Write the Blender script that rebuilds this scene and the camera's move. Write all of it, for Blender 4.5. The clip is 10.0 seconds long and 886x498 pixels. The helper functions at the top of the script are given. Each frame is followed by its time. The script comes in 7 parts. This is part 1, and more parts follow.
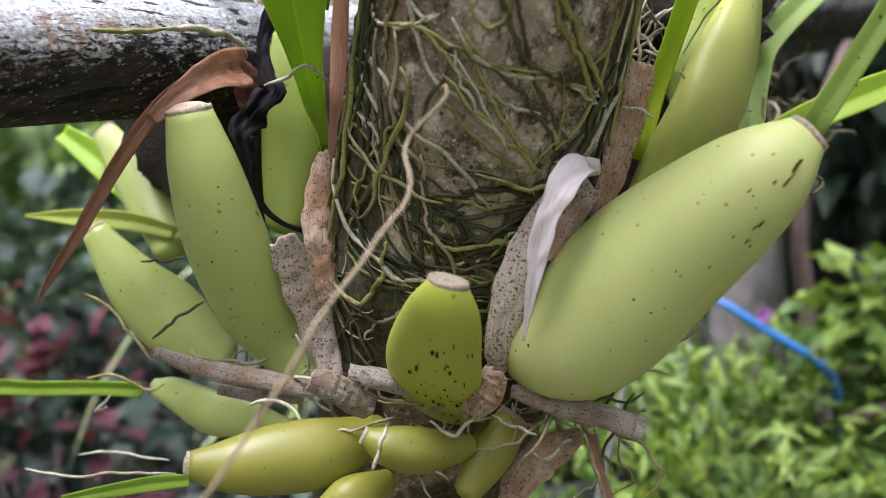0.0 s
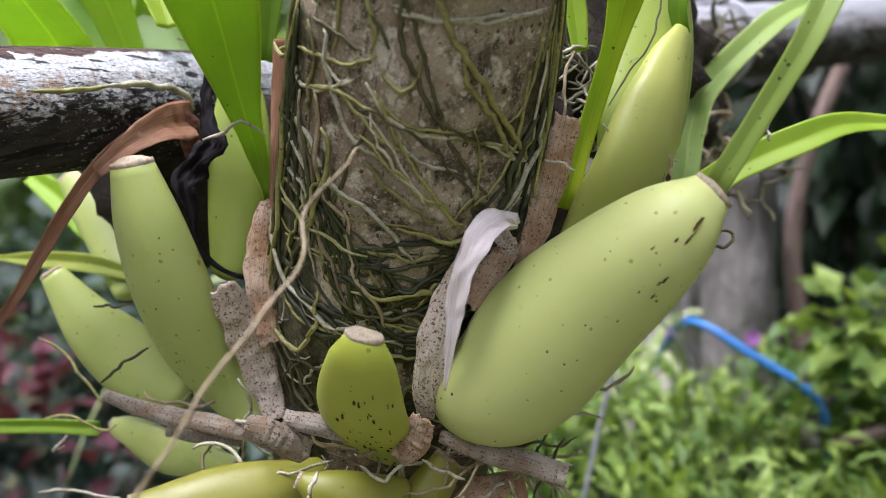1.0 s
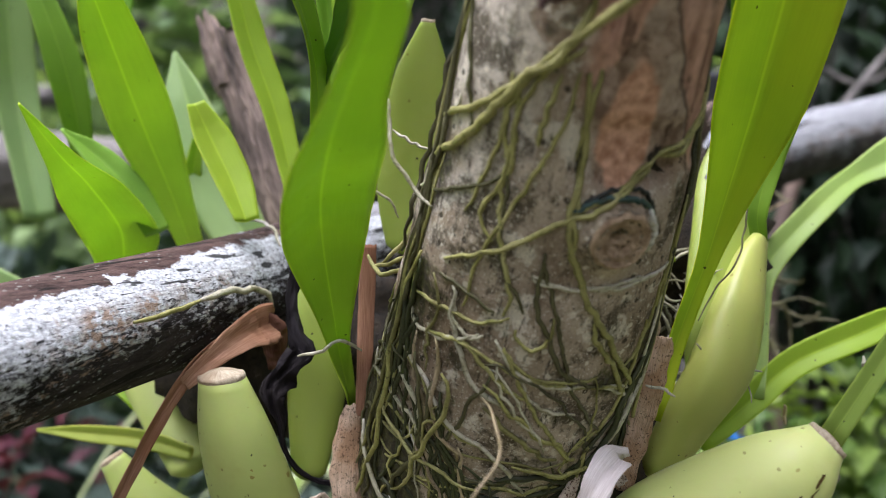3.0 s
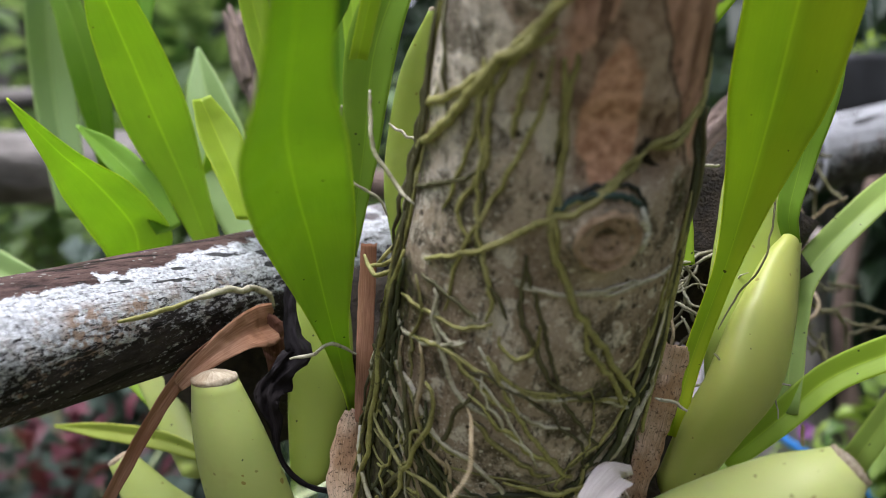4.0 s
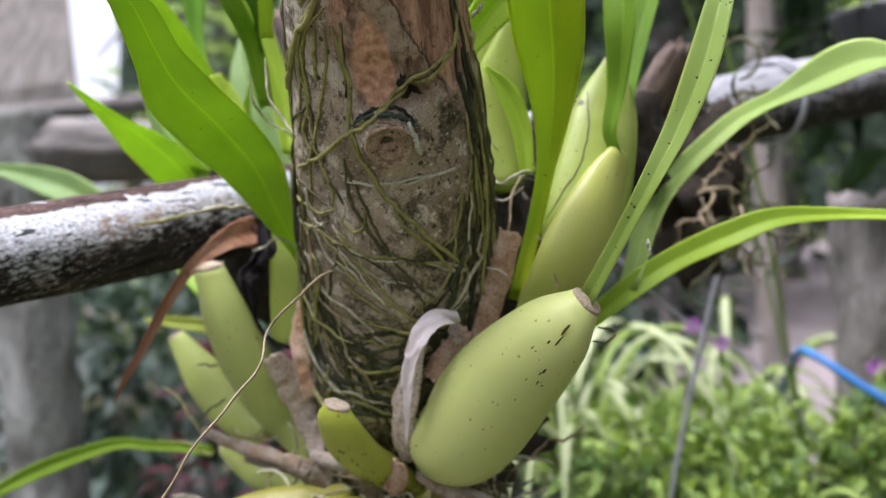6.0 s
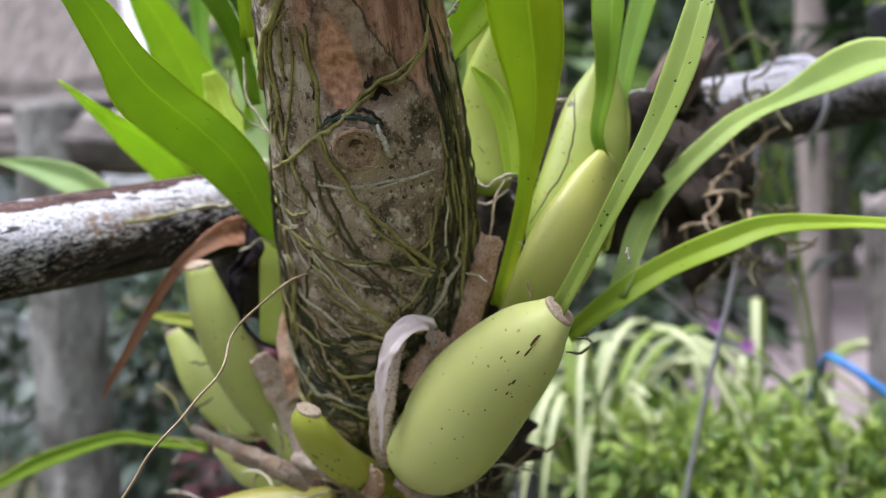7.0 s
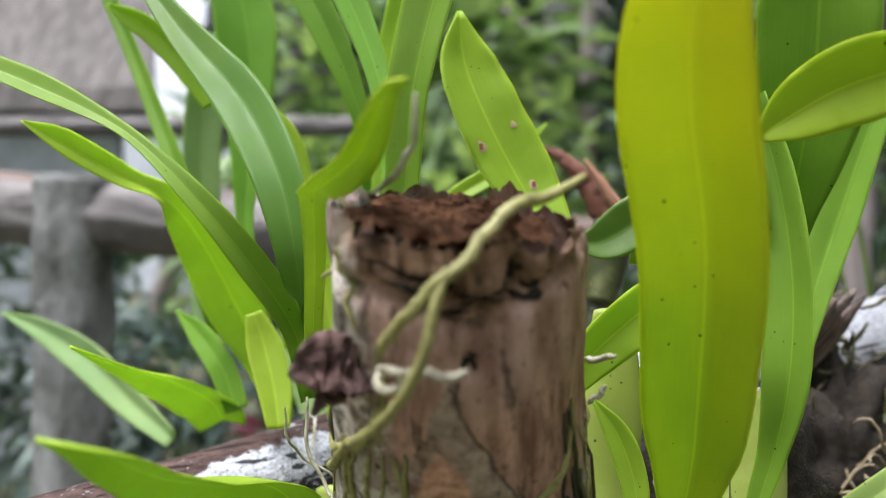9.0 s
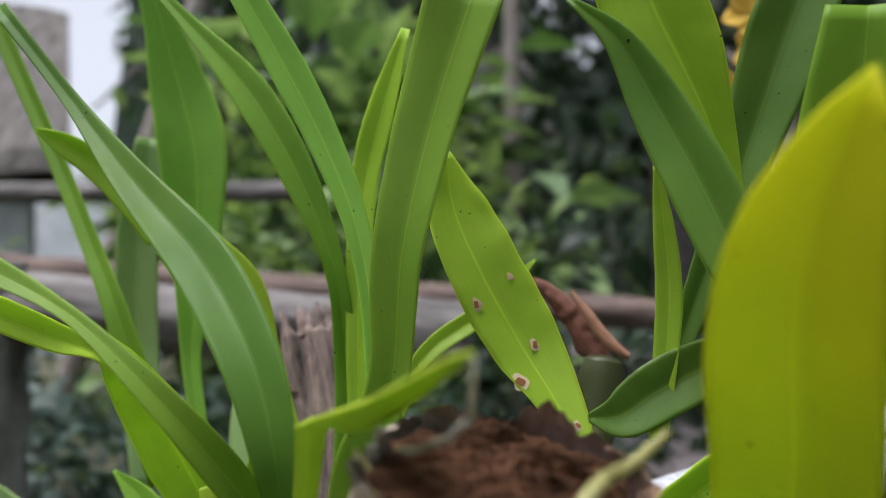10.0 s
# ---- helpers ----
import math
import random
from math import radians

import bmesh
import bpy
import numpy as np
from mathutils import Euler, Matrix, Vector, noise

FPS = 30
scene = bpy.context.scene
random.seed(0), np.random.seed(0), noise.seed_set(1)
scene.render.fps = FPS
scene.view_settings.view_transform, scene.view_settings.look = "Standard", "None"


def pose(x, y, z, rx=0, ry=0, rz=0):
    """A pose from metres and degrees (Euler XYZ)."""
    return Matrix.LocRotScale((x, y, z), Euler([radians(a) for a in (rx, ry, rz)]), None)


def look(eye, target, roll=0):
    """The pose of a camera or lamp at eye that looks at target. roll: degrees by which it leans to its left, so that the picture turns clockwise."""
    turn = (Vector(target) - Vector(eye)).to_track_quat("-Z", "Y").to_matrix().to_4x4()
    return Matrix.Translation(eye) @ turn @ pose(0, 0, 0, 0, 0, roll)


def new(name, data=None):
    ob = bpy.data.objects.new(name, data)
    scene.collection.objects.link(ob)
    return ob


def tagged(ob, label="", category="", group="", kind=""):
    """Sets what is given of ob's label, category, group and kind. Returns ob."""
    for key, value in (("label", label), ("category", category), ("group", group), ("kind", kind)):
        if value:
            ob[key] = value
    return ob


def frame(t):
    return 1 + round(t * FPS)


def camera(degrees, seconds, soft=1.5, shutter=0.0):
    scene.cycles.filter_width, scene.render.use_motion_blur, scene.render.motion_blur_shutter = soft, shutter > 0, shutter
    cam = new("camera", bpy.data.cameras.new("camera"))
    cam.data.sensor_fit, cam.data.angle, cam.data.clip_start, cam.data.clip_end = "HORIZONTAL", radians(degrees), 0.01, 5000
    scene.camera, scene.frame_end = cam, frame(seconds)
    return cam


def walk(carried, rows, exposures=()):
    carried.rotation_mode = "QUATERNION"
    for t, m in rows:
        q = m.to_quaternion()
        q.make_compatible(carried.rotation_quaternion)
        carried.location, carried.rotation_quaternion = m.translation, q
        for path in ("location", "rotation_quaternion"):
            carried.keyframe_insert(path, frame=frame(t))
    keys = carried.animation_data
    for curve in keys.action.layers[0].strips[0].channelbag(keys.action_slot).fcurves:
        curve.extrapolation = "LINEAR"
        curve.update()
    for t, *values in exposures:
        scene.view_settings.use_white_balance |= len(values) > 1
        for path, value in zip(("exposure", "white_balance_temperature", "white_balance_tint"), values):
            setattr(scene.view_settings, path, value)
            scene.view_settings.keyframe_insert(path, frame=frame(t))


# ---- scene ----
cam = camera(54.9, 10.0, soft=0.6)
METRES, EYE, TILT, LEAN, TURN = 0.55, 0.9, -4.0, 2.5, 0.0
ROWS = [
    (0.0, 0.0, 0.0, 0.0, -0.0, 0.0, 0.0),
    (0.5, 0.0336, -0.0092, 0.0126, 0.35, 0.56, 0.0),
    (1.0, 0.0434, -0.0117, 0.018, 1.18, 0.86, 0.24),
    (1.5, -0.0096, -0.0124, 0.0367, 1.84, 1.04, -0.07),
    (2.0, -0.0486, -0.0096, 0.0947, 1.97, 1.44, -1.05),
    (2.5, -0.0504, 0.0143, 0.1241, 0.01, 1.86, -0.88),
    (3.0, -0.0369, -0.0163, 0.1195, -2.95, 2.05, 0.35),
    (4.5, 0.058, 0.0139, 0.1211, 6.93, 1.9, -0.46),
    (5.0, 0.1461, -0.0333, 0.0941, 10.77, 1.67, -0.18),
    (5.5, 0.1989, -0.0832, 0.077, 12.84, 1.25, 0.52),
    (6.0, 0.2, -0.1229, 0.0715, 15.39, 0.8, 1.03),
    (7.5, 0.2486, -0.0863, 0.0896, 18.96, 0.23, -0.27),
    (8.0, 0.2407, -0.0777, 0.1184, 18.8, 0.14, -1.11),
    (8.5, 0.1812, -0.0534, 0.1822, 19.98, 0.11, -3.12),
    (9.0, 0.1461, -0.0053, 0.263, 19.3, 1.11, -3.9),
    (9.5, 0.1278, 0.0037, 0.3091, 17.81, 2.95, -2.99),
    (10.0, 0.0922, 0.0346, 0.3226, 14.2, 4.87, -2.65),
]
walk(cam, [(t, pose(0, 0, EYE, TILT, LEAN, TURN) @ pose(METRES * x, METRES * y, METRES * z, 90 + pitch, roll, yaw)) for t, x, y, z, yaw, pitch, roll in ROWS], [(0.0, 0.86, 6000, 20), (2.5, 0.75, 6000, 19), (4.5, 0.5, 6100, 15), (5.5, 0.74, 6100, 18), (8.2, 0.74, 6000, 21), (8.6, 0.72, 5900, 20), (9.0, 0.73, 6100, 14), (9.5, 0.24, 6100, 13), (10.0, 0.1, 6100, 14)])
cam.data.dof.use_dof = True
cam.data.dof.focus_distance = 0.23
cam.data.dof.aperture_fstop = 10.0

# ---- light ----
SUN_UP, SUN_ROUND = 74.0, 227.0
world = bpy.data.worlds.new("sky")
scene.world = world
world.use_nodes = True
wn = world.node_tree.nodes
sky = wn.new("ShaderNodeTexSky")
sky.sky_type = "NISHITA"
sky.sun_disc = False
sky.sun_elevation = radians(SUN_UP)
sky.sun_rotation = radians(SUN_ROUND)
sky.air_density, sky.dust_density, sky.ozone_density = 1.0, 4.0, 1.0
wn["Background"].inputs["Strength"].default_value = 0.21
haze = wn.new("ShaderNodeHueSaturation")
haze.inputs["Saturation"].default_value = 0.2
world.node_tree.links.new(sky.outputs["Color"], haze.inputs["Color"])
world.node_tree.links.new(haze.outputs["Color"], wn["Background"].inputs["Color"])
sun = new("sun", bpy.data.lights.new("sun", "SUN"))
sun.data.energy, sun.data.angle, sun.data.color = 3.6, radians(40), (1.0, 0.97, 0.92)
sun.matrix_world = look((-0.7, -0.45, 3.4), (0, 0.2, 0.0))

# ---- materials ----


class Mat:
    """A small builder of node materials."""

    def __init__(self, name):
        self.m = bpy.data.materials.new(name)
        self.m.use_nodes = True
        self.t = self.m.node_tree
        self.b = self.t.nodes["Principled BSDF"]
        self.o = self.t.nodes["Material Output"]

    def n(self, kind, blend_type="", operation=""):
        node = self.t.nodes.new("ShaderNode" + kind)
        if blend_type:
            node.blend_type = blend_type
        if operation:
            node.operation = operation
        return node

    def put(self, socket, value):
        if isinstance(value, bpy.types.NodeSocket):
            self.t.links.new(value, socket)
        elif isinstance(value, (tuple, list)) and len(value) == 3 and socket.type == "RGBA":
            socket.default_value = (*value, 1)
        else:
            socket.default_value = value

    def coords(self, which="Object", scale=(1, 1, 1), shift=True):
        tc = self.n("TexCoord")
        mp = self.n("Mapping")
        self.put(mp.inputs["Vector"], tc.outputs[which])
        mp.inputs["Scale"].default_value = scale
        if shift:
            info = self.n("ObjectInfo")
            mul = self.n("MixRGB", blend_type="MULTIPLY")
            mul.inputs[0].default_value = 1
            self.put(mul.inputs[1], info.outputs["Random"])
            self.put(mul.inputs[2], (7.0, 3.0, 5.0))
            self.put(mp.inputs["Location"], mul.outputs[0])
        return mp.outputs["Vector"]

    def noise(self, vec, scale, detail=4, rough=0.55, distort=0.0):
        x = self.n("TexNoise")
        self.put(x.inputs["Vector"], vec)
        x.inputs["Scale"].default_value, x.inputs["Detail"].default_value = scale, detail
        x.inputs["Roughness"].default_value, x.inputs["Distortion"].default_value = rough, distort
        return x.outputs["Fac"]

    def ramp(self, fac, a, b, va=0.0, vb=1.0):
        x = self.n("MapRange")
        self.put(x.inputs["Value"], fac)
        for key, v in (("From Min", a), ("From Max", b), ("To Min", va), ("To Max", vb)):
            x.inputs[key].default_value = v
        return x.outputs["Result"]

    def mix(self, fac, a, b, blend="MIX"):
        x = self.n("MixRGB", blend_type=blend)
        self.put(x.inputs[0], fac)
        self.put(x.inputs[1], a)
        self.put(x.inputs[2], b)
        return x.outputs[0]

    def math(self, op, a, b=0.0):
        x = self.n("Math", operation=op)
        self.put(x.inputs[0], a)
        self.put(x.inputs[1], b)
        return x.outputs[0]

    def dots(self, vec, scale, size, share):
        """Specks: cells of 1/scale metres, of which a share carry a dot."""
        warp = self.n("TexNoise")
        self.put(warp.inputs["Vector"], vec)
        warp.inputs["Scale"].default_value = scale * 4.0
        shift = self.n("MixRGB", blend_type="LINEAR_LIGHT")
        shift.inputs[0].default_value = 0.1 / scale
        self.put(shift.inputs[1], vec)
        self.put(shift.inputs[2], warp.outputs["Color"])
        v = self.n("TexVoronoi")
        self.put(v.inputs["Vector"], shift.outputs[0])
        v.inputs["Scale"].default_value = scale
        sep = self.n("SeparateColor")
        self.put(sep.inputs[0], v.outputs["Color"])
        big = self.math("MULTIPLY", sep.outputs[1], size)
        near = self.math("LESS_THAN", v.outputs["Distance"], big)
        return self.math("MULTIPLY", near, self.math("LESS_THAN", sep.outputs[0], share))

    def bump(self, height, strength, distance=0.001):
        x = self.n("Bump")
        self.put(x.inputs["Height"], height)
        x.inputs["Strength"].default_value, x.inputs["Distance"].default_value = strength, distance
        self.put(self.b.inputs["Normal"], x.outputs["Normal"])

    def done(self, color, rough=0.6, **sets):
        self.put(self.b.inputs["Base Color"], color)
        self.put(self.b.inputs["Roughness"], rough)
        for key, value in sets.items():
            self.put(self.b.inputs[key.replace("_", " ")], value)
        return self.m

    def thin(self, color, share):
        """Lets light through, as leaves do."""
        tr = self.n("BsdfTranslucent")
        self.put(tr.inputs["Color"], color)
        mx = self.n("MixShader")
        self.put(mx.inputs[0], share)
        self.put(mx.inputs[1], self.b.outputs[0])
        self.put(mx.inputs[2], tr.outputs[0])
        self.put(self.o.inputs["Surface"], mx.outputs[0])


def leaf_material(name, specks, share=0.4, backlit=False):
    """Waxy blade with midrib, veins and dark specks; one skin has backlight yellow painted over its tip and one edge.
    """
    k = Mat(name)
    info = k.n("ObjectInfo")
    vec = k.coords()
    uv = k.n("TexCoord")
    sep = k.n("SeparateXYZ")
    k.put(sep.inputs[0], uv.outputs["UV"])
    tint = info.outputs["Color"]
    base = k.mix(k.ramp(k.noise(vec, 38, 3), 0.3, 0.7, 0.0, 0.55), tint, k.mix(1.0, tint, (0.62, 0.72, 0.6), "MULTIPLY"))
    base = k.mix(k.ramp(k.noise(vec, 14, 2), 0.5, 0.75, 0.0, 0.15), base, (0.4, 0.47, 0.06))
    mp = k.n("Mapping")
    k.put(mp.inputs["Vector"], uv.outputs["UV"])
    mp.inputs["Scale"].default_value = (46, 1.6, 1)
    veins = k.noise(mp.outputs["Vector"], 1.0, 3, 0.6)
    base = k.mix(k.ramp(veins, 0.42, 0.66, 0.0, 0.12), base, k.mix(1.0, tint, (1.35, 1.25, 1.1), "MULTIPLY"))
    rib = k.ramp(k.math("ABSOLUTE", k.math("SUBTRACT", sep.outputs[0], 0.5)), 0.006, 0.022, 0.38, 0.0)
    base = k.mix(rib, base, k.mix(1.0, tint, (1.7, 1.5, 1.3), "MULTIPLY"))
    edge = k.ramp(k.math("ABSOLUTE", k.math("SUBTRACT", sep.outputs[0], 0.5)), 0.475, 0.497, 0.0, 0.6)
    base = k.mix(edge, base, k.mix(1.0, tint, (1.8, 1.45, 1.2), "MULTIPLY"))
    if backlit:
        glow = k.math("ADD", k.ramp(sep.outputs[1], 0.6, 4.4, 0.75, 0.0), k.ramp(sep.outputs[0], 0.35, 0.62, 0.32, 0.0))
        glow = k.math("ADD", glow, k.ramp(k.noise(vec, 30, 3), 0.3, 0.7, -0.1, 0.1))
        base = k.mix(k.ramp(glow, 0.1, 1.1), base, (0.74, 0.71, 0.01))
    for scale, size, often in specks:
        base = k.mix(k.math("MULTIPLY", k.dots(vec, scale, size, often), 0.85), base, (0.025, 0.02, 0.008))
    k.bump(k.mix(0.75, veins, k.noise(vec, 60, 3)), 0.1, 0.0009)
    k.thin(k.mix(1.0, base, (1.4, 1.45, 0.6), "MULTIPLY"), share)
    return k.done(base, k.ramp(k.noise(vec, 90, 3), 0.3, 0.7, 0.44, 0.6), Specular_IOR_Level=0.3, Coat_Weight=0.04, Coat_Roughness=0.35)


LEAF = leaf_material("leaf_skin", [(170, 0.07, 0.35), (420, 0.15, 0.14)], 0.38)
LEAF_SPOTTED = leaf_material("leaf_skin_dotted", [(330, 0.15, 0.2), (150, 0.07, 0.3)], 0.38)
LEAF_GILDED = leaf_material("leaf_skin_backlit", [(330, 0.15, 0.2), (150, 0.07, 0.3)], 0.4, True)
LEAF_FLECKED = leaf_material("leaf_skin_flecked", [(300, 0.17, 0.45), (560, 0.2, 0.3)])


def bulb_material():
    k = Mat("pseudobulb_skin")
    tint = k.n("ObjectInfo").outputs["Color"]
    vec = k.coords()
    base = k.mix(k.ramp(k.noise(vec, 24, 3), 0.3, 0.7, 0.0, 0.5), tint, k.mix(1.0, tint, (0.8, 0.86, 0.7), "MULTIPLY"))
    base = k.mix(k.ramp(k.noise(vec, 60, 4), 0.55, 0.8, 0.0, 0.25), base, (0.52, 0.52, 0.2))
    base = k.mix(k.ramp(k.noise(vec, 16, 5, 0.7), 0.62, 0.74, 0.0, 0.35), base, (0.25, 0.19, 0.03))
    base = k.mix(k.math("MULTIPLY", k.dots(vec, 290, 0.13, 0.45), 0.9), base, (0.03, 0.022, 0.01))
    base = k.mix(k.math("MULTIPLY", k.dots(vec, 330, 0.2, 0.3), 0.6), base, (0.14, 0.1, 0.012))
    base = k.mix(k.math("MULTIPLY", k.math("MULTIPLY", k.dots(vec, 230, 0.2, 0.45), k.ramp(k.noise(vec, 30, 3), 0.56, 0.64)), 0.75), base, (0.2, 0.13, 0.012))
    base = k.mix(k.math("MULTIPLY", k.math("MULTIPLY", k.dots(vec, 110, 0.2, 0.6), k.ramp(k.noise(vec, 22, 2), 0.62, 0.66)), 0.9), base, (0.03, 0.02, 0.01))
    base = k.mix(k.math("MULTIPLY", k.dots(vec, 50, 0.035, 0.6), 0.9), base, (0.05, 0.035, 0.012))
    uv = k.n("TexCoord")
    mp = k.n("Mapping")
    k.put(mp.inputs["Vector"], uv.outputs["UV"])
    mp.inputs["Scale"].default_value = (16, 2.5, 1)
    k.bump(k.mix(0.6, k.noise(mp.outputs["Vector"], 1.0, 3), k.noise(vec, 420, 4)), 0.12, 0.0008)
    return k.done(base, k.ramp(k.noise(vec, 70, 3), 0.3, 0.7, 0.36, 0.52), Subsurface_Weight=0.25, Subsurface_Radius=(0.6, 1.0, 0.2), Subsurface_Scale=0.003, Specular_IOR_Level=0.4)


BULB_SKIN = bulb_material()


def husk_material(name, spots, grain=0.8):
    k = Mat(name)
    tint = k.n("ObjectInfo").outputs["Color"]
    vec = k.coords()
    uv = k.n("TexCoord")
    mp = k.n("Mapping")
    k.put(mp.inputs["Vector"], uv.outputs["UV"])
    mp.inputs["Scale"].default_value = (26, 3, 1)
    fibre = k.noise(mp.outputs["Vector"], 1.0, 5, 0.65)
    base = k.mix(k.ramp(fibre, 0.35, 0.7, 0.0, grain), tint, k.mix(1.0, tint, (0.34, 0.28, 0.24), "MULTIPLY"))
    base = k.mix(k.ramp(k.noise(vec, 45, 4), 0.45, 0.75, 0.0, grain * 0.7), base, k.mix(1.0, tint, (0.5, 0.34, 0.22), "MULTIPLY"))
    if spots:
        base = k.mix(k.ramp(k.noise(vec, 1300, 3, 0.6), 0.56, 0.6, 0.0, 0.85), base, (0.09, 0.04, 0.025))
        base = k.mix(k.ramp(k.noise(vec, 420, 4, 0.6), 0.56, 0.68, 0.0, 0.6), base, (0.2, 0.12, 0.08))
    k.bump(k.mix(0.4, fibre, k.noise(vec, 220, 4)), 0.7, 0.0012)
    k.thin(base, 0.15)
    return k.done(base, 0.75, Specular_IOR_Level=0.2)


HUSK_SKIN = husk_material("dry_husk", False)
HUSK_DOTTED = husk_material("dry_husk_dotted", True, 0.5)
HUSK_PALE = husk_material("papery_husk", False, 0.4)


def fibre_material():
    """Weathered fibrous husk: pale grey strands over dark splits, blotched brown."""
    k = Mat("fibrous_husk")
    tint = k.n("ObjectInfo").outputs["Color"]
    vec = k.coords()
    uv = k.n("TexCoord")
    mp = k.n("Mapping")
    k.put(mp.inputs["Vector"], uv.outputs["UV"])
    mp.inputs["Scale"].default_value = (30, 1.6, 1)
    strand_lines = k.noise(mp.outputs["Vector"], 1.0, 6, 0.7)
    base = k.mix(k.ramp(k.noise(vec, 90, 5, 0.65), 0.4, 0.62), k.mix(1.0, tint, (0.66, 0.54, 0.44), "MULTIPLY"), tint)
    base = k.mix(k.ramp(strand_lines, 0.54, 0.64, 0.0, 0.6), base, k.mix(1.0, tint, (0.13, 0.09, 0.07), "MULTIPLY"))
    base = k.mix(k.ramp(strand_lines, 0.4, 0.33, 0.0, 0.6), base, k.mix(1.0, tint, (1.45, 1.45, 1.45), "MULTIPLY"))
    base = k.mix(k.ramp(k.noise(vec, 1300, 3, 0.6), 0.58, 0.62, 0.0, 0.7), base, (0.07, 0.04, 0.025))
    k.bump(k.mix(0.3, strand_lines, k.noise(vec, 300, 5, 0.7)), 1.0, 0.0022)
    return k.done(base, 0.85, Specular_IOR_Level=0.15)


HUSK_FIBRE = fibre_material()


def root_material():
    k = Mat("root_skin")
    tint = k.n("ObjectInfo").outputs["Color"]
    vec = k.coords(shift=False)
    own = k.n("NewGeometry").outputs["Random Per Island"]
    tint = k.mix(k.ramp(own, 0.0, 1.0, 0.0, 0.75), tint, k.mix(1.0, tint, (0.45, 0.42, 0.5), "MULTIPLY"))
    base = k.mix(k.ramp(k.noise(vec, 160, 5), 0.3, 0.55), k.mix(1.0, tint, (0.5, 0.48, 0.35), "MULTIPLY"), tint)
    base = k.mix(k.ramp(k.noise(vec, 75, 3), 0.54, 0.68, 0.0, 0.75), base, k.mix(1.0, tint, (1.35, 1.32, 1.7), "MULTIPLY"))
    base = k.mix(k.ramp(k.noise(vec, 1100, 4), 0.55, 0.7, 0.0, 0.7), base, (0.04, 0.035, 0.015))
    k.bump(k.noise(vec, 1400, 4), 0.7, 0.0005)
    return k.done(base, 0.5, Specular_IOR_Level=0.45)


ROOT_SKIN = root_material()


def bark_material():
    """Grey lichened bark with a peeled red-brown part near the top; the post's axis is the object's z."""
    k = Mat("post_bark")
    vec = k.coords(shift=False)
    sep = k.n("SeparateXYZ")
    tc = k.n("TexCoord")
    k.put(sep.inputs[0], tc.outputs["Object"])
    long = k.coords(scale=(1, 1, 0.22), shift=False)
    grey = k.mix(k.ramp(k.noise(vec, 34, 6, 0.65), 0.38, 0.6), (0.19, 0.145, 0.105), (0.48, 0.42, 0.35))
    grey = k.mix(k.ramp(k.noise(vec, 17, 5, 0.6), 0.48, 0.6, 0.0, 0.75), grey, (0.15, 0.1, 0.065))
    grey = k.mix(k.ramp(k.noise(vec, 85, 6, 0.7), 0.55, 0.6, 0.0, 0.8), grey, (0.62, 0.6, 0.54))
    # pale crust of lichen on the log's side
    crust = k.math("ADD", k.noise(vec, 30, 5, 0.65), k.math("ADD", k.ramp(sep.outputs[2], 0.13, 0.18, -0.25, 0.0), k.ramp(sep.outputs[0], -0.03, -0.004, 0.14, -0.1)))
    grey = k.mix(k.ramp(crust, 0.5, 0.56, 0.0, 0.7), grey, k.mix(k.ramp(k.noise(vec, 300, 5), 0.35, 0.6), (0.3, 0.28, 0.25), (0.66, 0.63, 0.58)))
    grey = k.mix(k.ramp(k.noise(vec, 60, 6, 0.72), 0.53, 0.6, 0.0, 0.85), grey, (0.06, 0.05, 0.032))
    grey = k.mix(k.math("MULTIPLY", k.dots(vec, 420, 0.36, 0.35), 0.8), grey, (0.6, 0.58, 0.52))
    grey = k.mix(k.math("MULTIPLY", k.dots(vec, 380, 0.34, 0.4), 0.85), grey, (0.035, 0.03, 0.02))
    grey = k.mix(k.ramp(k.noise(long, 420, 6, 0.75), 0.57, 0.66, 0.0, 0.9), grey, (0.03, 0.024, 0.016))
    grey = k.mix(k.ramp(k.noise(vec, 1300, 4, 0.7), 0.58, 0.64, 0.0, 0.6), grey, (0.74, 0.71, 0.65))
    grey = k.mix(k.ramp(k.noise(vec, 1000, 4, 0.7), 0.6, 0.66, 0.0, 0.75), grey, (0.04, 0.032, 0.024))
    wood = k.mix(k.ramp(k.noise(long, 150, 6, 0.7), 0.38, 0.6), (0.2, 0.11, 0.08), (0.56, 0.36, 0.28))
    wood = k.mix(k.ramp(k.noise(vec, 40, 5, 0.65), 0.52, 0.62, 0.0, 0.6), wood, (0.24, 0.16, 0.12))
    pale = k.math("ADD", sep.outputs[2], k.math("MULTIPLY", k.math("SUBTRACT", k.noise(long, 60, 4), 0.5), 0.03))
    wood = k.mix(k.ramp(pale, 0.205, 0.217, 0.0, 0.85), wood, k.mix(k.ramp(k.noise(long, 160, 5), 0.35, 0.65), (0.26, 0.155, 0.115), (0.58, 0.42, 0.37)))
    # a tongue of bark left on the bare wood, with a dark edge
    wavy = k.math("MULTIPLY", k.math("SUBTRACT", k.noise(vec, 90, 5, 0.6), 0.5), 0.006)
    climb = k.math("SUBTRACT", sep.outputs[2], 0.196)
    west = k.math("ADD", k.math("SUBTRACT", k.math("ADD", sep.outputs[0], 0.004), k.math("MULTIPLY", climb, 0.385)), wavy)
    east = k.math("ADD", k.math("SUBTRACT", k.math("SUBTRACT", 0.0155, sep.outputs[0]), k.math("MULTIPLY", climb, 0.4)), wavy)
    plate = k.math("MULTIPLY", k.ramp(west, 0.0, 0.0008), k.ramp(east, 0.0, 0.0008))
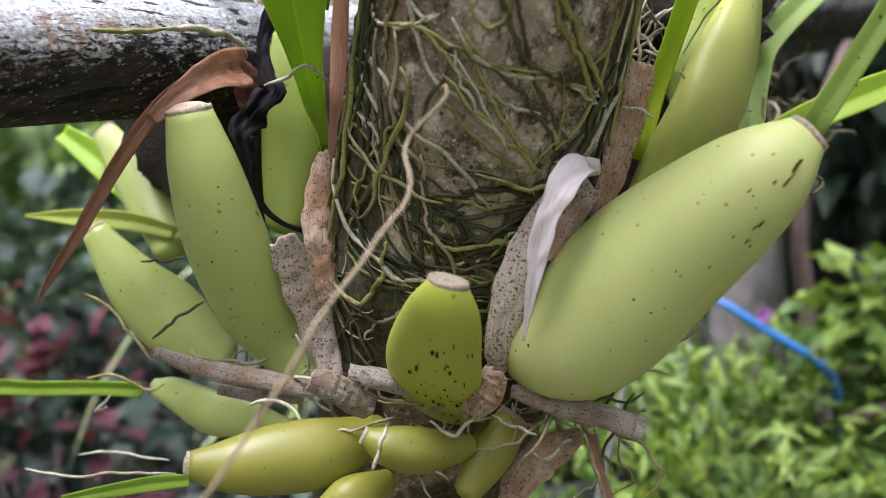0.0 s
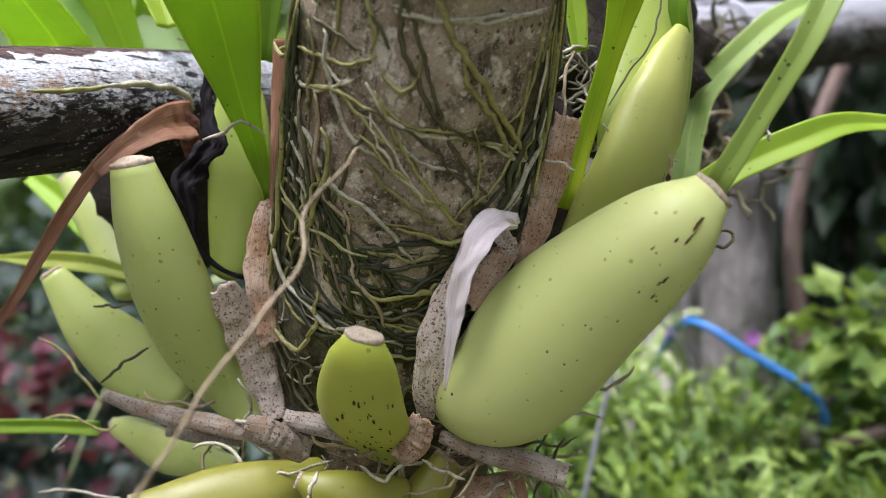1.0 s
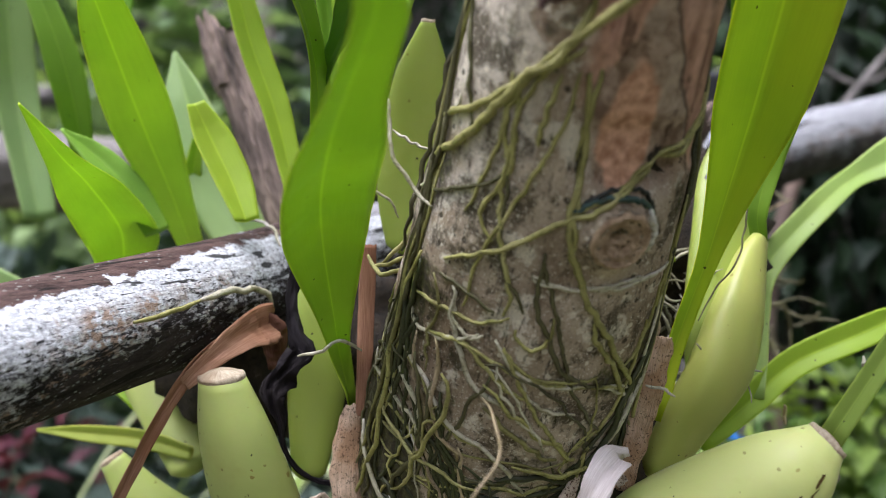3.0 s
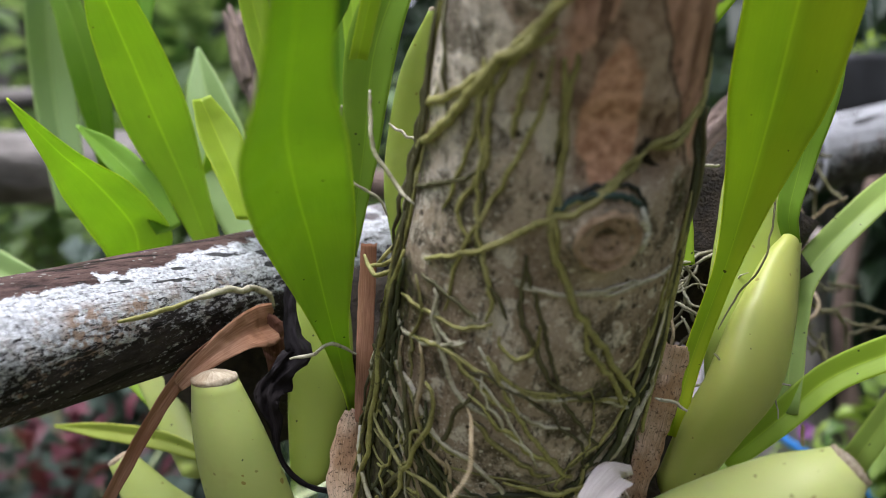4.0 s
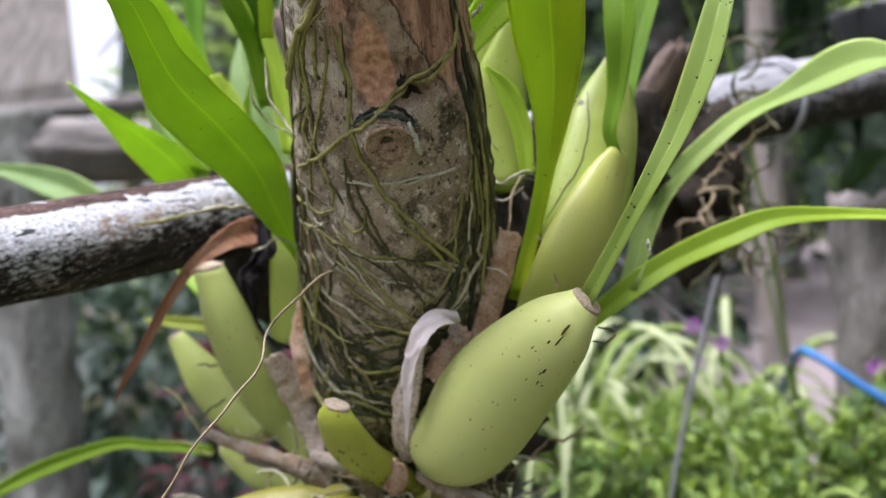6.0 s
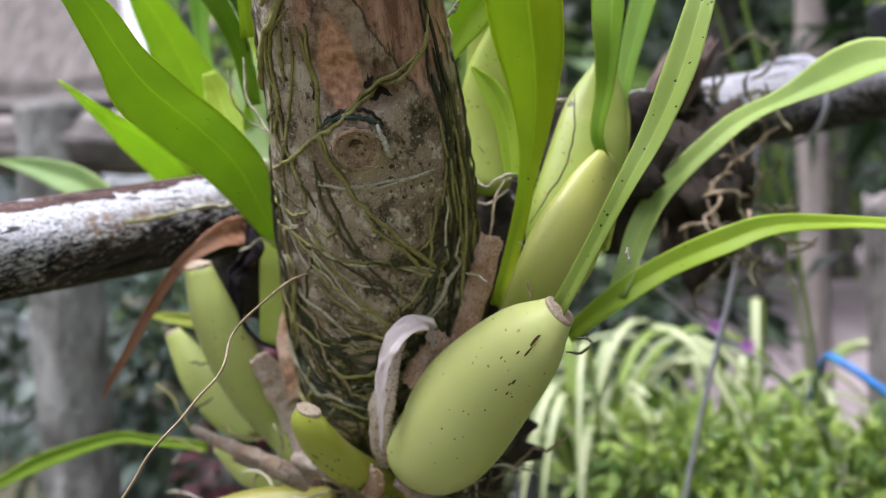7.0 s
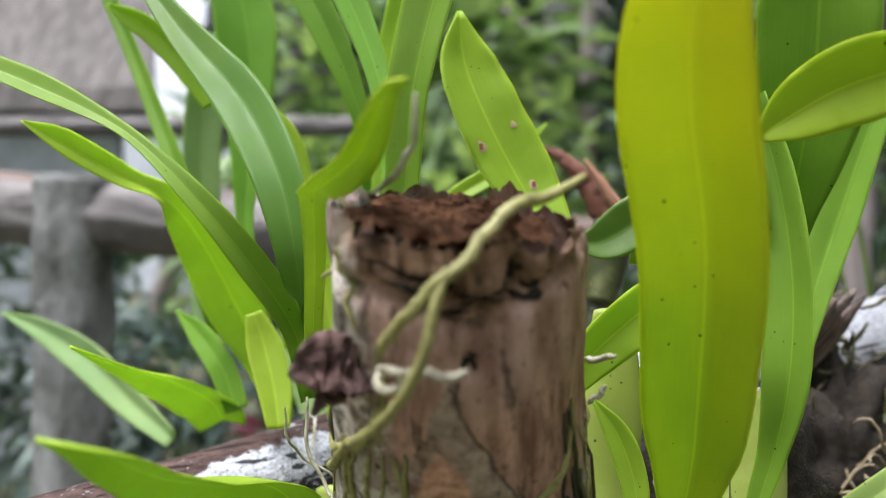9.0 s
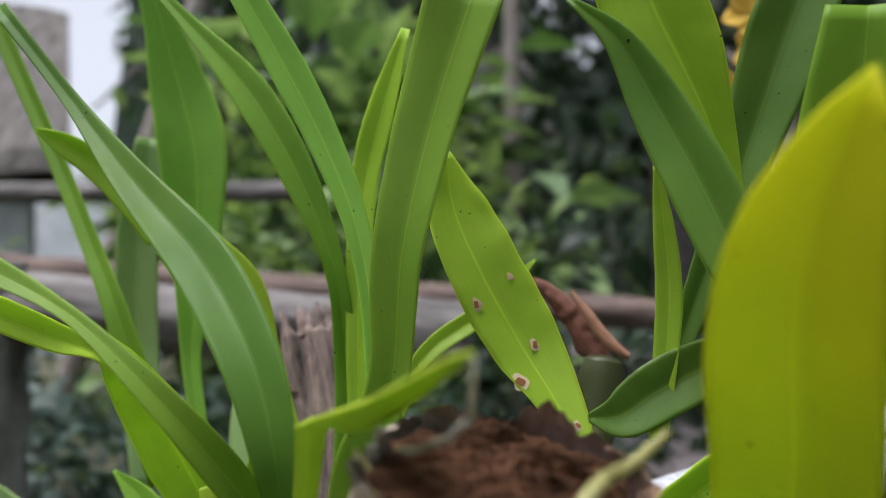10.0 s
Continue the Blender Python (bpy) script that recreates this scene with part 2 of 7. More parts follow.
    rind = k.mix(k.ramp(k.noise(vec, 190, 6, 0.7), 0.4, 0.6), (0.13, 0.09, 0.065), (0.4, 0.32, 0.26))
    rind = k.mix(k.ramp(k.noise(vec, 60, 5, 0.7), 0.5, 0.6, 0.0, 0.6), rind, (0.46, 0.4, 0.34))
    wood = k.mix(k.math("MULTIPLY", plate, 0.9), wood, rind)
    wood = k.mix(k.math("MULTIPLY", plate, k.ramp(east, 0.0008, 0.0014, 0.85, 0.0)), wood, (0.03, 0.018, 0.014))
    wood = k.mix(k.ramp(k.noise(long, 240, 5, 0.65), 0.58, 0.66, 0.0, 0.75), wood, (0.05, 0.03, 0.022))
    wood = k.mix(k.ramp(k.noise(vec, 520, 5, 0.75), 0.57, 0.64, 0.0, 0.55), wood, (0.06, 0.04, 0.03))
    rim = k.mix(k.ramp(k.noise(long, 210, 6, 0.75), 0.35, 0.65), (0.05, 0.03, 0.02), (0.45, 0.29, 0.2))
    rim = k.mix(k.ramp(k.noise(k.coords(scale=(0.3, 0.3, 2.2), shift=False), 210, 4, 0.6), 0.54, 0.62), rim, (0.008, 0.005, 0.004))
    wood = k.mix(k.ramp(pale, 0.2315, 0.2345), wood, rim)
    # where the bark has come off: high up, on the side away from the log
    high = k.math("ADD", sep.outputs[2], k.math("MULTIPLY", k.math("SUBTRACT", k.noise(vec, 28, 4), 0.5), 0.05))
    side = k.math("ADD", sep.outputs[0], k.math("MULTIPLY", k.math("SUBTRACT", k.noise(vec, 40, 4), 0.5), 0.012))
    side = k.math("ADD", side, k.math("MULTIPLY", k.math("SUBTRACT", sep.outputs[2], 0.186), 0.2))
    bare = k.math("MULTIPLY", k.ramp(high, 0.174, 0.18), k.ramp(side, -0.006, -0.002))
    base = k.mix(bare, grey, wood)
    # bruise of raw pinkish wood over the knot
    dx = k.math("DIVIDE", k.math("SUBTRACT", sep.outputs[0], 0.0045), 0.006)
    dz = k.math("DIVIDE", k.math("SUBTRACT", sep.outputs[2], 0.186), 0.014)
    far = k.math("SQRT", k.math("ADD", k.math("MULTIPLY", dx, dx), k.math("MULTIPLY", dz, dz)))
    far = k.math("ADD", far, k.math("MULTIPLY", k.math("SUBTRACT", k.noise(vec, 90, 4), 0.5), 1.2))
    front = k.math("LESS_THAN", sep.outputs[1], 0.0)
    raw = k.mix(k.ramp(k.noise(vec, 420, 6), 0.35, 0.65), (0.36, 0.19, 0.125), (0.68, 0.43, 0.32))
    base = k.mix(k.math("MULTIPLY", k.ramp(far, 0.9, 1.05, 0.92, 0.0), front), base, raw)
    base = k.mix(1.0, base, (1.18, 1.13, 1.06), "MULTIPLY")
    # wet dark moss and painted shade between the roots, low down and on the flanks
    moss_shade = k.math("ADD", k.noise(vec, 46, 6, 0.68), k.math("ADD", k.ramp(sep.outputs[2], 0.05, 0.145, 0.1, -0.13), k.ramp(k.math("ABSOLUTE", sep.outputs[0]), 0.012, 0.03, 0.0, 0.13)))
    base = k.mix(k.ramp(moss_shade, 0.52, 0.6, 0.0, 0.88), base, k.mix(k.ramp(k.noise(vec, 500, 4), 0.4, 0.65), (0.012, 0.012, 0.006), (0.075, 0.08, 0.022)))
    k.bump(k.mix(0.5, k.noise(vec, 260, 8, 0.75), k.noise(long, 700, 6)), 1.0, 0.0022)
    return k.done(base, 0.85, Specular_IOR_Level=0.2)


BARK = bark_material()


def plain(name, a, b, scale, rough=0.8, bump=0.6, depth=0.002, stretch=(1, 1, 1), detail=5, **sets):
    k = Mat(name)
    vec = k.coords(scale=stretch)
    col = k.mix(k.ramp(k.noise(vec, scale, detail, 0.62), 0.3, 0.7), a, b)
    col = k.mix(k.ramp(k.noise(vec, scale * 6, 4), 0.4, 0.75, 0.0, 0.5), col, k.mix(1.0, col, (0.5, 0.48, 0.45), "MULTIPLY"))
    k.bump(k.noise(vec, scale * 4, 5), bump, depth)
    return k.done(col, rough, **sets)


def log_material(name, streak, crust):
    """Weathered dark wood, grain along z, with a crust of whitish lichen on the upper side."""
    k = Mat(name)
    vec = k.coords(shift=False)
    long = k.coords(scale=(1, 1, 0.3), shift=False)
    sep = k.n("SeparateXYZ")
    tc = k.n("TexCoord")
    k.put(sep.inputs[0], tc.outputs["Object"])
    wood = k.mix(k.ramp(k.noise(long, streak, 6, 0.7), 0.35, 0.65), (0.01, 0.009, 0.009), (0.06, 0.05, 0.05))
    brown = k.mix(k.ramp(k.noise(long, streak, 6, 0.7), 0.35, 0.65), (0.03, 0.018, 0.016), (0.15, 0.095, 0.085))
    # the bare brown strip along the top, with islands of crust on it
    high = k.math("ADD", sep.outputs[1], k.math("MULTIPLY", k.math("SUBTRACT", k.noise(vec, 38, 6, 0.7), 0.5), 0.011))
    bald = k.math("MULTIPLY", k.ramp(high, 0.0092, 0.0097), k.ramp(sep.outputs[2], 0.3, 0.36, 1.0, 0.0))
    isle = k.math("MULTIPLY", k.ramp(k.noise(vec, 75, 5, 0.65), 0.6, 0.63), bald)
    wood = k.mix(bald, wood, brown)
    # the crust thins out downwards and breaks along fine cracks
    patch = k.math("ADD", k.math("MULTIPLY", k.noise(vec, 34, 4, 0.6), 0.4), k.math("MULTIPLY", k.noise(k.coords(scale=(1, 1, 0.4), shift=False), 620, 7, 0.8), 0.95))
    up = k.math("ADD", patch, k.math("ADD", k.ramp(sep.outputs[1], -0.017, 0.002, -0.13, 0.09), k.ramp(high, 0.0035, 0.0065, 0.0, 0.3)))
    crack = k.ramp(k.noise(k.coords(scale=(1, 1, 0.1), shift=False), 1900, 4, 0.6), 0.33, 0.38)
    near = k.ramp(k.math("ADD", sep.outputs[2], k.math("MULTIPLY", k.noise(vec, 20, 4), 0.1)), 0.46, 0.58, 1.0, 0.5)
    shell = k.math("MULTIPLY", k.math("MULTIPLY", k.ramp(up, crust, crust + 0.05), k.math("SUBTRACT", 1.0, bald)), crack)
    white = k.mix(k.ramp(k.noise(vec, 800, 4), 0.3, 0.6), (0.3, 0.31, 0.34), (0.72, 0.75, 0.8))
    rust = k.math("MULTIPLY", k.math("MULTIPLY", k.ramp(k.noise(vec, 30, 3), 0.46, 0.56), k.ramp(k.noise(vec, 420, 4), 0.42, 0.55)), k.ramp(sep.outputs[1], 0.003, 0.006, 1.0, 0.0))
    white = k.mix(k.math("MULTIPLY", rust, 0.8), white, (0.3, 0.17, 0.085))
    base = k.mix(k.math("MULTIPLY", k.math("MAXIMUM", shell, isle), near), wood, white)
    base = k.mix(k.math("MULTIPLY", k.dots(k.coords(scale=(1, 1, 0.6), shift=False), 900, 0.4, 0.5), k.ramp(k.noise(vec, 60, 4), 0.38, 0.55, 0.0, 0.75)), base, (0.34, 0.37, 0.34))
    base = k.mix(k.ramp(k.noise(k.coords(scale=(1, 1, 0.04), shift=False), 330, 3, 0.5), 0.615, 0.635, 0.0, 0.9), base, (0.008, 0.007, 0.006))
    k.bump(k.mix(0.5, k.noise(long, streak * 1.6, 6, 0.7), k.mix(0.25, crack, shell)), 1.0, 0.003)
    return k.done(base, 0.85, Specular_IOR_Level=0.2)


LOG_BARK = log_material("lichened_log", 260, 0.64)
LOG_GREY = plain("grey_weathered_wood", (0.035, 0.032, 0.03), (0.26, 0.24, 0.23), 26, stretch=(1, 1, 0.4), bump=1.0, depth=0.006)
POLE_WOOD = plain("pale_pole_wood", (0.2, 0.17, 0.15), (0.42, 0.37, 0.35), 14, stretch=(1, 1, 0.3))
RAIL_WOOD = plain("brown_rail_wood", (0.05, 0.032, 0.027), (0.24, 0.17, 0.14), 22, stretch=(1, 1, 0.3), bump=1.0, depth=0.005)
STUB_WOOD = plain("split_stub_wood", (0.03, 0.02, 0.017), (0.5, 0.37, 0.32), 170, stretch=(1, 1, 0.18), bump=1.0, depth=0.004)
CORK = plain("knot_cork", (0.3, 0.19, 0.11), (0.75, 0.56, 0.38), 420, bump=1.0)
POST_PALE = plain("pale_lichened_post", (0.09, 0.09, 0.083), (0.36, 0.375, 0.36), 30, stretch=(1, 1, 0.6), bump=1.0, depth=0.006)
PIT = plain("rotten_pit", (0.012, 0.008, 0.005), (0.03, 0.02, 0.012), 200)
RAW_WOOD = plain("rotten_heartwood", (0.006, 0.004, 0.003), (0.19, 0.092, 0.048), 150, Specular_IOR_Level=0.08, bump=1.0, depth=0.004, stretch=(0.4, 1.8, 1))
GLOSS_WIRE = plain("grey_wire", (0.3, 0.31, 0.35), (0.42, 0.43, 0.48), 60, rough=0.45, bump=0.1)
BLUE_HOSE = plain("blue_hose", (0.015, 0.13, 0.42), (0.03, 0.2, 0.55), 30, rough=0.4, bump=0.1)
SOIL = plain("garden_soil", (0.03, 0.03, 0.014), (0.1, 0.1, 0.045), 1.2, bump=0.6, depth=0.02)
PATH_STONE = plain("worn_path", (0.21, 0.18, 0.185), (0.32, 0.275, 0.28), 1.6, bump=0.3, depth=0.01)
ROCK = plain("mossy_rock", (0.03, 0.034, 0.025), (0.14, 0.135, 0.115), 9, bump=1.0, depth=0.01)
ROOF_THATCH = plain("old_thatch", (0.09, 0.08, 0.072), (0.42, 0.385, 0.36), 9, bump=1.0, depth=0.02, stretch=(6, 1, 1))
WHITEWASH = plain("pale_washed_wall", (0.45, 0.5, 0.55), (0.66, 0.7, 0.74), 2.0, bump=0.2)
# root litter, its colour darkened for the shade in the gaps
LITTER_SHADE = plain("root_litter_shade", (0.01, 0.008, 0.005), (0.06, 0.042, 0.026), 260, bump=1.0)
PETAL = plain("lilac_petal", (0.32, 0.1, 0.42), (0.5, 0.2, 0.55), 60, bump=0.2)
PETAL_Y = plain("yellow_petal", (0.6, 0.36, 0.03), (0.75, 0.5, 0.08), 60, bump=0.2)
POT = plain("dark_pot", (0.015, 0.016, 0.02), (0.04, 0.042, 0.05), 10, rough=0.5)


def foliage_material(name, a, b, share=0.3):
    """Leaves of a mass of foliage, each of its own shade."""
    k = Mat(name)
    rnd = k.n("NewGeometry").outputs["Random Per Island"]
    col = k.mix(rnd, a, b)
    col = k.mix(k.ramp(k.noise(k.coords(), 20, 3), 0.4, 0.7, 0.0, 0.3), col, k.mix(1.0, col, (0.6, 0.6, 0.5), "MULTIPLY"))
    k.thin(k.mix(1.0, col, (1.2, 1.2, 0.6), "MULTIPLY"), share)
    return k.done(col, 0.5, Specular_IOR_Level=0.4)


FERN = foliage_material("fern_leaves", (0.05, 0.12, 0.02), (0.31, 0.43, 0.095), 0.35)
BROAD = foliage_material("pale_broad_leaves", (0.07, 0.14, 0.05), (0.3, 0.42, 0.22), 0.4)


def striped_material():
    """Green blades with a cream stripe down the middle."""
    k = Mat("variegated_leaves")
    sep = k.n("SeparateXYZ")
    k.put(sep.inputs[0], k.n("TexCoord").outputs["UV"])
    off = k.math("ABSOLUTE", k.math("SUBTRACT", sep.outputs[0], 0.5))
    col = k.mix(k.ramp(off, 0.22, 0.34), (0.52, 0.56, 0.36), (0.2, 0.3, 0.11))
    k.thin(k.mix(1.0, col, (1.1, 1.1, 0.7), "MULTIPLY"), 0.35)
    return k.done(k.mix(k.ramp(k.noise(k.coords(), 30, 3), 0.4, 0.7, 0.0, 0.3), col, (0.4, 0.46, 0.16)), 0.45)


STRAPPY = striped_material()
# shaded and lit copies of the woods' leaves, the light put into the colour
WOODS_SHADE = foliage_material("shaded_woods_leaves", (0.006, 0.016, 0.01), (0.036, 0.075, 0.032))
WOODS_LIT = foliage_material("lit_woods_leaves", (0.045, 0.1, 0.03), (0.28, 0.4, 0.17), 0.4)
MIXED = foliage_material("mixed_undergrowth", (0.008, 0.026, 0.016), (0.12, 0.175, 0.15))
REDDISH = foliage_material("reddish_leaves", (0.07, 0.015, 0.03), (0.16, 0.05, 0.07))

GREEN, DEEP, LIME = (0.2, 0.35, 0.03), (0.12, 0.24, 0.03), (0.34, 0.5, 0.035)
GOLD = (0.4, 0.56, 0.025)
MEADOW = (0.24, 0.5, 0.07)
# SHEEN is paled to carry a leaf's gloss in its colour
LEMON, SHEEN = (0.47, 0.62, 0.06), (0.33, 0.45, 0.13)
FRESH = (0.33, 0.49, 0.04)
YELLOW, BROWN = (0.36, 0.46, 0.016), (0.24, 0.115, 0.085)
PALE, GLAUC, BLUEG, SPECK = (0.4, 0.44, 0.1), (0.29, 0.42, 0.18), (0.1, 0.21, 0.025), (0.25, 0.37, 0.075)
BULB_O = (0.24, 0.235, 0.035)
BULB, BULB_R, BULB_L, BULB_Y = (0.5, 0.55, 0.2), (0.38, 0.41, 0.1), (0.41, 0.48, 0.15), (0.4, 0.45, 0.06)
BULB_D = (0.27, 0.34, 0.06)
HUSK, BLACK, RUST, TAN = (0.5, 0.29, 0.19), (0.018, 0.015, 0.019), (0.5, 0.27, 0.18), (0.82, 0.62, 0.46)
SPOTTED, WHITE, BARKY, DARKHUSK = (0.78, 0.68, 0.58), (0.95, 0.88, 0.88), (0.6, 0.54, 0.46), (0.2, 0.13, 0.12)
ROOT_MOSS = (0.04, 0.048, 0.014)
ROOT_GREEN, ROOT_PALE, ROOT_DARK, ROOT_TAN = (0.38, 0.37, 0.12), (0.58, 0.56, 0.4), (0.11, 0.105, 0.04), (0.42, 0.34, 0.2)

# ---- tools for building ----


def link(name, bm, material, owner=None, label="", smooth=True, flat_angle=None):
    """One mesh object from a bmesh in world places, under its owner or standing alone with its origin at its foot."""
    if owner is None:
        lo = [min(v.co[i] for v in bm.verts) for i in range(3)]
        hi = [max(v.co[i] for v in bm.verts) for i in range(3)]
        base = Vector(((lo[0] + hi[0]) / 2, (lo[1] + hi[1]) / 2, lo[2]))
    else:
        base = Vector(owner["base"])
    bmesh.ops.translate(bm, verts=bm.verts, vec=-base)
    me = bpy.data.meshes.new(name)
    bm.to_mesh(me)
    bm.free()
    if smooth:
        me.polygons.foreach_set("use_smooth", [True] * len(me.polygons))
    me.materials.append(material)
    ob = new(name, me)
    ob["base"] = base[:]
    if owner is None:
        ob.location = base
    else:
        ob.parent = owner
    if label:
        ob["label"] = label
    return ob


def anchor(name, base, label, category, kind="", group=""):
    ob = new(name)
    ob.location = base
    ob.empty_display_size = 0.02
    ob["base"] = tuple(base)
    return tagged(ob, label, category, group, kind)


def spline(points, n):
    """n + 1 smooth samples through the control points, of any number of values each."""
    p = np.array(points, float)
    if len(p) == 2:
        return np.array([p[0] + (p[1] - p[0]) * i / n for i in range(n + 1)])
    ext = np.vstack([2 * p[0] - p[1], p, 2 * p[-1] - p[-2]])
    seg = np.linalg.norm(np.diff(p[:, :3], axis=0), axis=1)
    run = np.concatenate([[0], np.cumsum(seg)])
    res = []
    for i in range(n + 1):
        d = run[-1] * i / n
        j = min(int(np.searchsorted(run, d, side="right")) - 1, len(p) - 2)
        t = (d - run[j]) / max(seg[j], 1e-9)
        a, b, c, e = ext[j], ext[j + 1], ext[j + 2], ext[j + 3]
        res.append(0.5 * (2 * b + (c - a) * t + (2 * a - 5 * b + 4 * c - e) * t * t + (3 * b - a - 3 * c + e) * t ** 3))
    return np.array(res)


def frames(path, face):
    """Tangent, side and front of a ribbon along a path."""
    tan = np.gradient(path[:, :3], axis=0)
    tan /= np.linalg.norm(tan, axis=1)[:, None]
    f = np.array(face, float)
    front = f[None, :] - (tan @ f)[:, None] * tan
    front /= np.linalg.norm(front, axis=1)[:, None]
    return tan, np.cross(tan, front), front


def grid_faces(bm, rows, closed=False, uv=None):
    layer = bm.loops.layers.uv.verify()
    cols = len(rows[0])
    for i in range(len(rows) - 1):
        for j in range(cols if closed else cols - 1):
            k = (j + 1) % cols
            f = bm.faces.new((rows[i][j], rows[i][k], rows[i + 1][k], rows[i + 1][j]))
            if uv:
                jj = (j, j + 1, j + 1, j)
                ii = (i, i, i + 1, i + 1)
                for l, a, b in zip(f.loops, jj, ii):
                    l[layer].uv = (a / (cols if closed else cols - 1), uv * b / (len(rows) - 1))


def ribbon(points, face, fold, cup, thick, rag, n=26, m=10, seed=0):
    """A blade with thickness: fold is the keel's depth, cup rolls it about its length (radians), rag roughens its edge."""
    path = spline(points, n)
    tan, side, front = frames(path, face)
    bm = bmesh.new()
    both = []
    for sign in (1, -1):
        rows = []
        for i in range(n + 1):
            w = max(path[i, 3], 0.0006)
            row = []
            for j in range(m + 1):
                u = 2 * j / m - 1
                c = Vector(path[i, :3])
                r = 1 + rag * (noise.noise(Vector((c.x * 160 + seed, c.z * 160, 3 + (j > m / 2)))) if j in (0, m) else 0)
                if cup:
                    x = math.sin(u * cup) / cup * w / 2
                    y = -(1 - math.cos(u * cup)) / cup * w / 2
                else:
                    x, y = u * w / 2, fold * w * (abs(u) ** 1.08 - 0.5)
                wave = 0.02 * w * noise.noise(Vector((i * 0.35 + seed, u * 1.3, 0))) * abs(u) * 2
                if rag:
                    wave += rag * 0.35 * w * noise.noise(Vector((i * 0.3 + seed, u * 1.5, 7))) + rag * (0.3 if rag > 0.5 else 0.1) * w * noise.noise(Vector((i * 0.8 + seed, u * 3.5, 17)))
                edge = (1 - abs(u) ** 6)
                torn = rag * 0.9 * w * noise.noise(Vector((u * 2.6 + seed, seed, 2))) * (0.4 if i in (1, n - 1) else 1) if rag and i in (0, 1, n - 1, n) else 0
                p = path[i, :3] + tan[i] * torn + side[i] * x * r + front[i] * (y + wave + sign * thick / 2 * (0.25 + 0.75 * edge))
                row.append(bm.verts.new(p))
            rows.append(row)
        both.append(rows)
    length = float(np.sum(np.linalg.norm(np.diff(path[:, :3], axis=0), axis=1))) * 40
    grid_faces(bm, both[0], uv=length)
    grid_faces(bm, [r[::-1] for r in both[1]], uv=length)
    a, b = both
    for i in range(n):
        for j in (0, m):
            bm.faces.new((a[i][j], a[i + 1][j], b[i + 1][j], b[i][j]))
    for i in (0, n):
        for j in range(m):
            bm.faces.new((a[i][j], a[i][j + 1], b[i][j + 1], b[i][j]))
    bmesh.ops.recalc_face_normals(bm, faces=bm.faces)
    return bm


count = {"leaf": 0}
LEAF_LABELS = {LEMON: "bright yellow-green strap leaf", SHEEN: "arching strap leaf, its pale sheen put into the colour", MEADOW: "light green arching strap leaf", YELLOW: "yellowish-green broad strap leaf", GREEN: "glossy mid-green strap leaf", DEEP: "dark green strap leaf", LIME: "yellow-green strap leaf", PALE: "pale yellowish leaf", GOLD: "long golden-green strap leaf", FRESH: "fresh light green broad strap leaf",
               GLAUC: "pale silvery-green leaf underside", BLUEG: "bluish-green strap leaf", SPECK: "light green leaf with brown flecks"}


def leaf(owner, points, face, tint, spots=0, scars=False, fold=0.2):
    count["leaf"] += 1
    s = count["leaf"]
    ob = link("leaf", ribbon(points, face, fold, 0, 0.0009, 0, n=34, m=12, seed=s * 3.7), (LEAF, LEAF_SPOTTED, LEAF_FLECKED, LEAF_GILDED)[spots], owner, LEAF_LABELS[tint])
    g = 1 + 0.05 * math.sin(s * 2.3)
    ob.color = (tint[0] * g, tint[1] * (1 + 0.06 * math.sin(s * 1.7)), tint[2], 1)
    if scars:
        path = spline(points, 40)
        tan, side, front = frames(path, face)
        for i, u, r in ((18, 0.62, 0.0017), (17, -0.55, 0.001), (25, -0.3, 0.0015), (28, 0.82, 0.0022), (35, -0.4, 0.0013)):
            c = path[i, :3] + side[i] * u * path[i, 3] / 2 + front[i] * (fold * path[i, 3] * (abs(u) ** 1.08 - 0.5) + 0.0006)
            bm = bmesh.new()
            ring = [bm.verts.new(c + r * (math.cos(a) * side[i] * (1 + 0.25 * math.sin(3 * a + s)) + 1.25 * math.sin(a) * tan[i])) for a in [math.tau * q / 14 for q in range(14)]]
            mid = bm.verts.new(c + 0.0003 * front[i])
            for q in range(14):
                bm.faces.new((ring[q], ring[(q + 1) % 14], mid))
            sc = link("scar", bm, HUSK_SKIN, ob, "dry whitish scar")
            sc.color = (0.72, 0.6, 0.42, 1)
            sc.parent = ob
            if r > 0.0012:
                bm = bmesh.new()
                heart = [bm.verts.new(c + 0.00035 * front[i] + 0.55 * r * (math.cos(a) * side[i] * (1 + 0.4 * math.sin(2 * a + i)) + 1.1 * math.sin(a) * tan[i])) for a in [math.tau * q / 12 for q in range(12)]]
                bm.faces.new(heart)
                link("scar", bm, HUSK_SKIN, ob, "brown heart of a dry scar").color = (0.3, 0.13, 0.05, 1)
    return ob


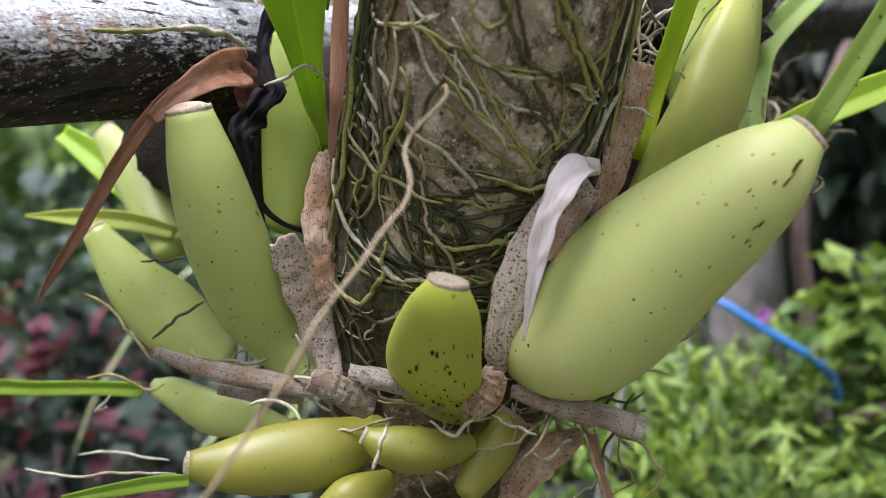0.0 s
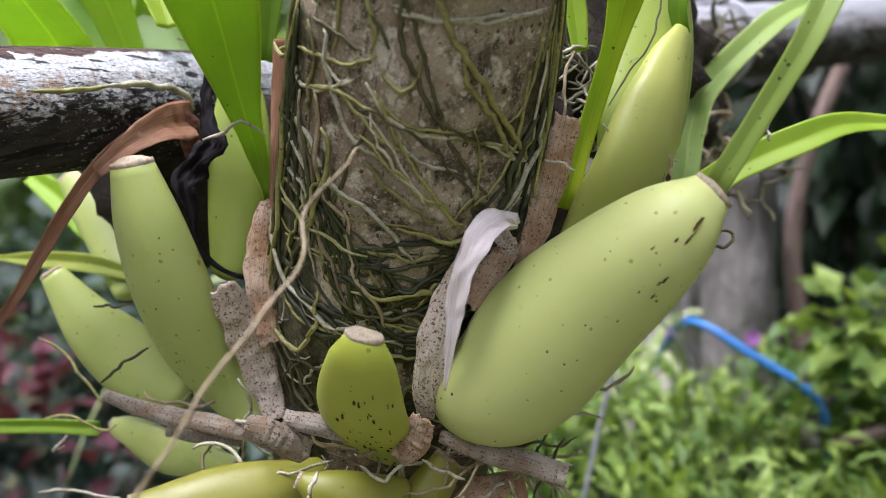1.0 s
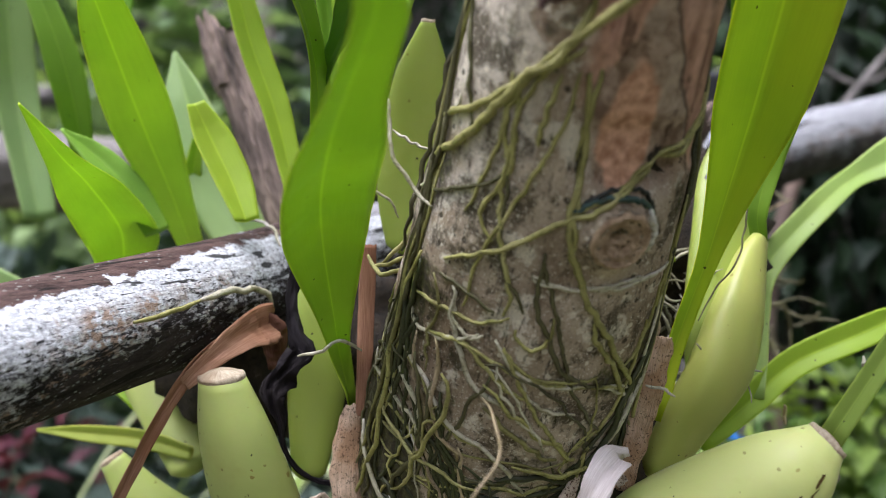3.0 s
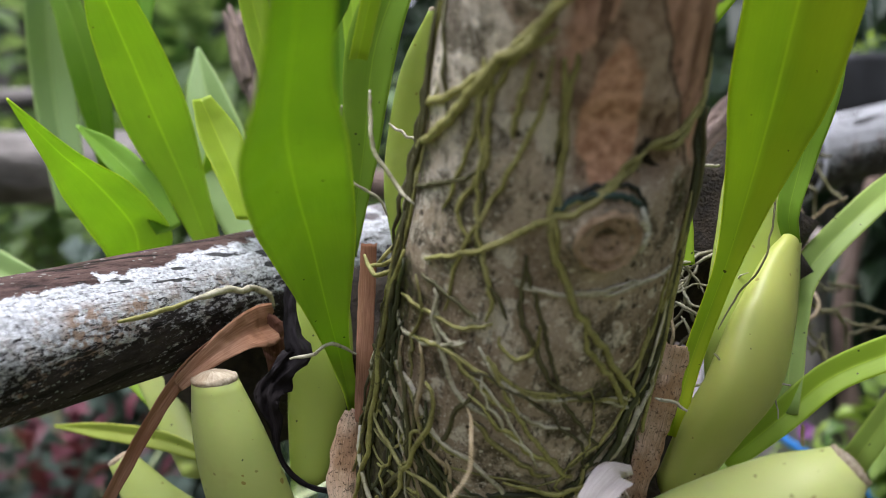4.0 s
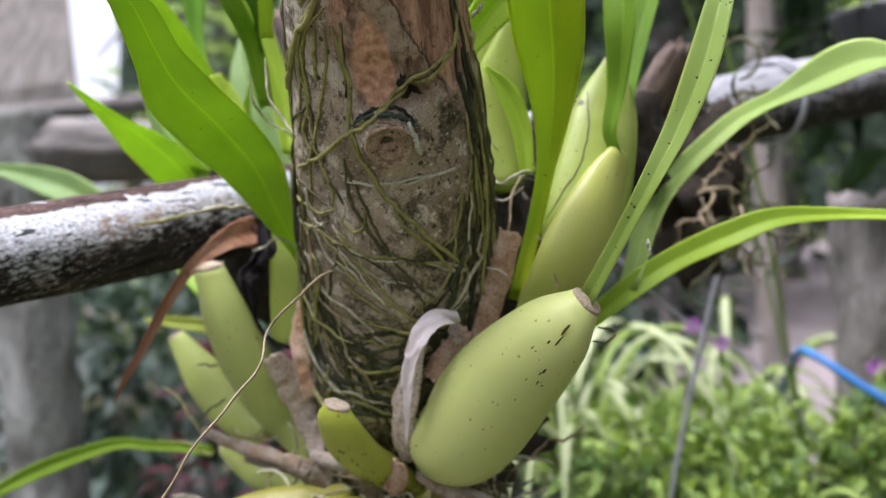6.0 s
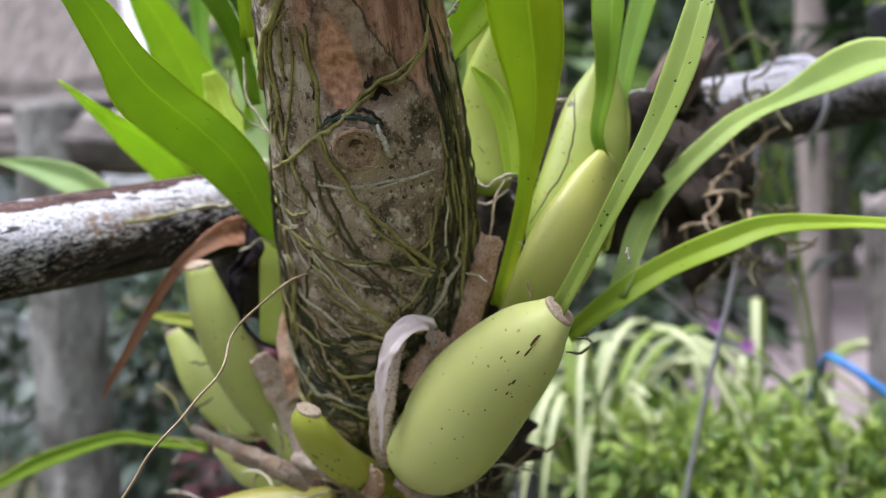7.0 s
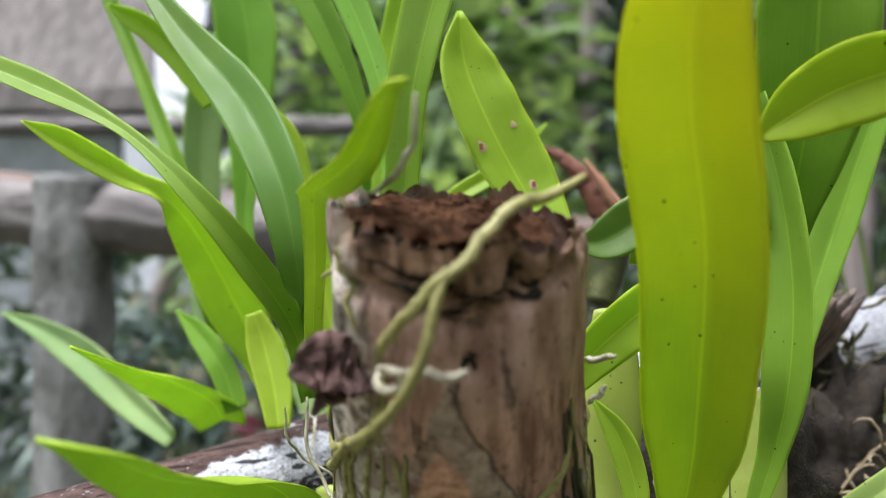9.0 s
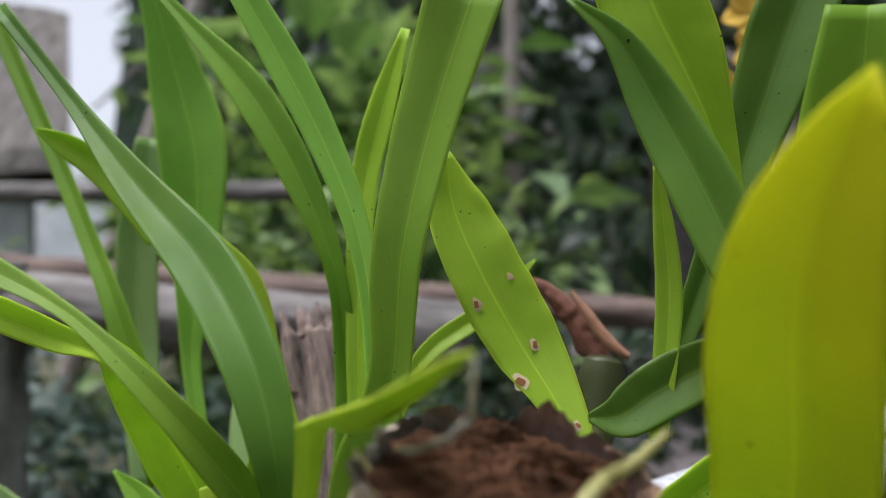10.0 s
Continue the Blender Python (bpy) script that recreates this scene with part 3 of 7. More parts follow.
def husk(owner, points, face, tint, cup=0.6):
    count["leaf"] += 1
    s = count["leaf"]
    dotted = tint in (SPOTTED, WHITE)
    ob = link("sheath", ribbon(points, face, 0.2, cup, 0.0006, {RUST: 0.1, BLACK: 1.1, DARKHUSK: 0.6, BROWN: 0.28, WHITE: 0.45, SPOTTED: 0.22, BARKY: 0.2, HUSK: 0.2, TAN: 0.26}.get(tint, 0.3), n=44, m=12, seed=s * 5.1),
              HUSK_DOTTED if tint == SPOTTED else HUSK_FIBRE if tint in (BARKY, TAN) else HUSK_PALE if tint == WHITE else HUSK_SKIN, owner,
              {HUSK: "dry curled brown leaf sheath", BROWN: "crumpled dark brown dry sheath", BLACK: "shrivelled black leaf remnant", RUST: "reddish-brown dry strip", TAN: "tan papery sheath",
               SPOTTED: "pale papery sheath with brown specks", WHITE: "pinkish-white papery sheath", BARKY: "grey-brown fibrous rhizome husk",
               DARKHUSK: "dark dried bract"}[tint])
    ob.color = (*tint, 1)
    return ob


def bulb(owner, points, face, tint, flat=0.8, scar=True, marks=()):
    """A pseudobulb, tip first: a fat spindle, flattened towards its face, with the dry ring where its leaf was."""
    count["leaf"] += 1
    s = count["leaf"]
    n, m = 36, 36
    path = spline(points, n)
    tan, side, front = frames(path, face)
    bm = bmesh.new()
    rows = []
    for i in range(n + 1):
        w = max(path[i, 3], 0.003) / 2
        row = []
        for j in range(m):
            a = math.tau * j / m
            rib = 1 + 0.012 * math.sin(5 * a + s) + 0.012 * noise.noise(Vector((math.cos(a) * 1.5 + s, math.sin(a) * 1.5, i * 0.12)))
            c, d = math.cos(a), math.sin(a)
            row.append(bm.verts.new(path[i, :3] + rib * w * (side[i] * c + front[i] * d * flat)))
        rows.append(row)
    grid_faces(bm, rows, closed=True, uv=4.0)
    for row, k, sign in ((rows[0], 0, -1), (rows[-1], n, 1)):
        w = max(path[k, 3], 0.003) / 2
        last = row
        for q in (0.75, 0.45):
            ring = [bm.verts.new(Vector(path[k, :3]) + (v.co - Vector(path[k, :3])) * q + Vector(tan[k]) * (sign * w * 0.5 * (1 - q * q) * (0.5 if sign < 0 else 1))) for v in row]
            grid_faces(bm, [last, ring], closed=True)
            last = ring
        top = bm.verts.new(path[k, :3] + tan[k] * sign * w * (0.25 if sign < 0 else 0.5))
        for j in range(m):
            bm.faces.new((last[j], last[(j + 1) % m], top))
    bmesh.ops.recalc_face_normals(bm, faces=bm.faces)
    ob = link("pseudobulb", bm, BULB_SKIN, owner, "smooth yellow-green pseudobulb with dark specks")
    ob.color = (*tint, 1)
    for mi, ma, ri, ra in marks:
        bm = bmesh.new()
        verts = []
        for q in range(13):
            g = math.tau * q / 12
            rr = 0.0 if q == 12 else 1 + 0.4 * noise.noise(Vector((math.cos(g) * 1.5 + mi, math.sin(g) * 1.5, ma)))
            at = min(max(mi + ri * rr * math.cos(g), 0), n - 1.001)
            i, f = int(at), at - int(at)
            a = radians(ma + ra * rr * math.sin(g))
            w = (path[i, 3] * (1 - f) + path[i + 1, 3] * f) / 2 * 1.012 + 0.0002
            c = path[i, :3] * (1 - f) + path[i + 1, :3] * f
            verts.append(bm.verts.new(c + w * (side[i] * math.cos(a) + front[i] * math.sin(a) * flat)))
        for q in range(12):
            bm.faces.new((verts[q], verts[(q + 1) % 12], verts[12]))
        link("blemish", bm, HUSK_SKIN, ob, "dark brown blemish").color = (0.1, 0.065, 0.02, 1)
    if scar:
        w = max(path[0, 3], 0.004) / 2
        bm = bmesh.new()
        rings = []
        for q, up, rag in ((1.0, 0.0008, 0), (1.015, 0.0002, 0.0002), (0.97, -0.0003, 0.0007), (0.86, 0.0, 0.0003), (0.5, -0.0002, 0.0002), (0.02, -0.0002, 0)):
            ring = []
            for j in range(24):
                a = math.tau * j / 24
                z = up - rag * (0.5 + noise.noise(Vector((math.cos(a) * 1.1 + s, math.sin(a) * 1.1, 5))) * 1.3)
                ring.append(bm.verts.new(path[0, :3] + w * q * (side[0] * math.cos(a) + front[0] * math.sin(a) * flat) + tan[0] * (z - w * 0.1 - w * 0.26 * (1 - q * q))))
            rings.append(ring)
        grid_faces(bm, rings, closed=True, uv=1.0)
        bmesh.ops.recalc_face_normals(bm, faces=bm.faces)
        sc = link("tip_scar", bm, HUSK_SKIN, ob, "dry tan ring at the tip")
        sc.color = (0.56, 0.49, 0.37, 1)
    return ob


def tube_into(bm, path, radii, m=7, wob=0.1, seed=0.0):
    tan = np.gradient(path, axis=0)
    tan /= np.maximum(np.linalg.norm(tan, axis=1), 1e-9)[:, None]
    up = np.array((0.31, -0.83, 0.46))
    rows = []
    for i in range(len(path)):
        s = np.cross(tan[i], up)
        s /= max(np.linalg.norm(s), 1e-9)
        f = np.cross(s, tan[i])
        row = []
        for j in range(m):
            a = math.tau * j / m
            r = radii[i] * (1 + wob * noise.noise(Vector((i * 0.5 + seed, a, seed))))
            row.append(bm.verts.new(path[i] + r * (math.cos(a) * s + math.sin(a) * f)))
        rows.append(row)
    grid_faces(bm, rows, closed=True)
    bm.faces.new(rows[0][::-1])
    bm.faces.new(rows[-1])


def rod(name, points, radius, material, owner=None, label="", n=30, m=8, wob=0.1, taper=1.0, smooth=True):
    path = spline(points, n)
    bm = bmesh.new()
    tube_into(bm, path[:, :3], [radius * (1 + (taper - 1) * i / n) for i in range(n + 1)], m, wob, points[0][0] * 91)
    return link(name, bm, material, owner, label, smooth)


def strand(owner, name, points, radius, tint):
    """A free root; radius in millimetres."""
    count["leaf"] += 1
    s = count["leaf"]
    n = 10 * len(points)
    path = spline(points, n)[:, :3]
    for i in range(n + 1):
        v = noise.noise_vector(Vector((i * 0.17, s, 0)))
        path[i] += np.array(v) * 0.0009 * math.sin(math.pi * i / n)
    bm = bmesh.new()
    tube_into(bm, path, [radius * 0.001 * min(1, 0.55 + 2.5 * min(i, n - i) / n) for i in range(n + 1)], 8, 0.35, s)
    ob = link(name, bm, ROOT_SKIN, owner)
    ob.color = (*tint, 1)
    return ob

# ---- the post ----
AXIS_AT = Vector((0.0183, 0.2156, 0.96))
AXIS = Vector((0.1935, -0.6335, 1.0)).normalized()
RIGHT = (Vector((1, 0, 0)) - AXIS.x * AXIS).normalized()
FRONT = RIGHT.cross(AXIS)
FOOT, TOP = -0.14, 0.112


def post_radius(a, s):
    """Radius of the post at angle a (radians from its front, to the right) and s metres along its axis."""
    r = 0.0327 - 0.0812 * s if s > -0.085 else 0.0396
    r += 0.0011 * noise.noise(Vector((math.cos(a) * 1.4, math.sin(a) * 1.4, s * 22)))
    r += 0.0007 * noise.noise(Vector((math.cos(a) * 4, math.sin(a) * 4, s * 60 + 9)))
    d, h = math.degrees(a), s * 1000
    # bark gone high up on the front
    if -12 - (h - 46) * 0.35 < d < 110 and h > 33:
        r -= 0.0011 * min(1, (h - 33) / 3)
    # a plate of bark still standing in the bare part
    if -6 < d < 40 and 48 < h < 92 - abs(d - 15) * 0.5:
        r += 0.0012
    # knot, with its ring
    k = math.hypot((d - 15) / 15.5, (h - 22.5) / 8.5)
    if k < 1.35:
        r += 0.0028 * math.exp(-((k - 0.75) / 0.32) ** 2) + 0.0024 * max(0, 1 - k)
    k = math.hypot((d - 14) / 2.6, (h - 23.4) / 1.3)
    r -= 0.0045 * math.exp(-k * k)
    # rotted holes and the hollow over the knot
    for hd, hh, wd, wh, deep in ((34, 36, 6, 3.2, 0.007), (44, 98, 4.5, 3.2, 0.006), (-8, 40, 3, 5, 0.002), (7, 46, 9, 9, 0.0018), (20, 84, 3.5, 2.5, 0.003)):
        k = math.hypot((d - hd) / wd, (h - hh) / wh)
        r -= deep * math.exp(-k * k)
    # bark stands away round the rim
    lip = 94 + 3.5 * noise.noise(Vector((math.cos(a) * 2.2, math.sin(a) * 2.2, 6)))
    if h > lip - 6:
        r -= 0.0032 * math.exp(-((h - lip) / 1.6) ** 2)
        if h > lip:
            r += 0.0016 * noise.noise(Vector((math.cos(a) * 7, math.sin(a) * 7, h * 0.22))) + 0.001 * noise.noise(Vector((math.cos(a) * 24, math.sin(a) * 24, h * 0.1))) - 0.00012 * (h - lip)
    return r


def top_shift(u):
    """How much lower the broken top stands, for u from 1 (front) to -1 (back)."""
    return -0.004 - 0.0095 * (1 - u)


def on_post(a, s, lift=0.0):
    a, s = float(a), float(s)
    r = post_radius(a, s) + lift
    return AXIS_AT + AXIS * s + r * (math.sin(a) * RIGHT + math.cos(a) * FRONT)


def build_post():
    bm = bmesh.new()
    levels = [-1.16, -0.8, -0.5, -0.3] + [-0.2 + i * 0.0022 for i in range(int((TOP + 0.2) / 0.0022) + 1)]
    m = 200
    rows = []
    for i, s in enumerate(levels):
        row = []
        for j in range(m):
            a = math.tau * j / m
            if a > math.pi:
                a -= math.tau
            z = s + top_shift(math.cos(a)) * max(0, (s - 0.05) / (TOP - 0.05))
            if i >= len(levels) - 3:
                x, y = math.cos(a), math.sin(a)
                z += (i - len(levels) + 4) * (0.0016 * noise.noise(Vector((x * 2.5, y * 2.5, 1))) + 0.0011 * noise.noise(Vector((x * 8, y * 8, 1))) + 0.0006 * noise.noise(Vector((x * 24, y * 24, 1))))
            row.append(bm.verts.new(on_post(a, z)))
        rows.append(row)
    grid_faces(bm, rows, closed=True)
    return bm


def build_cut():
    """The rotten, ragged end grain on top."""
    bm = bmesh.new()
    rows = []
    m = 140
    for i in range(32):
        q = 1.0 - i / 31.5
        row = []
        for j in range(m):
            a = math.tau * j / m
            x, y = q * math.sin(a), q * math.cos(a)
            z = TOP + top_shift(y) - 0.002 + 0.002 * (1 - q) + (0.004 * noise.noise(Vector((x * 2.2, y * 5, 3))) + 0.0035 * noise.noise(Vector((x * 3 + y * 4, y * 13, 8))) + 0.0012 * noise.noise(Vector((x * 22, y * 22, 5)))) * min(1, (1 - q) * 6 + 0.4)
            row.append(bm.verts.new(AXIS_AT + AXIS * z + (post_radius(a if a < math.pi else a - math.tau, TOP) - 0.0012) * (x * RIGHT + y * FRONT)))
        rows.append(row)
    grid_faces(bm, rows, closed=True)
    bm.faces.new(rows[-1])
    return bm


def local(ob, base, x, y, z):
    """Turns a mesh in world places into the frame with these axes at base."""
    m = Matrix((x, y, z)).transposed().to_4x4()
    m.translation = base
    ob.data.transform(m.inverted() @ Matrix.Translation(ob["base"]))
    ob.matrix_world = m
    ob["base"] = (0, 0, 0)
    return ob


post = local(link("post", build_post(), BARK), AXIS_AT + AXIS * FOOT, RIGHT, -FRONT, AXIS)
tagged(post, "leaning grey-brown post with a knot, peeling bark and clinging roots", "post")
INV = post.matrix_world.inverted()


def on_post_part(name, bm, material, label=""):
    bm.transform(INV)
    me = bpy.data.meshes.new(name)
    bm.to_mesh(me)
    bm.free()
    me.polygons.foreach_set("use_smooth", [True] * len(me.polygons))
    me.materials.append(material)
    ob = new(name, me)
    ob.parent = post
    if label:
        ob["label"] = label
    return ob


on_post_part("cut_end", build_cut(), RAW_WOOD, "rotten dark brown end grain")


def knot_face():
    bm = bmesh.new()
    rows = []
    for i in range(22):
        q = i / 21
        row = []
        for j in range(40):
            t = math.tau * j / 40
            rr = q * (1 + 0.12 * noise.noise(Vector((math.cos(t) * 2, math.sin(t) * 2, 4))))
            a, s = radians(15 + 14.0 * rr * math.cos(t)), 0.0222 + 0.0078 * rr * math.sin(t)
            row.append(bm.verts.new(on_post(a, s, 0.0005 - 0.0011 * q ** 6 + 0.0004 * math.sin(q * 17) + 0.0006 * noise.noise(Vector((a * 60, s * 900, 1))))))
        rows.append(row)
    grid_faces(bm, rows[1:], closed=True)
    bm.faces.new(rows[1])
    bmesh.ops.recalc_face_normals(bm, faces=bm.faces)
    return bm


on_post_part("knot", knot_face(), CORK, "round brown corky knot")
for pa, ps, wa, ws in ((33, 0.0362, 10.0, 0.002), (26, 0.0395, 3.0, 0.0035), (44, 0.098, 4.0, 0.0026), (14, 0.0234, 2.6, 0.0012), (-8, 0.041, 1.6, 0.005), (20, 0.084, 3.0, 0.0018), (-2, 0.0975, 13.0, 0.0011), (24, 0.0955, 11.0, 0.0012), (52, 0.094, 8.0, 0.001)):
    bm = bmesh.new()
    ring = []
    for t in [math.tau * q / 28 for q in range(28)]:
        rag = 1 + 0.75 * noise.noise(Vector((math.cos(t) * 1.7 + pa, math.sin(t) * 1.7, ps * 90)))
        ring.append(bm.verts.new(on_post(radians(pa + wa * rag * math.cos(t)), ps + ws * rag * math.sin(t), 0.0003)))
    mid = bm.verts.new(on_post(radians(pa), ps, 0.0003))
    for q in range(28):
        bm.faces.new((ring[q], ring[(q + 1) % 28], mid))
    on_post_part("rot_hole", bm, PIT, "dark rotted hollow")

# ---- the log and the other timber ----
LOG_AT, LOG_WAY = Vector((-0.1, 0.232, 0.941)), Vector((1, 0.9, 0.18)).normalized()


def timber(name, start, end, r0, r1, material, label, rough=0.05, m=40, n=90, ragged=0.0, upright=False, via=()):
    """A round timber; its mesh runs along its own z, with y turned upwards."""
    a, b = Vector(start), Vector(end)
    z = (b - a).normalized()
    up = Vector((0, -1, 0)) if abs(z.z) > 0.8 else Vector((0, 0, 1))
    y = (up - up.dot(z) * z).normalized()
    x = y.cross(z)
    length = (b - a).length
    seed = a.x * 37 + a.y * 11
    turned = Matrix((x, y, z)).transposed().to_4x4()
    turned.translation = a
    back = turned.inverted()
    course = [back @ Vector(q) for q in (start, *via, end)]
    bm = bmesh.new()
    rows = []
    for i in range(n + 1):
        t = i / n
        bend = 0.012 * length * math.sin(t * 5 + seed)
        row = []
        for j in range(m):
            g = math.tau * j / m
            r = (r0 + (r1 - r0) * t) * (1 + rough * noise.noise(Vector((math.cos(g) * 1.2 + seed, math.sin(g) * 1.2, t * length * 14))) + rough * 0.5 * noise.noise(Vector((math.cos(g) * 5 + seed, math.sin(g) * 5, t * length * 9))))
            zz = t * length + (ragged * noise.noise(Vector((math.cos(g) * 3 + seed, math.sin(g) * 3, 0))) if i == n else 0)
            row.append(bm.verts.new((r * math.cos(g) + (0 if ragged or via else bend * 0.3), r * math.sin(g), zz)))
        rows.append(row)
    if via:
        mid = spline([q[:] for q in course], n)
        for i, row in enumerate(rows):
            for v in row:
                v.co = Vector((v.co.x + mid[i, 0], v.co.y + mid[i, 1], mid[i, 2]))
        length = mid[-1, 2]
    grid_faces(bm, rows, closed=True)
    bm.faces.new(rows[0][::-1])
    cap = bm.verts.new(sum((v.co for v in rows[-1]), Vector()) / m - Vector((0, 0, ragged * 0.6)))
    for j in range(m):
        bm.faces.new((rows[-1][j], rows[-1][(j + 1) % m], cap))
    me = bpy.data.meshes.new(name)
    bm.to_mesh(me)
    bm.free()
    me.polygons.foreach_set("use_smooth", [True] * len(me.polygons))
    me.materials.append(material)
    ob = new(name, me)
    ob.matrix_world = turned
    return tagged(ob, label, "log" if not upright else "post")


timber("horizontal_log", (-0.215, 0.0602, 0.9187), (0.62, 0.88, 1.07), 0.0165, 0.025, LOG_BARK, "dark weathered log crusted with white lichen, lying level", n=300, m=64,
       via=((-0.1, 0.2352, 0.9409), (-0.045, 0.319, 0.952), (0.035, 0.364, 0.966), (0.165, 0.47, 0.9887), (0.4, 0.682, 1.031)))
timber("fence_log", (-1.5, 0.62, 1.105), (-0.12, 0.83, 1.012), 0.037, 0.034, LOG_GREY, "thick grey weathered log lying across a post", n=200, rough=0.16)
timber("fence_rail", (-1.9, 1.3, 1.155), (0.12, 1.3, 1.005), 0.026, 0.022, RAIL_WOOD, "pinkish-brown round wooden rail", n=160, rough=0.14)
timber("thin_rail", (-2.6, 1.7, 1.31), (-0.75, 1.9, 1.27), 0.026, 0.024, LOG_GREY, "thin dark wooden rail")
timber("fence_post", (-0.6, 0.75, 0.0), (-0.6, 0.745, 1.09), 0.043, 0.039, POST_PALE, "pale grey fence post carrying a log", upright=True, rough=0.2)
timber("fence_post", (0.285, 0.8, 0.0), (0.28, 0.79, 0.925), 0.04, 0.034, LOG_GREY, "mossy grey post with a broken top", rough=0.16, ragged=0.02, upright=True)
timber("slender_trunk", (-0.47, 3.3, 0.0), (-0.475, 3.3, 5.0), 0.033, 0.028, POLE_WOOD, "slender pale grey tree trunk in the woods", upright=True, rough=0.13, n=200)
timber("slender_trunk", (0.31, 2.0, 0.0), (0.32, 2.0, 4.5), 0.031, 0.027, POLE_WOOD, "slender pale grey tree trunk in the garden", upright=True, rough=0.13, n=200)
timber("slender_trunk", (-3.57, 4.4, 0.0), (-1.77, 4.5, 4.5), 0.075, 0.06, POLE_WOOD, "leaning grey tree trunk in the woods", upright=True)
timber("branch_stub", (-0.052, 0.338, 0.935), (-0.084, 0.362, 1.048), 0.0125, 0.0105, STUB_WOOD, "broken brown branch stub on the log", rough=0.3, ragged=0.012, upright=True)
timber("branch_stub", (0.09, 0.396, 0.968), (0.1165, 0.379, 1.007), 0.0085, 0.008, STUB_WOOD, "split pinkish-brown branch stub on the log", rough=0.5, ragged=0.02, upright=True)
for trunk in [ob for ob in scene.objects if ob.name.startswith("slender_trunk")]:
    for k in range(4):
        h = 1.35 + 0.8 * k + 0.3 * math.sin(k * 4 + trunk.location.x * 9)
        g = 2.4 * k + trunk.location.x
        way = np.array((math.cos(g), math.sin(g), 0.7))
        bm = bmesh.new()
        tube_into(bm, np.array([np.array((0, 0, h)) + way * q for q in (0.0, 0.06, 0.14, 0.24, 0.36, 0.5)]), [0.014, 0.012, 0.011, 0.009, 0.007, 0.004], 7, 0.3, k)
        me = bpy.data.meshes.new("branch")
        bm.to_mesh(me)
        bm.free()
        me.materials.append(POLE_WOOD)
        new("branch", me).parent = trunk
for stub in [ob for ob in scene.objects if ob.name.startswith("branch_stub")]:
    end = max(v.co.z for v in stub.data.vertices)
    wide = max(v.co.x for v in stub.data.vertices)
    for k in range(7):
        g = math.tau * k / 7 + 0.4 * math.sin(k * 5 + end * 90)
        r = wide * (0.86 - 0.14 * (k % 3))
        long = 0.008 + 0.007 * math.sin(k * 2.7 + 1) ** 2
        bm = bmesh.new()
        foot, tip = np.array((r * math.cos(g), r * math.sin(g), end - 0.03)), np.array((r * 1.04 * math.cos(g + 0.2), r * 1.04 * math.sin(g + 0.2), end + long - 0.006))
        tube_into(bm, np.array([foot * (1 - q) + tip * q for q in (0, 0.3, 0.6, 0.8, 0.93, 1.0)]), [0.0034, 0.0034, 0.003, 0.0022, 0.0013, 0.0004], 7, 0.5, k * 3.1)
        me = bpy.data.meshes.new("splinter")
        bm.to_mesh(me)
        bm.free()
        me.materials.append(STUB_WOOD)
        chip = new("splinter", me)
        chip.parent = stub

# ---- the orchids ----
front = anchor("orchid", (0.0, 0.25, 0.84), "orchid clump with fat yellow-green pseudobulbs growing on a post", "orchid", group="orchids on the post")
back_left = anchor("orchid", (-0.06, 0.3, 0.93), "leafy green orchid growing behind the log", "orchid", group="orchids on the post")
back_right = anchor("orchid", (0.07, 0.27, 0.93), "tall-leaved green orchid growing behind the post", "orchid", group="orchids on the post")


def post_root(points, radius, tint):
    """A root clinging to the post: (degrees round it from its front, millimetres along it); radius in millimetres."""
    count["leaf"] += 1
    sd = count["leaf"]
    n = 9 * len(points)
    p = spline([(a, s, 0) for a, s in points], n)
    r = radius * 0.001
    path = []
    for i in range(n + 1):
        j = noise.noise_vector(Vector((i * 0.3, sd, 3)))
        path.append(on_post(radians(p[i, 0] + 1.6 * j.x), p[i, 1] * 0.001 + 0.0006 * j.y, r * (0.7 + 0.5 * j.z)))
    bm = bmesh.new()
    tube_into(bm, np.array([v[:] for v in path]), [r * min(1, 0.6 + 2.5 * min(i, n - i) / n) for i in range(n + 1)], 8, 0.3, sd)
    ob = link("root", bm, ROOT_SKIN, front)
    ob.color = (*tint, 1)
    return ob


# pseudobulbs in front
bulb(front, [(0.0832, 0.1954, 0.9087, 0.0109), (0.0723, 0.1980, 0.8992, 0.0253), (0.0507, 0.2117, 0.8793, 0.0365), (0.0361, 0.2199, 0.8625, 0.0357), (0.0248, 0.2244, 0.8561, 0.0271), (0.0166, 0.2348, 0.8509, 0.0064)], (-0.42, -0.91, -0.04), BULB, flat=0.88, scar=True, marks=((3.2, 112, 0.7, 2.5), (4.2, 116, 0.5, 1.6), (4.8, 106, 0.2, 1.4), (7.2, 128, 0.35, 1.6), (7.7, 126, 0.25, 1.3), (8.8, 131, 0.28, 1.2), (9.2, 118, 0.15, 0.9), (6.1, 96, 0.14, 0.9), (12, 124, 0.14, 0.8), (14, 108, 0.14, 0.7)))
bulb(front, [(0.0926, 0.2513, 0.9563, 0.0090), (0.0880, 0.2496, 0.9475, 0.0182), (0.0810, 0.2442, 0.9318, 0.0278), (0.0738, 0.2388, 0.9184, 0.0295), (0.0657, 0.2405, 0.9062, 0.0270), (0.0562, 0.2423, 0.8907, 0.0190)], (0.86, -0.50, 0.04), BULB_R, flat=0.58, scar=False)
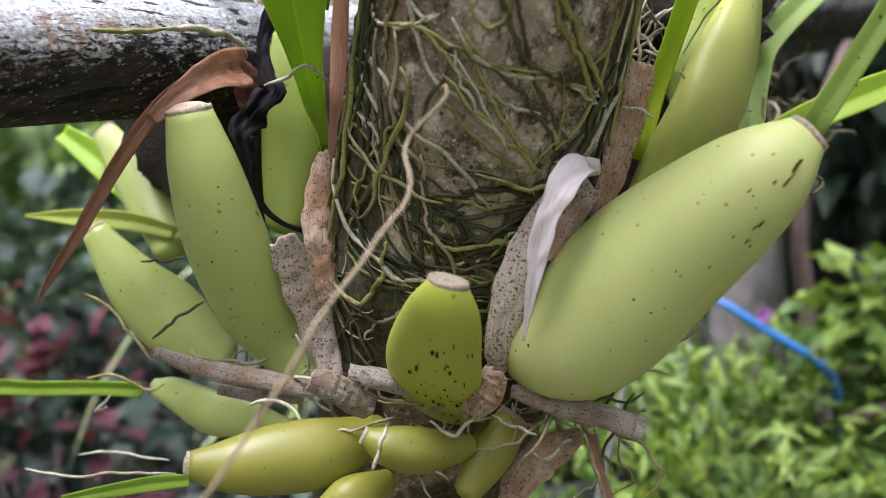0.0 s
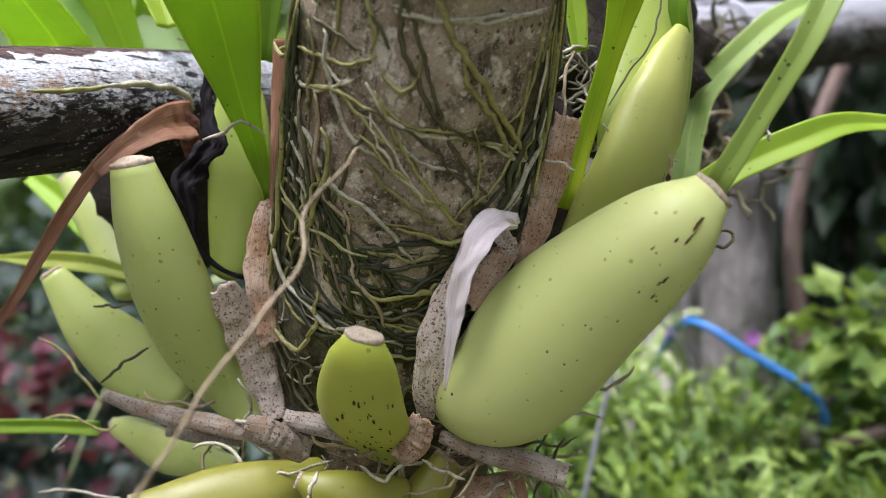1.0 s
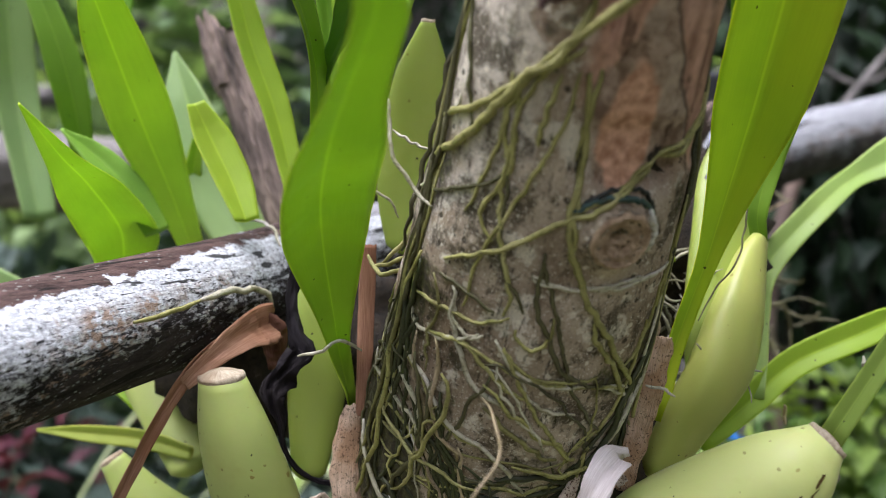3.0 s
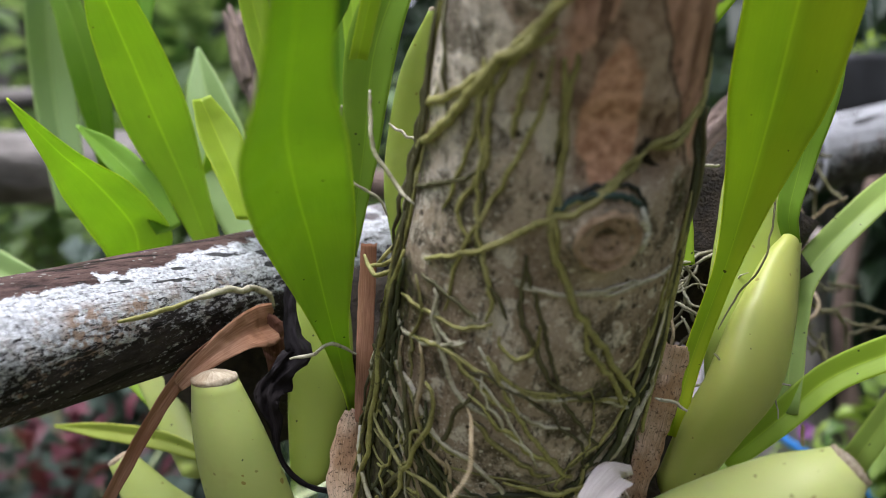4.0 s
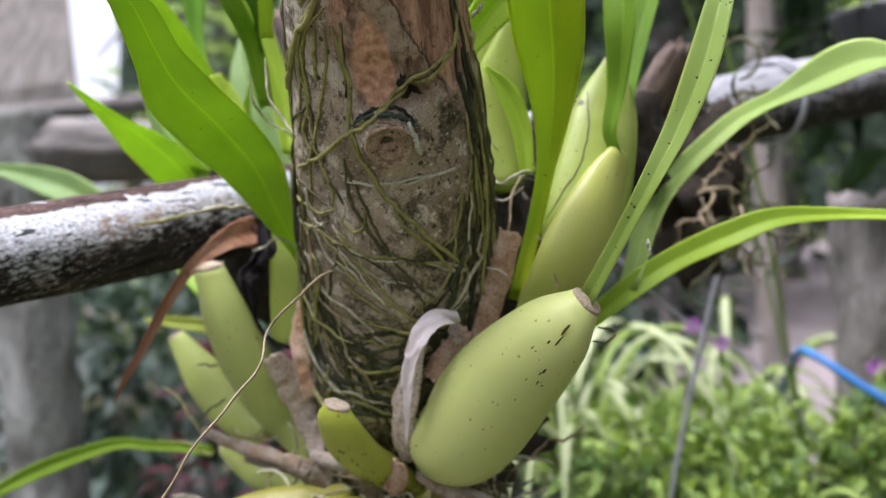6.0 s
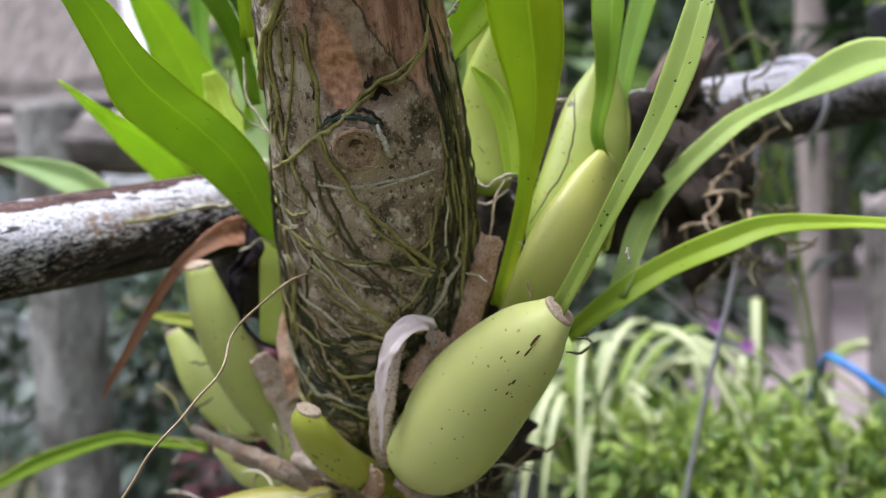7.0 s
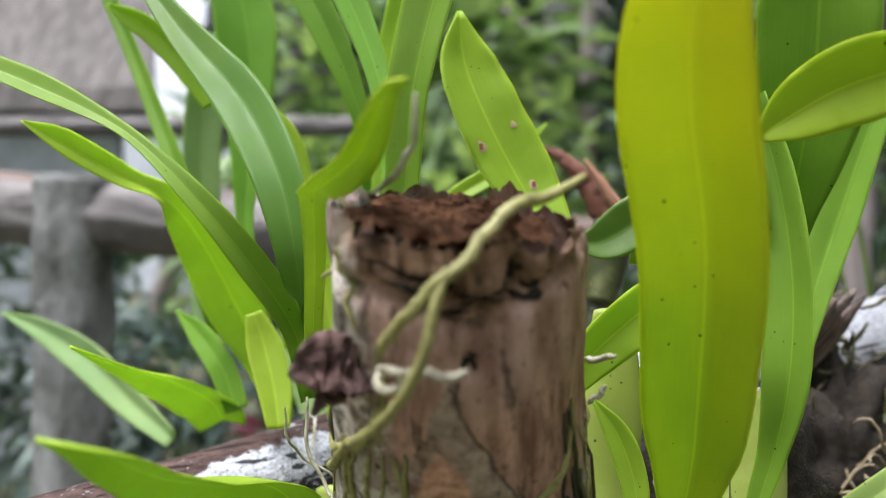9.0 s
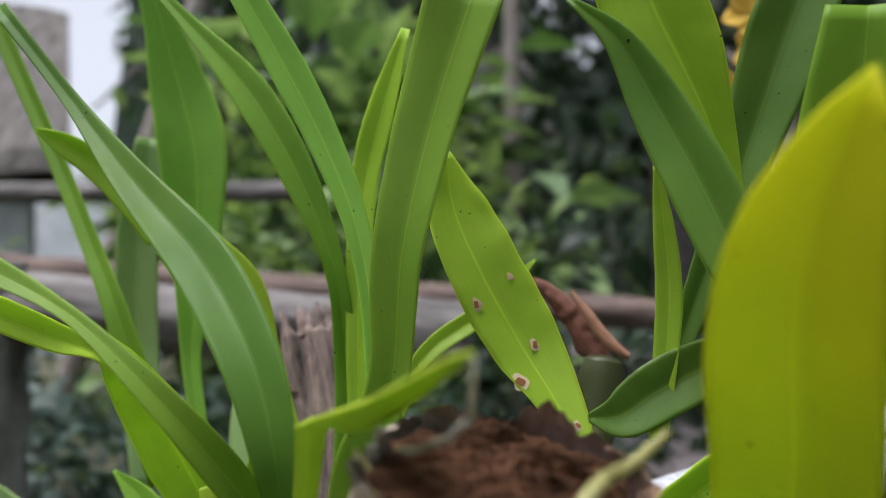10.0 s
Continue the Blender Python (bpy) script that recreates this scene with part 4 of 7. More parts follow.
bulb(front, [(0.0915, 0.2696, 0.9916, 0.0068), (0.0887, 0.2648, 0.9758, 0.0221), (0.0848, 0.2559, 0.9552, 0.0284), (0.0778, 0.2455, 0.9307, 0.0288), (0.0717, 0.2410, 0.9143, 0.0174)], (0.34, -0.94, 0.04), BULB_D, flat=0.40)
bulb(front, [(-0.0696, 0.2391, 0.9244, 0.0156), (-0.0672, 0.2426, 0.9074, 0.0248), (-0.0642, 0.2496, 0.8876, 0.0296), (-0.0599, 0.2568, 0.8694, 0.0273), (-0.0529, 0.2613, 0.8557, 0.0212), (-0.0434, 0.2590, 0.8417, 0.0097)], (-0.47, -0.88, 0.08), BULB_L, flat=0.60, marks=[(3 + 26 * (math.sin(k * 78.2) * 4375.8 % 1), 40 + 100 * (math.sin(k * 12.9 + 1) * 4375.8 % 1), 0.16, 0.7 + 0.7 * (k * 0.73 % 1)) for k in range(18)])
bulb(front, [(-0.1165, 0.2831, 0.8914, 0.0086), (-0.1050, 0.2826, 0.8745, 0.0187), (-0.0950, 0.2840, 0.8630, 0.0240), (-0.0850, 0.2825, 0.8540, 0.0215), (-0.0740, 0.2786, 0.8470, 0.0120)], (-0.15, -0.87, 0.46), BULB_L, flat=0.65)
bulb(front, [(-0.1012, 0.2886, 0.8363, 0.0066), (-0.0930, 0.2842, 0.8349, 0.0117), (-0.0801, 0.2784, 0.8299, 0.0153), (-0.0666, 0.2713, 0.8290, 0.0123), (-0.0506, 0.2649, 0.8254, 0.0075)], (-0.51, -0.86, 0.10), BULB_L, flat=0.52)
bulb(front, [(-0.0723, 0.2271, 0.8284, 0.0072), (-0.0620, 0.2300, 0.8268, 0.0148), (-0.0488, 0.2340, 0.8269, 0.0196), (-0.0346, 0.2377, 0.8276, 0.0188), (-0.0205, 0.2440, 0.8309, 0.0096)], (0.23, -0.90, 0.38), BULB_O, flat=0.73)
bulb(front, [(-0.0237, 0.2255, 0.8347, 0.0050), (-0.0173, 0.2255, 0.8317, 0.0113), (-0.0083, 0.2270, 0.8297, 0.0126), (0.0049, 0.2320, 0.8290, 0.0064)], (0.26, -0.93, 0.26), BULB_O, flat=0.90)
bulb(front, [(0.0167, 0.2400, 0.8332, 0.0099), (0.0104, 0.2350, 0.8259, 0.0128), (0.0028, 0.2300, 0.8164, 0.0081)], (0.08, -0.88, 0.46), BULB_O, flat=0.90)
bulb(front, [(-0.0369, 0.2280, 0.8136, 0.0065), (-0.0292, 0.2300, 0.8165, 0.0115), (-0.0186, 0.2360, 0.8187, 0.0066)], (0.28, -0.88, 0.39), BULB_O, flat=0.90)
bulb(front, [(0.0002, 0.1927, 0.8786, 0.0100), (-0.0012, 0.1976, 0.8712, 0.0184), (-0.0045, 0.2200, 0.8546, 0.0265), (-0.0027, 0.2451, 0.8394, 0.0251), (-0.0017, 0.2701, 0.8285, 0.0112)], (-0.32, -0.85, -0.42), BULB_Y, flat=0.49, marks=[(5 + 27 * (math.sin(k * 78.2) * 4375.8 % 1), 70 + 82 * (math.sin(k * 12.9 + 1) * 4375.8 % 1) ** 0.7, 0.15 + 0.45 * (k * 0.37 % 1), 0.6 + 1.8 * (k * 0.73 % 1)) for k in range(60)])
bulb(front, [(-0.0437, 0.2660, 0.9497, 0.0127), (-0.0436, 0.2640, 0.9391, 0.0171), (-0.0444, 0.2620, 0.9252, 0.0191), (-0.0463, 0.2600, 0.9081, 0.0167), (-0.0486, 0.2560, 0.8912, 0.0104)], (0.19, -0.97, 0.15), BULB_D, flat=0.35, scar=False)
bulb(back_left, [(-0.1251, 0.3200, 0.9266, 0.0092), (-0.1166, 0.3180, 0.9167, 0.0169), (-0.1061, 0.3120, 0.9016, 0.0197), (-0.0952, 0.3000, 0.8834, 0.0147)], (0.06, -0.89, 0.45), BULB_L, flat=0.60)
bulb(back_left, [(-0.0053, 0.2650, 1.0285, 0.0045), (-0.0076, 0.2680, 1.0127, 0.0172), (-0.0105, 0.2700, 0.9945, 0.0215), (-0.0136, 0.2700, 0.9760, 0.0205), (-0.0150, 0.2680, 0.9590, 0.0136)], (-0.05, -1.00, -0.04), BULB_D, flat=0.30)
bulb(back_right, [(0.0550, 0.2580, 1.0091, 0.0041), (0.0511, 0.2580, 0.9910, 0.0174), (0.0483, 0.2560, 0.9709, 0.0214), (0.0484, 0.2500, 0.9489, 0.0180)], (0.30, -0.95, 0.09), BULB_D, flat=0.40)
bulb(back_right, [(0.0489, 0.2600, 1.0145, 0.0084), (0.0471, 0.2620, 0.9948, 0.0126), (0.0460, 0.2620, 0.9724, 0.0125), (0.0456, 0.2600, 0.9518, 0.0103)], (0.21, -0.98, -0.01), BULB_D, flat=0.50, scar=False)
bulb(front, [(0.0930, 0.2800, 0.9898, 0.0050), (0.0948, 0.2748, 0.9710, 0.0093), (0.0940, 0.2642, 0.9497, 0.0075), (0.0890, 0.2551, 0.9231, 0.0050)], (-0.41, -0.88, 0.23), BULB_Y, flat=0.40, scar=False)
# leaves on the left in front
leaf(front, [(-0.0230, 0.1163, 1.0047, 0.0007), (-0.0189, 0.1263, 0.9996, 0.0095), (-0.0246, 0.1459, 0.9897, 0.0136), (-0.0294, 0.1642, 0.9816, 0.0213), (-0.0348, 0.1979, 0.9713, 0.0239), (-0.0371, 0.2228, 0.9595, 0.0208), (-0.0370, 0.2413, 0.9390, 0.0100), (-0.0372, 0.2549, 0.9274, 0.0068), (-0.0342, 0.2559, 0.9111, 0.0067)], (0.35, -0.10, -0.93), FRESH, spots=1)
leaf(back_left, [(-0.1127, 0.2198, 1.0011, 0.0005), (-0.1129, 0.2458, 0.9893, 0.0092), (-0.1130, 0.2673, 0.9812, 0.0194), (-0.1129, 0.2943, 0.9674, 0.0238), (-0.1165, 0.3083, 0.9565, 0.0188)], (0.32, -0.43, -0.84), LEMON)
leaf(back_left, [(-0.1041, 0.3462, 1.0386, 0.0018), (-0.0985, 0.3363, 1.0187, 0.0158), (-0.0903, 0.3293, 0.9947, 0.0231), (-0.0810, 0.3232, 0.9729, 0.0230), (-0.0714, 0.3184, 0.9561, 0.0166)], (-0.21, -0.94, 0.28), GLAUC)
leaf(back_left, [(-0.0894, 0.3243, 1.0112, 0.0008), (-0.0946, 0.3274, 0.9925, 0.0060), (-0.0972, 0.3295, 0.9785, 0.0073), (-0.0988, 0.3301, 0.9628, 0.0065)], (0.28, -0.96, -0.04), LIME)
leaf(back_left, [(-0.0863, 0.2900, 1.0875, 0.0013), (-0.0741, 0.2900, 1.0707, 0.0084), (-0.0681, 0.2900, 1.0471, 0.0093), (-0.0642, 0.2900, 1.0290, 0.0107), (-0.0574, 0.2880, 1.0067, 0.0102), (-0.0532, 0.2850, 0.9865, 0.0082), (-0.0505, 0.2800, 0.9702, 0.0054)], (0.43, -0.88, 0.21), LIME)
# leaves behind on the left, seen over the post
leaf(back_left, [(-0.1292, 0.2406, 1.1533, 0.0048), (-0.1037, 0.2389, 1.1244, 0.0050), (-0.0796, 0.2315, 1.1003, 0.0103), (-0.0517, 0.2206, 1.0765, 0.0153), (-0.0316, 0.2090, 1.0516, 0.0136), (-0.0256, 0.2086, 1.0257, 0.0088), (-0.0368, 0.2338, 1.0062, 0.0050)], (0.22, -0.85, 0.47), BLUEG)
leaf(back_left, [(-0.2240, 0.3356, 1.2019, 0.0068), (-0.2047, 0.3344, 1.1637, 0.0075), (-0.1850, 0.3326, 1.1267, 0.0073), (-0.1655, 0.3285, 1.0908, 0.0077), (-0.1479, 0.3231, 1.0591, 0.0095), (-0.1387, 0.3245, 1.0256, 0.0131), (-0.1373, 0.3340, 0.9898, 0.0059)], (0.20, -0.90, 0.40), GREEN)
leaf(back_left, [(-0.1356, 0.3222, 1.1987, 0.0120), (-0.1310, 0.3263, 1.1761, 0.0124), (-0.1259, 0.3308, 1.1510, 0.0214), (-0.1201, 0.3328, 1.1251, 0.0269), (-0.1199, 0.3345, 1.0942, 0.0215), (-0.1209, 0.3343, 1.0659, 0.0139), (-0.1226, 0.3349, 1.0397, 0.0077), (-0.1175, 0.3326, 1.0117, 0.0066)], (0.25, -0.82, 0.52), MEADOW)
leaf(back_left, [(-0.1836, 0.4000, 1.1414, 0.0125), (-0.1885, 0.4000, 1.1090, 0.0194), (-0.1914, 0.4000, 1.0733, 0.0200), (-0.1902, 0.4000, 1.0315, 0.0188), (-0.1790, 0.3900, 0.9745, 0.0139)], (0.57, -0.82, 0.06), GLAUC)
leaf(back_left, [(-0.1090, 0.2755, 1.1777, 0.0036), (-0.0916, 0.2772, 1.1583, 0.0051), (-0.0699, 0.2793, 1.1341, 0.0124), (-0.0532, 0.2794, 1.1074, 0.0116), (-0.0402, 0.2802, 1.0755, 0.0066), (-0.0380, 0.2839, 1.0447, 0.0074), (-0.0375, 0.2822, 1.0130, 0.0082), (-0.0394, 0.2792, 0.9811, 0.0057)], (0.24, -0.86, 0.45), GREEN)
leaf(back_left, [(-0.0700, 0.2585, 1.1740, 0.0070), (-0.0600, 0.2611, 1.1562, 0.0100), (-0.0481, 0.2644, 1.1340, 0.0118), (-0.0376, 0.2663, 1.1126, 0.0105), (-0.0288, 0.2664, 1.0908, 0.0080), (-0.0233, 0.2643, 1.0688, 0.0062), (-0.0204, 0.2605, 1.0443, 0.0055), (-0.0184, 0.2568, 1.0201, 0.0050)], (0.30, -0.80, 0.52), MEADOW)
leaf(back_left, [(0.0132, 0.2420, 1.1473, 0.0237), (0.0016, 0.2432, 1.1147, 0.0194), (-0.0068, 0.2415, 1.0788, 0.0157), (-0.0110, 0.2453, 1.0448, 0.0130), (-0.0231, 0.2522, 1.0161, 0.0161), (-0.0282, 0.2570, 0.9864, 0.0106), (-0.0347, 0.2657, 0.9567, 0.0050)], (-0.23, -0.96, 0.15), GREEN)
leaf(back_left, [(-0.0189, 0.2900, 1.1512, 0.0032), (-0.0275, 0.2900, 1.1247, 0.0100), (-0.0334, 0.2900, 1.1016, 0.0096), (-0.0338, 0.2850, 1.0739, 0.0082), (-0.0327, 0.2800, 1.0434, 0.0069), (-0.0315, 0.2770, 1.0080, 0.0050)], (-0.03, -1.00, 0.10), LIME)
leaf(back_right, [(-0.0017, 0.2716, 1.1091, 0.0016), (0.0011, 0.2702, 1.0924, 0.0183), (0.0095, 0.2689, 1.0734, 0.0231), (0.0202, 0.2698, 1.0533, 0.0219), (0.0305, 0.2667, 1.0368, 0.0140), (0.0385, 0.2606, 1.0200, 0.0083)], (0.45, -0.81, 0.39), LIME, scars=True)
leaf(back_left, [(0.0173, 0.3170, 1.0773, 0.0008), (0.0087, 0.3140, 1.0680, 0.0053), (-0.0022, 0.3100, 1.0578, 0.0072), (-0.0127, 0.3050, 1.0506, 0.0072), (-0.0201, 0.3000, 1.0418, 0.0060), (-0.0255, 0.2950, 1.0268, 0.0052)], (0.18, -0.95, 0.26), LIME)
leaf(back_left, [(-0.1306, 0.2018, 1.0884, 0.0082), (-0.1043, 0.2009, 1.0787, 0.0086), (-0.0759, 0.2011, 1.0657, 0.0043), (-0.0534, 0.2011, 1.0478, 0.0071), (-0.0411, 0.2110, 1.0281, 0.0097), (-0.0373, 0.2274, 1.0084, 0.0082), (-0.0397, 0.2406, 0.9859, 0.0059)], (0.46, -0.73, 0.51), GREEN)
leaf(back_left, [(-0.1194, 0.2081, 1.0707, 0.0007), (-0.1161, 0.2208, 1.0654, 0.0092), (-0.1121, 0.2430, 1.0559, 0.0100), (-0.1107, 0.2666, 1.0479, 0.0115), (-0.1096, 0.2855, 1.0309, 0.0195), (-0.1058, 0.3019, 1.0060, 0.0225), (-0.1008, 0.3136, 0.9828, 0.0150), (-0.0952, 0.3221, 0.9579, 0.0081)], (0.20, -0.89, 0.42), LEMON)
leaf(back_left, [(-0.1461, 0.2760, 1.1239, 0.0012), (-0.1381, 0.2800, 1.1191, 0.0078), (-0.1299, 0.2840, 1.1129, 0.0096), (-0.1192, 0.2880, 1.1011, 0.0099), (-0.1098, 0.2920, 1.0861, 0.0076)], (0.27, -0.95, -0.14), LIME)
leaf(front, [(0.0360, 0.1334, 1.0635, 0.0005), (0.0318, 0.1344, 1.0617, 0.0040), (0.0152, 0.1585, 1.0532, 0.0089), (0.0016, 0.1692, 1.0476, 0.0092), (-0.0030, 0.1747, 1.0460, 0.0061), (-0.0113, 0.1910, 1.0319, 0.0053), (-0.0221, 0.2100, 1.0049, 0.0047)], (0.40, -0.60, -0.69), LIME)
leaf(back_left, [(-0.3010, 0.3700, 0.9899, 0.0019), (-0.2659, 0.3620, 0.9829, 0.0113), (-0.2237, 0.3500, 0.9705, 0.0185), (-0.1883, 0.3380, 0.9547, 0.0155), (-0.1547, 0.3250, 0.9429, 0.0087)], (-0.18, -0.93, 0.33), GLAUC)
leaf(back_left, [(-0.1331, 0.3000, 1.0041, 0.0012), (-0.1215, 0.3000, 0.9941, 0.0095), (-0.1101, 0.2980, 0.9821, 0.0107), (-0.1009, 0.2950, 0.9664, 0.0092)], (0.39, -0.81, 0.44), GREEN)
leaf(back_left, [(-0.0810, 0.2750, 1.0076, 0.0062), (-0.0761, 0.2740, 0.9963, 0.0124), (-0.0696, 0.2700, 0.9823, 0.0122), (-0.0648, 0.2650, 0.9691, 0.0081)], (0.43, -0.81, 0.39), LIME)
# leaves on the right
leaf(front, [(0.0845, 0.1460, 1.0983, 0.0005), (0.0822, 0.1490, 1.0909, 0.0108), (0.0779, 0.1550, 1.0781, 0.0201), (0.0768, 0.1650, 1.0618, 0.0247), (0.0789, 0.1860, 1.0329, 0.0257), (0.0765, 0.2095, 0.9964, 0.0241), (0.0750, 0.2200, 0.9809, 0.0180), (0.0722, 0.2280, 0.9651, 0.0110), (0.0686, 0.2320, 0.9511, 0.0065), (0.0645, 0.2360, 0.9380, 0.0057), (0.0594, 0.2380, 0.9231, 0.0055), (0.0538, 0.2360, 0.9059, 0.0055)], (-0.14, -0.91, -0.40), GOLD, spots=3)
leaf(back_right, [(0.0366, 0.2507, 1.1436, 0.0016), (0.0488, 0.2530, 1.1324, 0.0078), (0.0582, 0.2538, 1.1149, 0.0139), (0.0678, 0.2513, 1.0956, 0.0165), (0.0760, 0.2491, 1.0760, 0.0149), (0.0844, 0.2481, 1.0574, 0.0108), (0.0897, 0.2478, 1.0379, 0.0077)], (-0.15, -0.96, 0.25), DEEP)
leaf(back_right, [(0.0541, 0.2620, 1.1542, 0.0260), (0.0582, 0.2630, 1.1420, 0.0269), (0.0645, 0.2650, 1.1284, 0.0233), (0.0715, 0.2680, 1.1120, 0.0134), (0.0763, 0.2700, 1.0954, 0.0073), (0.0787, 0.2700, 1.0773, 0.0057)], (-0.07, -0.99, -0.12), LIME)
leaf(back_right, [(0.0574, 0.2680, 1.1020, 0.0013), (0.0593, 0.2680, 1.0852, 0.0057), (0.0604, 0.2680, 1.0670, 0.0072), (0.0590, 0.2670, 1.0489, 0.0066), (0.0567, 0.2650, 1.0283, 0.0051)], (-0.18, -0.98, 0.04), LIME)
leaf(back_right, [(0.1024, 0.2920, 1.1613, 0.0203), (0.0941, 0.2910, 1.1389, 0.0226), (0.0851, 0.2900, 1.1132, 0.0171), (0.0774, 0.2870, 1.0905, 0.0123), (0.0690, 0.2830, 1.0681, 0.0087), (0.0609, 0.2800, 1.0460, 0.0066)], (-0.01, -0.99, 0.11), BLUEG)
leaf(back_right, [(0.1059, 0.2439, 1.1337, 0.0189), (0.1040, 0.2477, 1.1023, 0.0287), (0.1033, 0.2528, 1.0799, 0.0292), (0.1007, 0.2598, 1.0592, 0.0224), (0.0991, 0.2665, 1.0454, 0.0144), (0.0986, 0.2718, 1.0332, 0.0084), (0.0964, 0.2730, 1.0146, 0.0061)], (-0.10, -0.99, -0.03), GREEN)
leaf(back_right, [(0.0896, 0.2210, 1.0610, 0.0034), (0.0963, 0.2200, 1.0656, 0.0131), (0.1043, 0.2180, 1.0701, 0.0176), (0.1130, 0.2150, 1.0730, 0.0186), (0.1230, 0.2100, 1.0746, 0.0139), (0.1297, 0.2080, 1.0755, 0.0028)], (-0.24, -0.95, -0.19), YELLOW, spots=1)
leaf(back_right, [(0.0392, 0.2580, 1.0349, 0.0025), (0.0475, 0.2600, 1.0355, 0.0123), (0.0577, 0.2640, 1.0418, 0.0156), (0.0694, 0.2680, 1.0475, 0.0146), (0.0812, 0.2720, 1.0517, 0.0097)], (0.22, -0.95, 0.23), BLUEG)
leaf(front, [(0.0883, 0.2548, 1.0749, 0.0083), (0.0945, 0.2503, 1.0513, 0.0125), (0.0980, 0.2454, 1.0250, 0.0141), (0.0974, 0.2419, 1.0003, 0.0134), (0.0945, 0.2470, 0.9798, 0.0086), (0.0906, 0.2478, 0.9640, 0.0060), (0.0922, 0.2500, 0.9555, 0.0045)], (-0.54, -0.84, 0.02), GREEN)
leaf(front, [(0.1246, 0.3000, 1.0786, 0.0102), (0.1141, 0.2960, 1.0443, 0.0133), (0.1052, 0.2880, 1.0151, 0.0107), (0.0982, 0.2780, 0.9886, 0.0076), (0.0945, 0.2700, 0.9685, 0.0055)], (-0.26, -0.91, 0.32), GREEN)
leaf(front, [(0.1377, 0.2544, 1.0767, 0.0072), (0.1368, 0.2432, 1.0547, 0.0082), (0.1350, 0.2190, 1.0141, 0.0093), (0.1293, 0.2044, 0.9992, 0.0081), (0.1221, 0.1974, 0.9771, 0.0098), (0.1138, 0.1942, 0.9589, 0.0083), (0.1047, 0.1895, 0.9432, 0.0064), (0.0943, 0.1918, 0.9263, 0.0056), (0.0832, 0.1945, 0.9087, 0.0060)], (-0.14, -0.82, 0.55), SPECK, spots=2)
leaf(front, [(0.2135, 0.2787, 0.9238, 0.0029), (0.1903, 0.2775, 0.9252, 0.0044), (0.1715, 0.2764, 0.9271, 0.0052), (0.1477, 0.2677, 0.9279, 0.0079), (0.1302, 0.2643, 0.9231, 0.0102), (0.1088, 0.2661, 0.9145, 0.0097), (0.0912, 0.2595, 0.9043, 0.0089), (0.0738, 0.2580, 0.8916, 0.0064)], (0.33, -0.79, 0.52), LIME)
leaf(front, [(0.2019, 0.2985, 0.9834, 0.0022), (0.1869, 0.3024, 0.9863, 0.0172), (0.1725, 0.3073, 0.9827, 0.0181), (0.1563, 0.3095, 0.9759, 0.0096), (0.1360, 0.2961, 0.9663, 0.0097), (0.1105, 0.2887, 0.9446, 0.0099), (0.1008, 0.2771, 0.9298, 0.0101), (0.0963, 0.2671, 0.9166, 0.0083), (0.0922, 0.2603, 0.9053, 0.0074)], (-0.16, -0.83, 0.53), SHEEN)
leaf(back_right, [(0.0401, 0.2360, 0.9910, 0.0031), (0.0467, 0.2360, 1.0028, 0.0116), (0.0568, 0.2370, 1.0132, 0.0147), (0.0670, 0.2400, 1.0219, 0.0140), (0.0788, 0.2440, 1.0324, 0.0098)], (0.32, -0.94, -0.12), LIME)
leaf(back_right, [(0.0473, 0.2440, 0.9917, 0.0012), (0.0545, 0.2440, 0.9816, 0.0074), (0.0591, 0.2440, 0.9682, 0.0074), (0.0605, 0.2420, 0.9509, 0.0050)], (0.22, -0.97, 0.12), LIME)
leaf(back_left, [(-0.2658, 0.3000, 0.7999, 0.0036), (-0.2384, 0.3000, 0.8134, 0.0069), (-0.2086, 0.3000, 0.8250, 0.0086), (-0.1690, 0.3000, 0.8360, 0.0060), (-0.1479, 0.2980, 0.8360, 0.0054), (-0.1261, 0.2940, 0.8362, 0.0052), (-0.1062, 0.2880, 0.8361, 0.0054)], (-0.09, -0.99, 0.07), GREEN)
leaf(back_left, [(-0.1520, 0.3100, 0.8971, 0.0011), (-0.1329, 0.3060, 0.8958, 0.0058), (-0.1105, 0.3000, 0.8936, 0.0068), (-0.0933, 0.2950, 0.8891, 0.0049)], (-0.23, -0.97, 0.11), PALE)
leaf(back_left, [(-0.1452, 0.3300, 0.9281, 0.0072), (-0.1309, 0.3250, 0.9176, 0.0107), (-0.1164, 0.3180, 0.9041, 0.0090), (-0.0994, 0.3080, 0.8891, 0.0077)], (-0.08, -0.91, 0.41), LIME)
leaf(back_left, [(-0.1087, 0.2300, 0.8192, 0.0025), (-0.0937, 0.2280, 0.8219, 0.0038), (-0.0805, 0.2260, 0.8241, 0.0043), (-0.0716, 0.2245, 0.8250, 0.0033)], (-0.18, -0.95, 0.26), GREEN)
# dry sheaths and husks
husk(front, [(-0.1085, 0.2235, 0.8745, 0.0005), (-0.1042, 0.2255, 0.8829, 0.0026), (-0.0985, 0.2290, 0.8927, 0.0036), (-0.0915, 0.2330, 0.9061, 0.0044), (-0.0845, 0.2380, 0.9186, 0.0047), (-0.0786, 0.2420, 0.9270, 0.0050), (-0.0725, 0.2450, 0.9322, 0.0056), (-0.0662, 0.2490, 0.9355, 0.0060)], (0.71, -0.68, -0.21), RUST, cup=0)
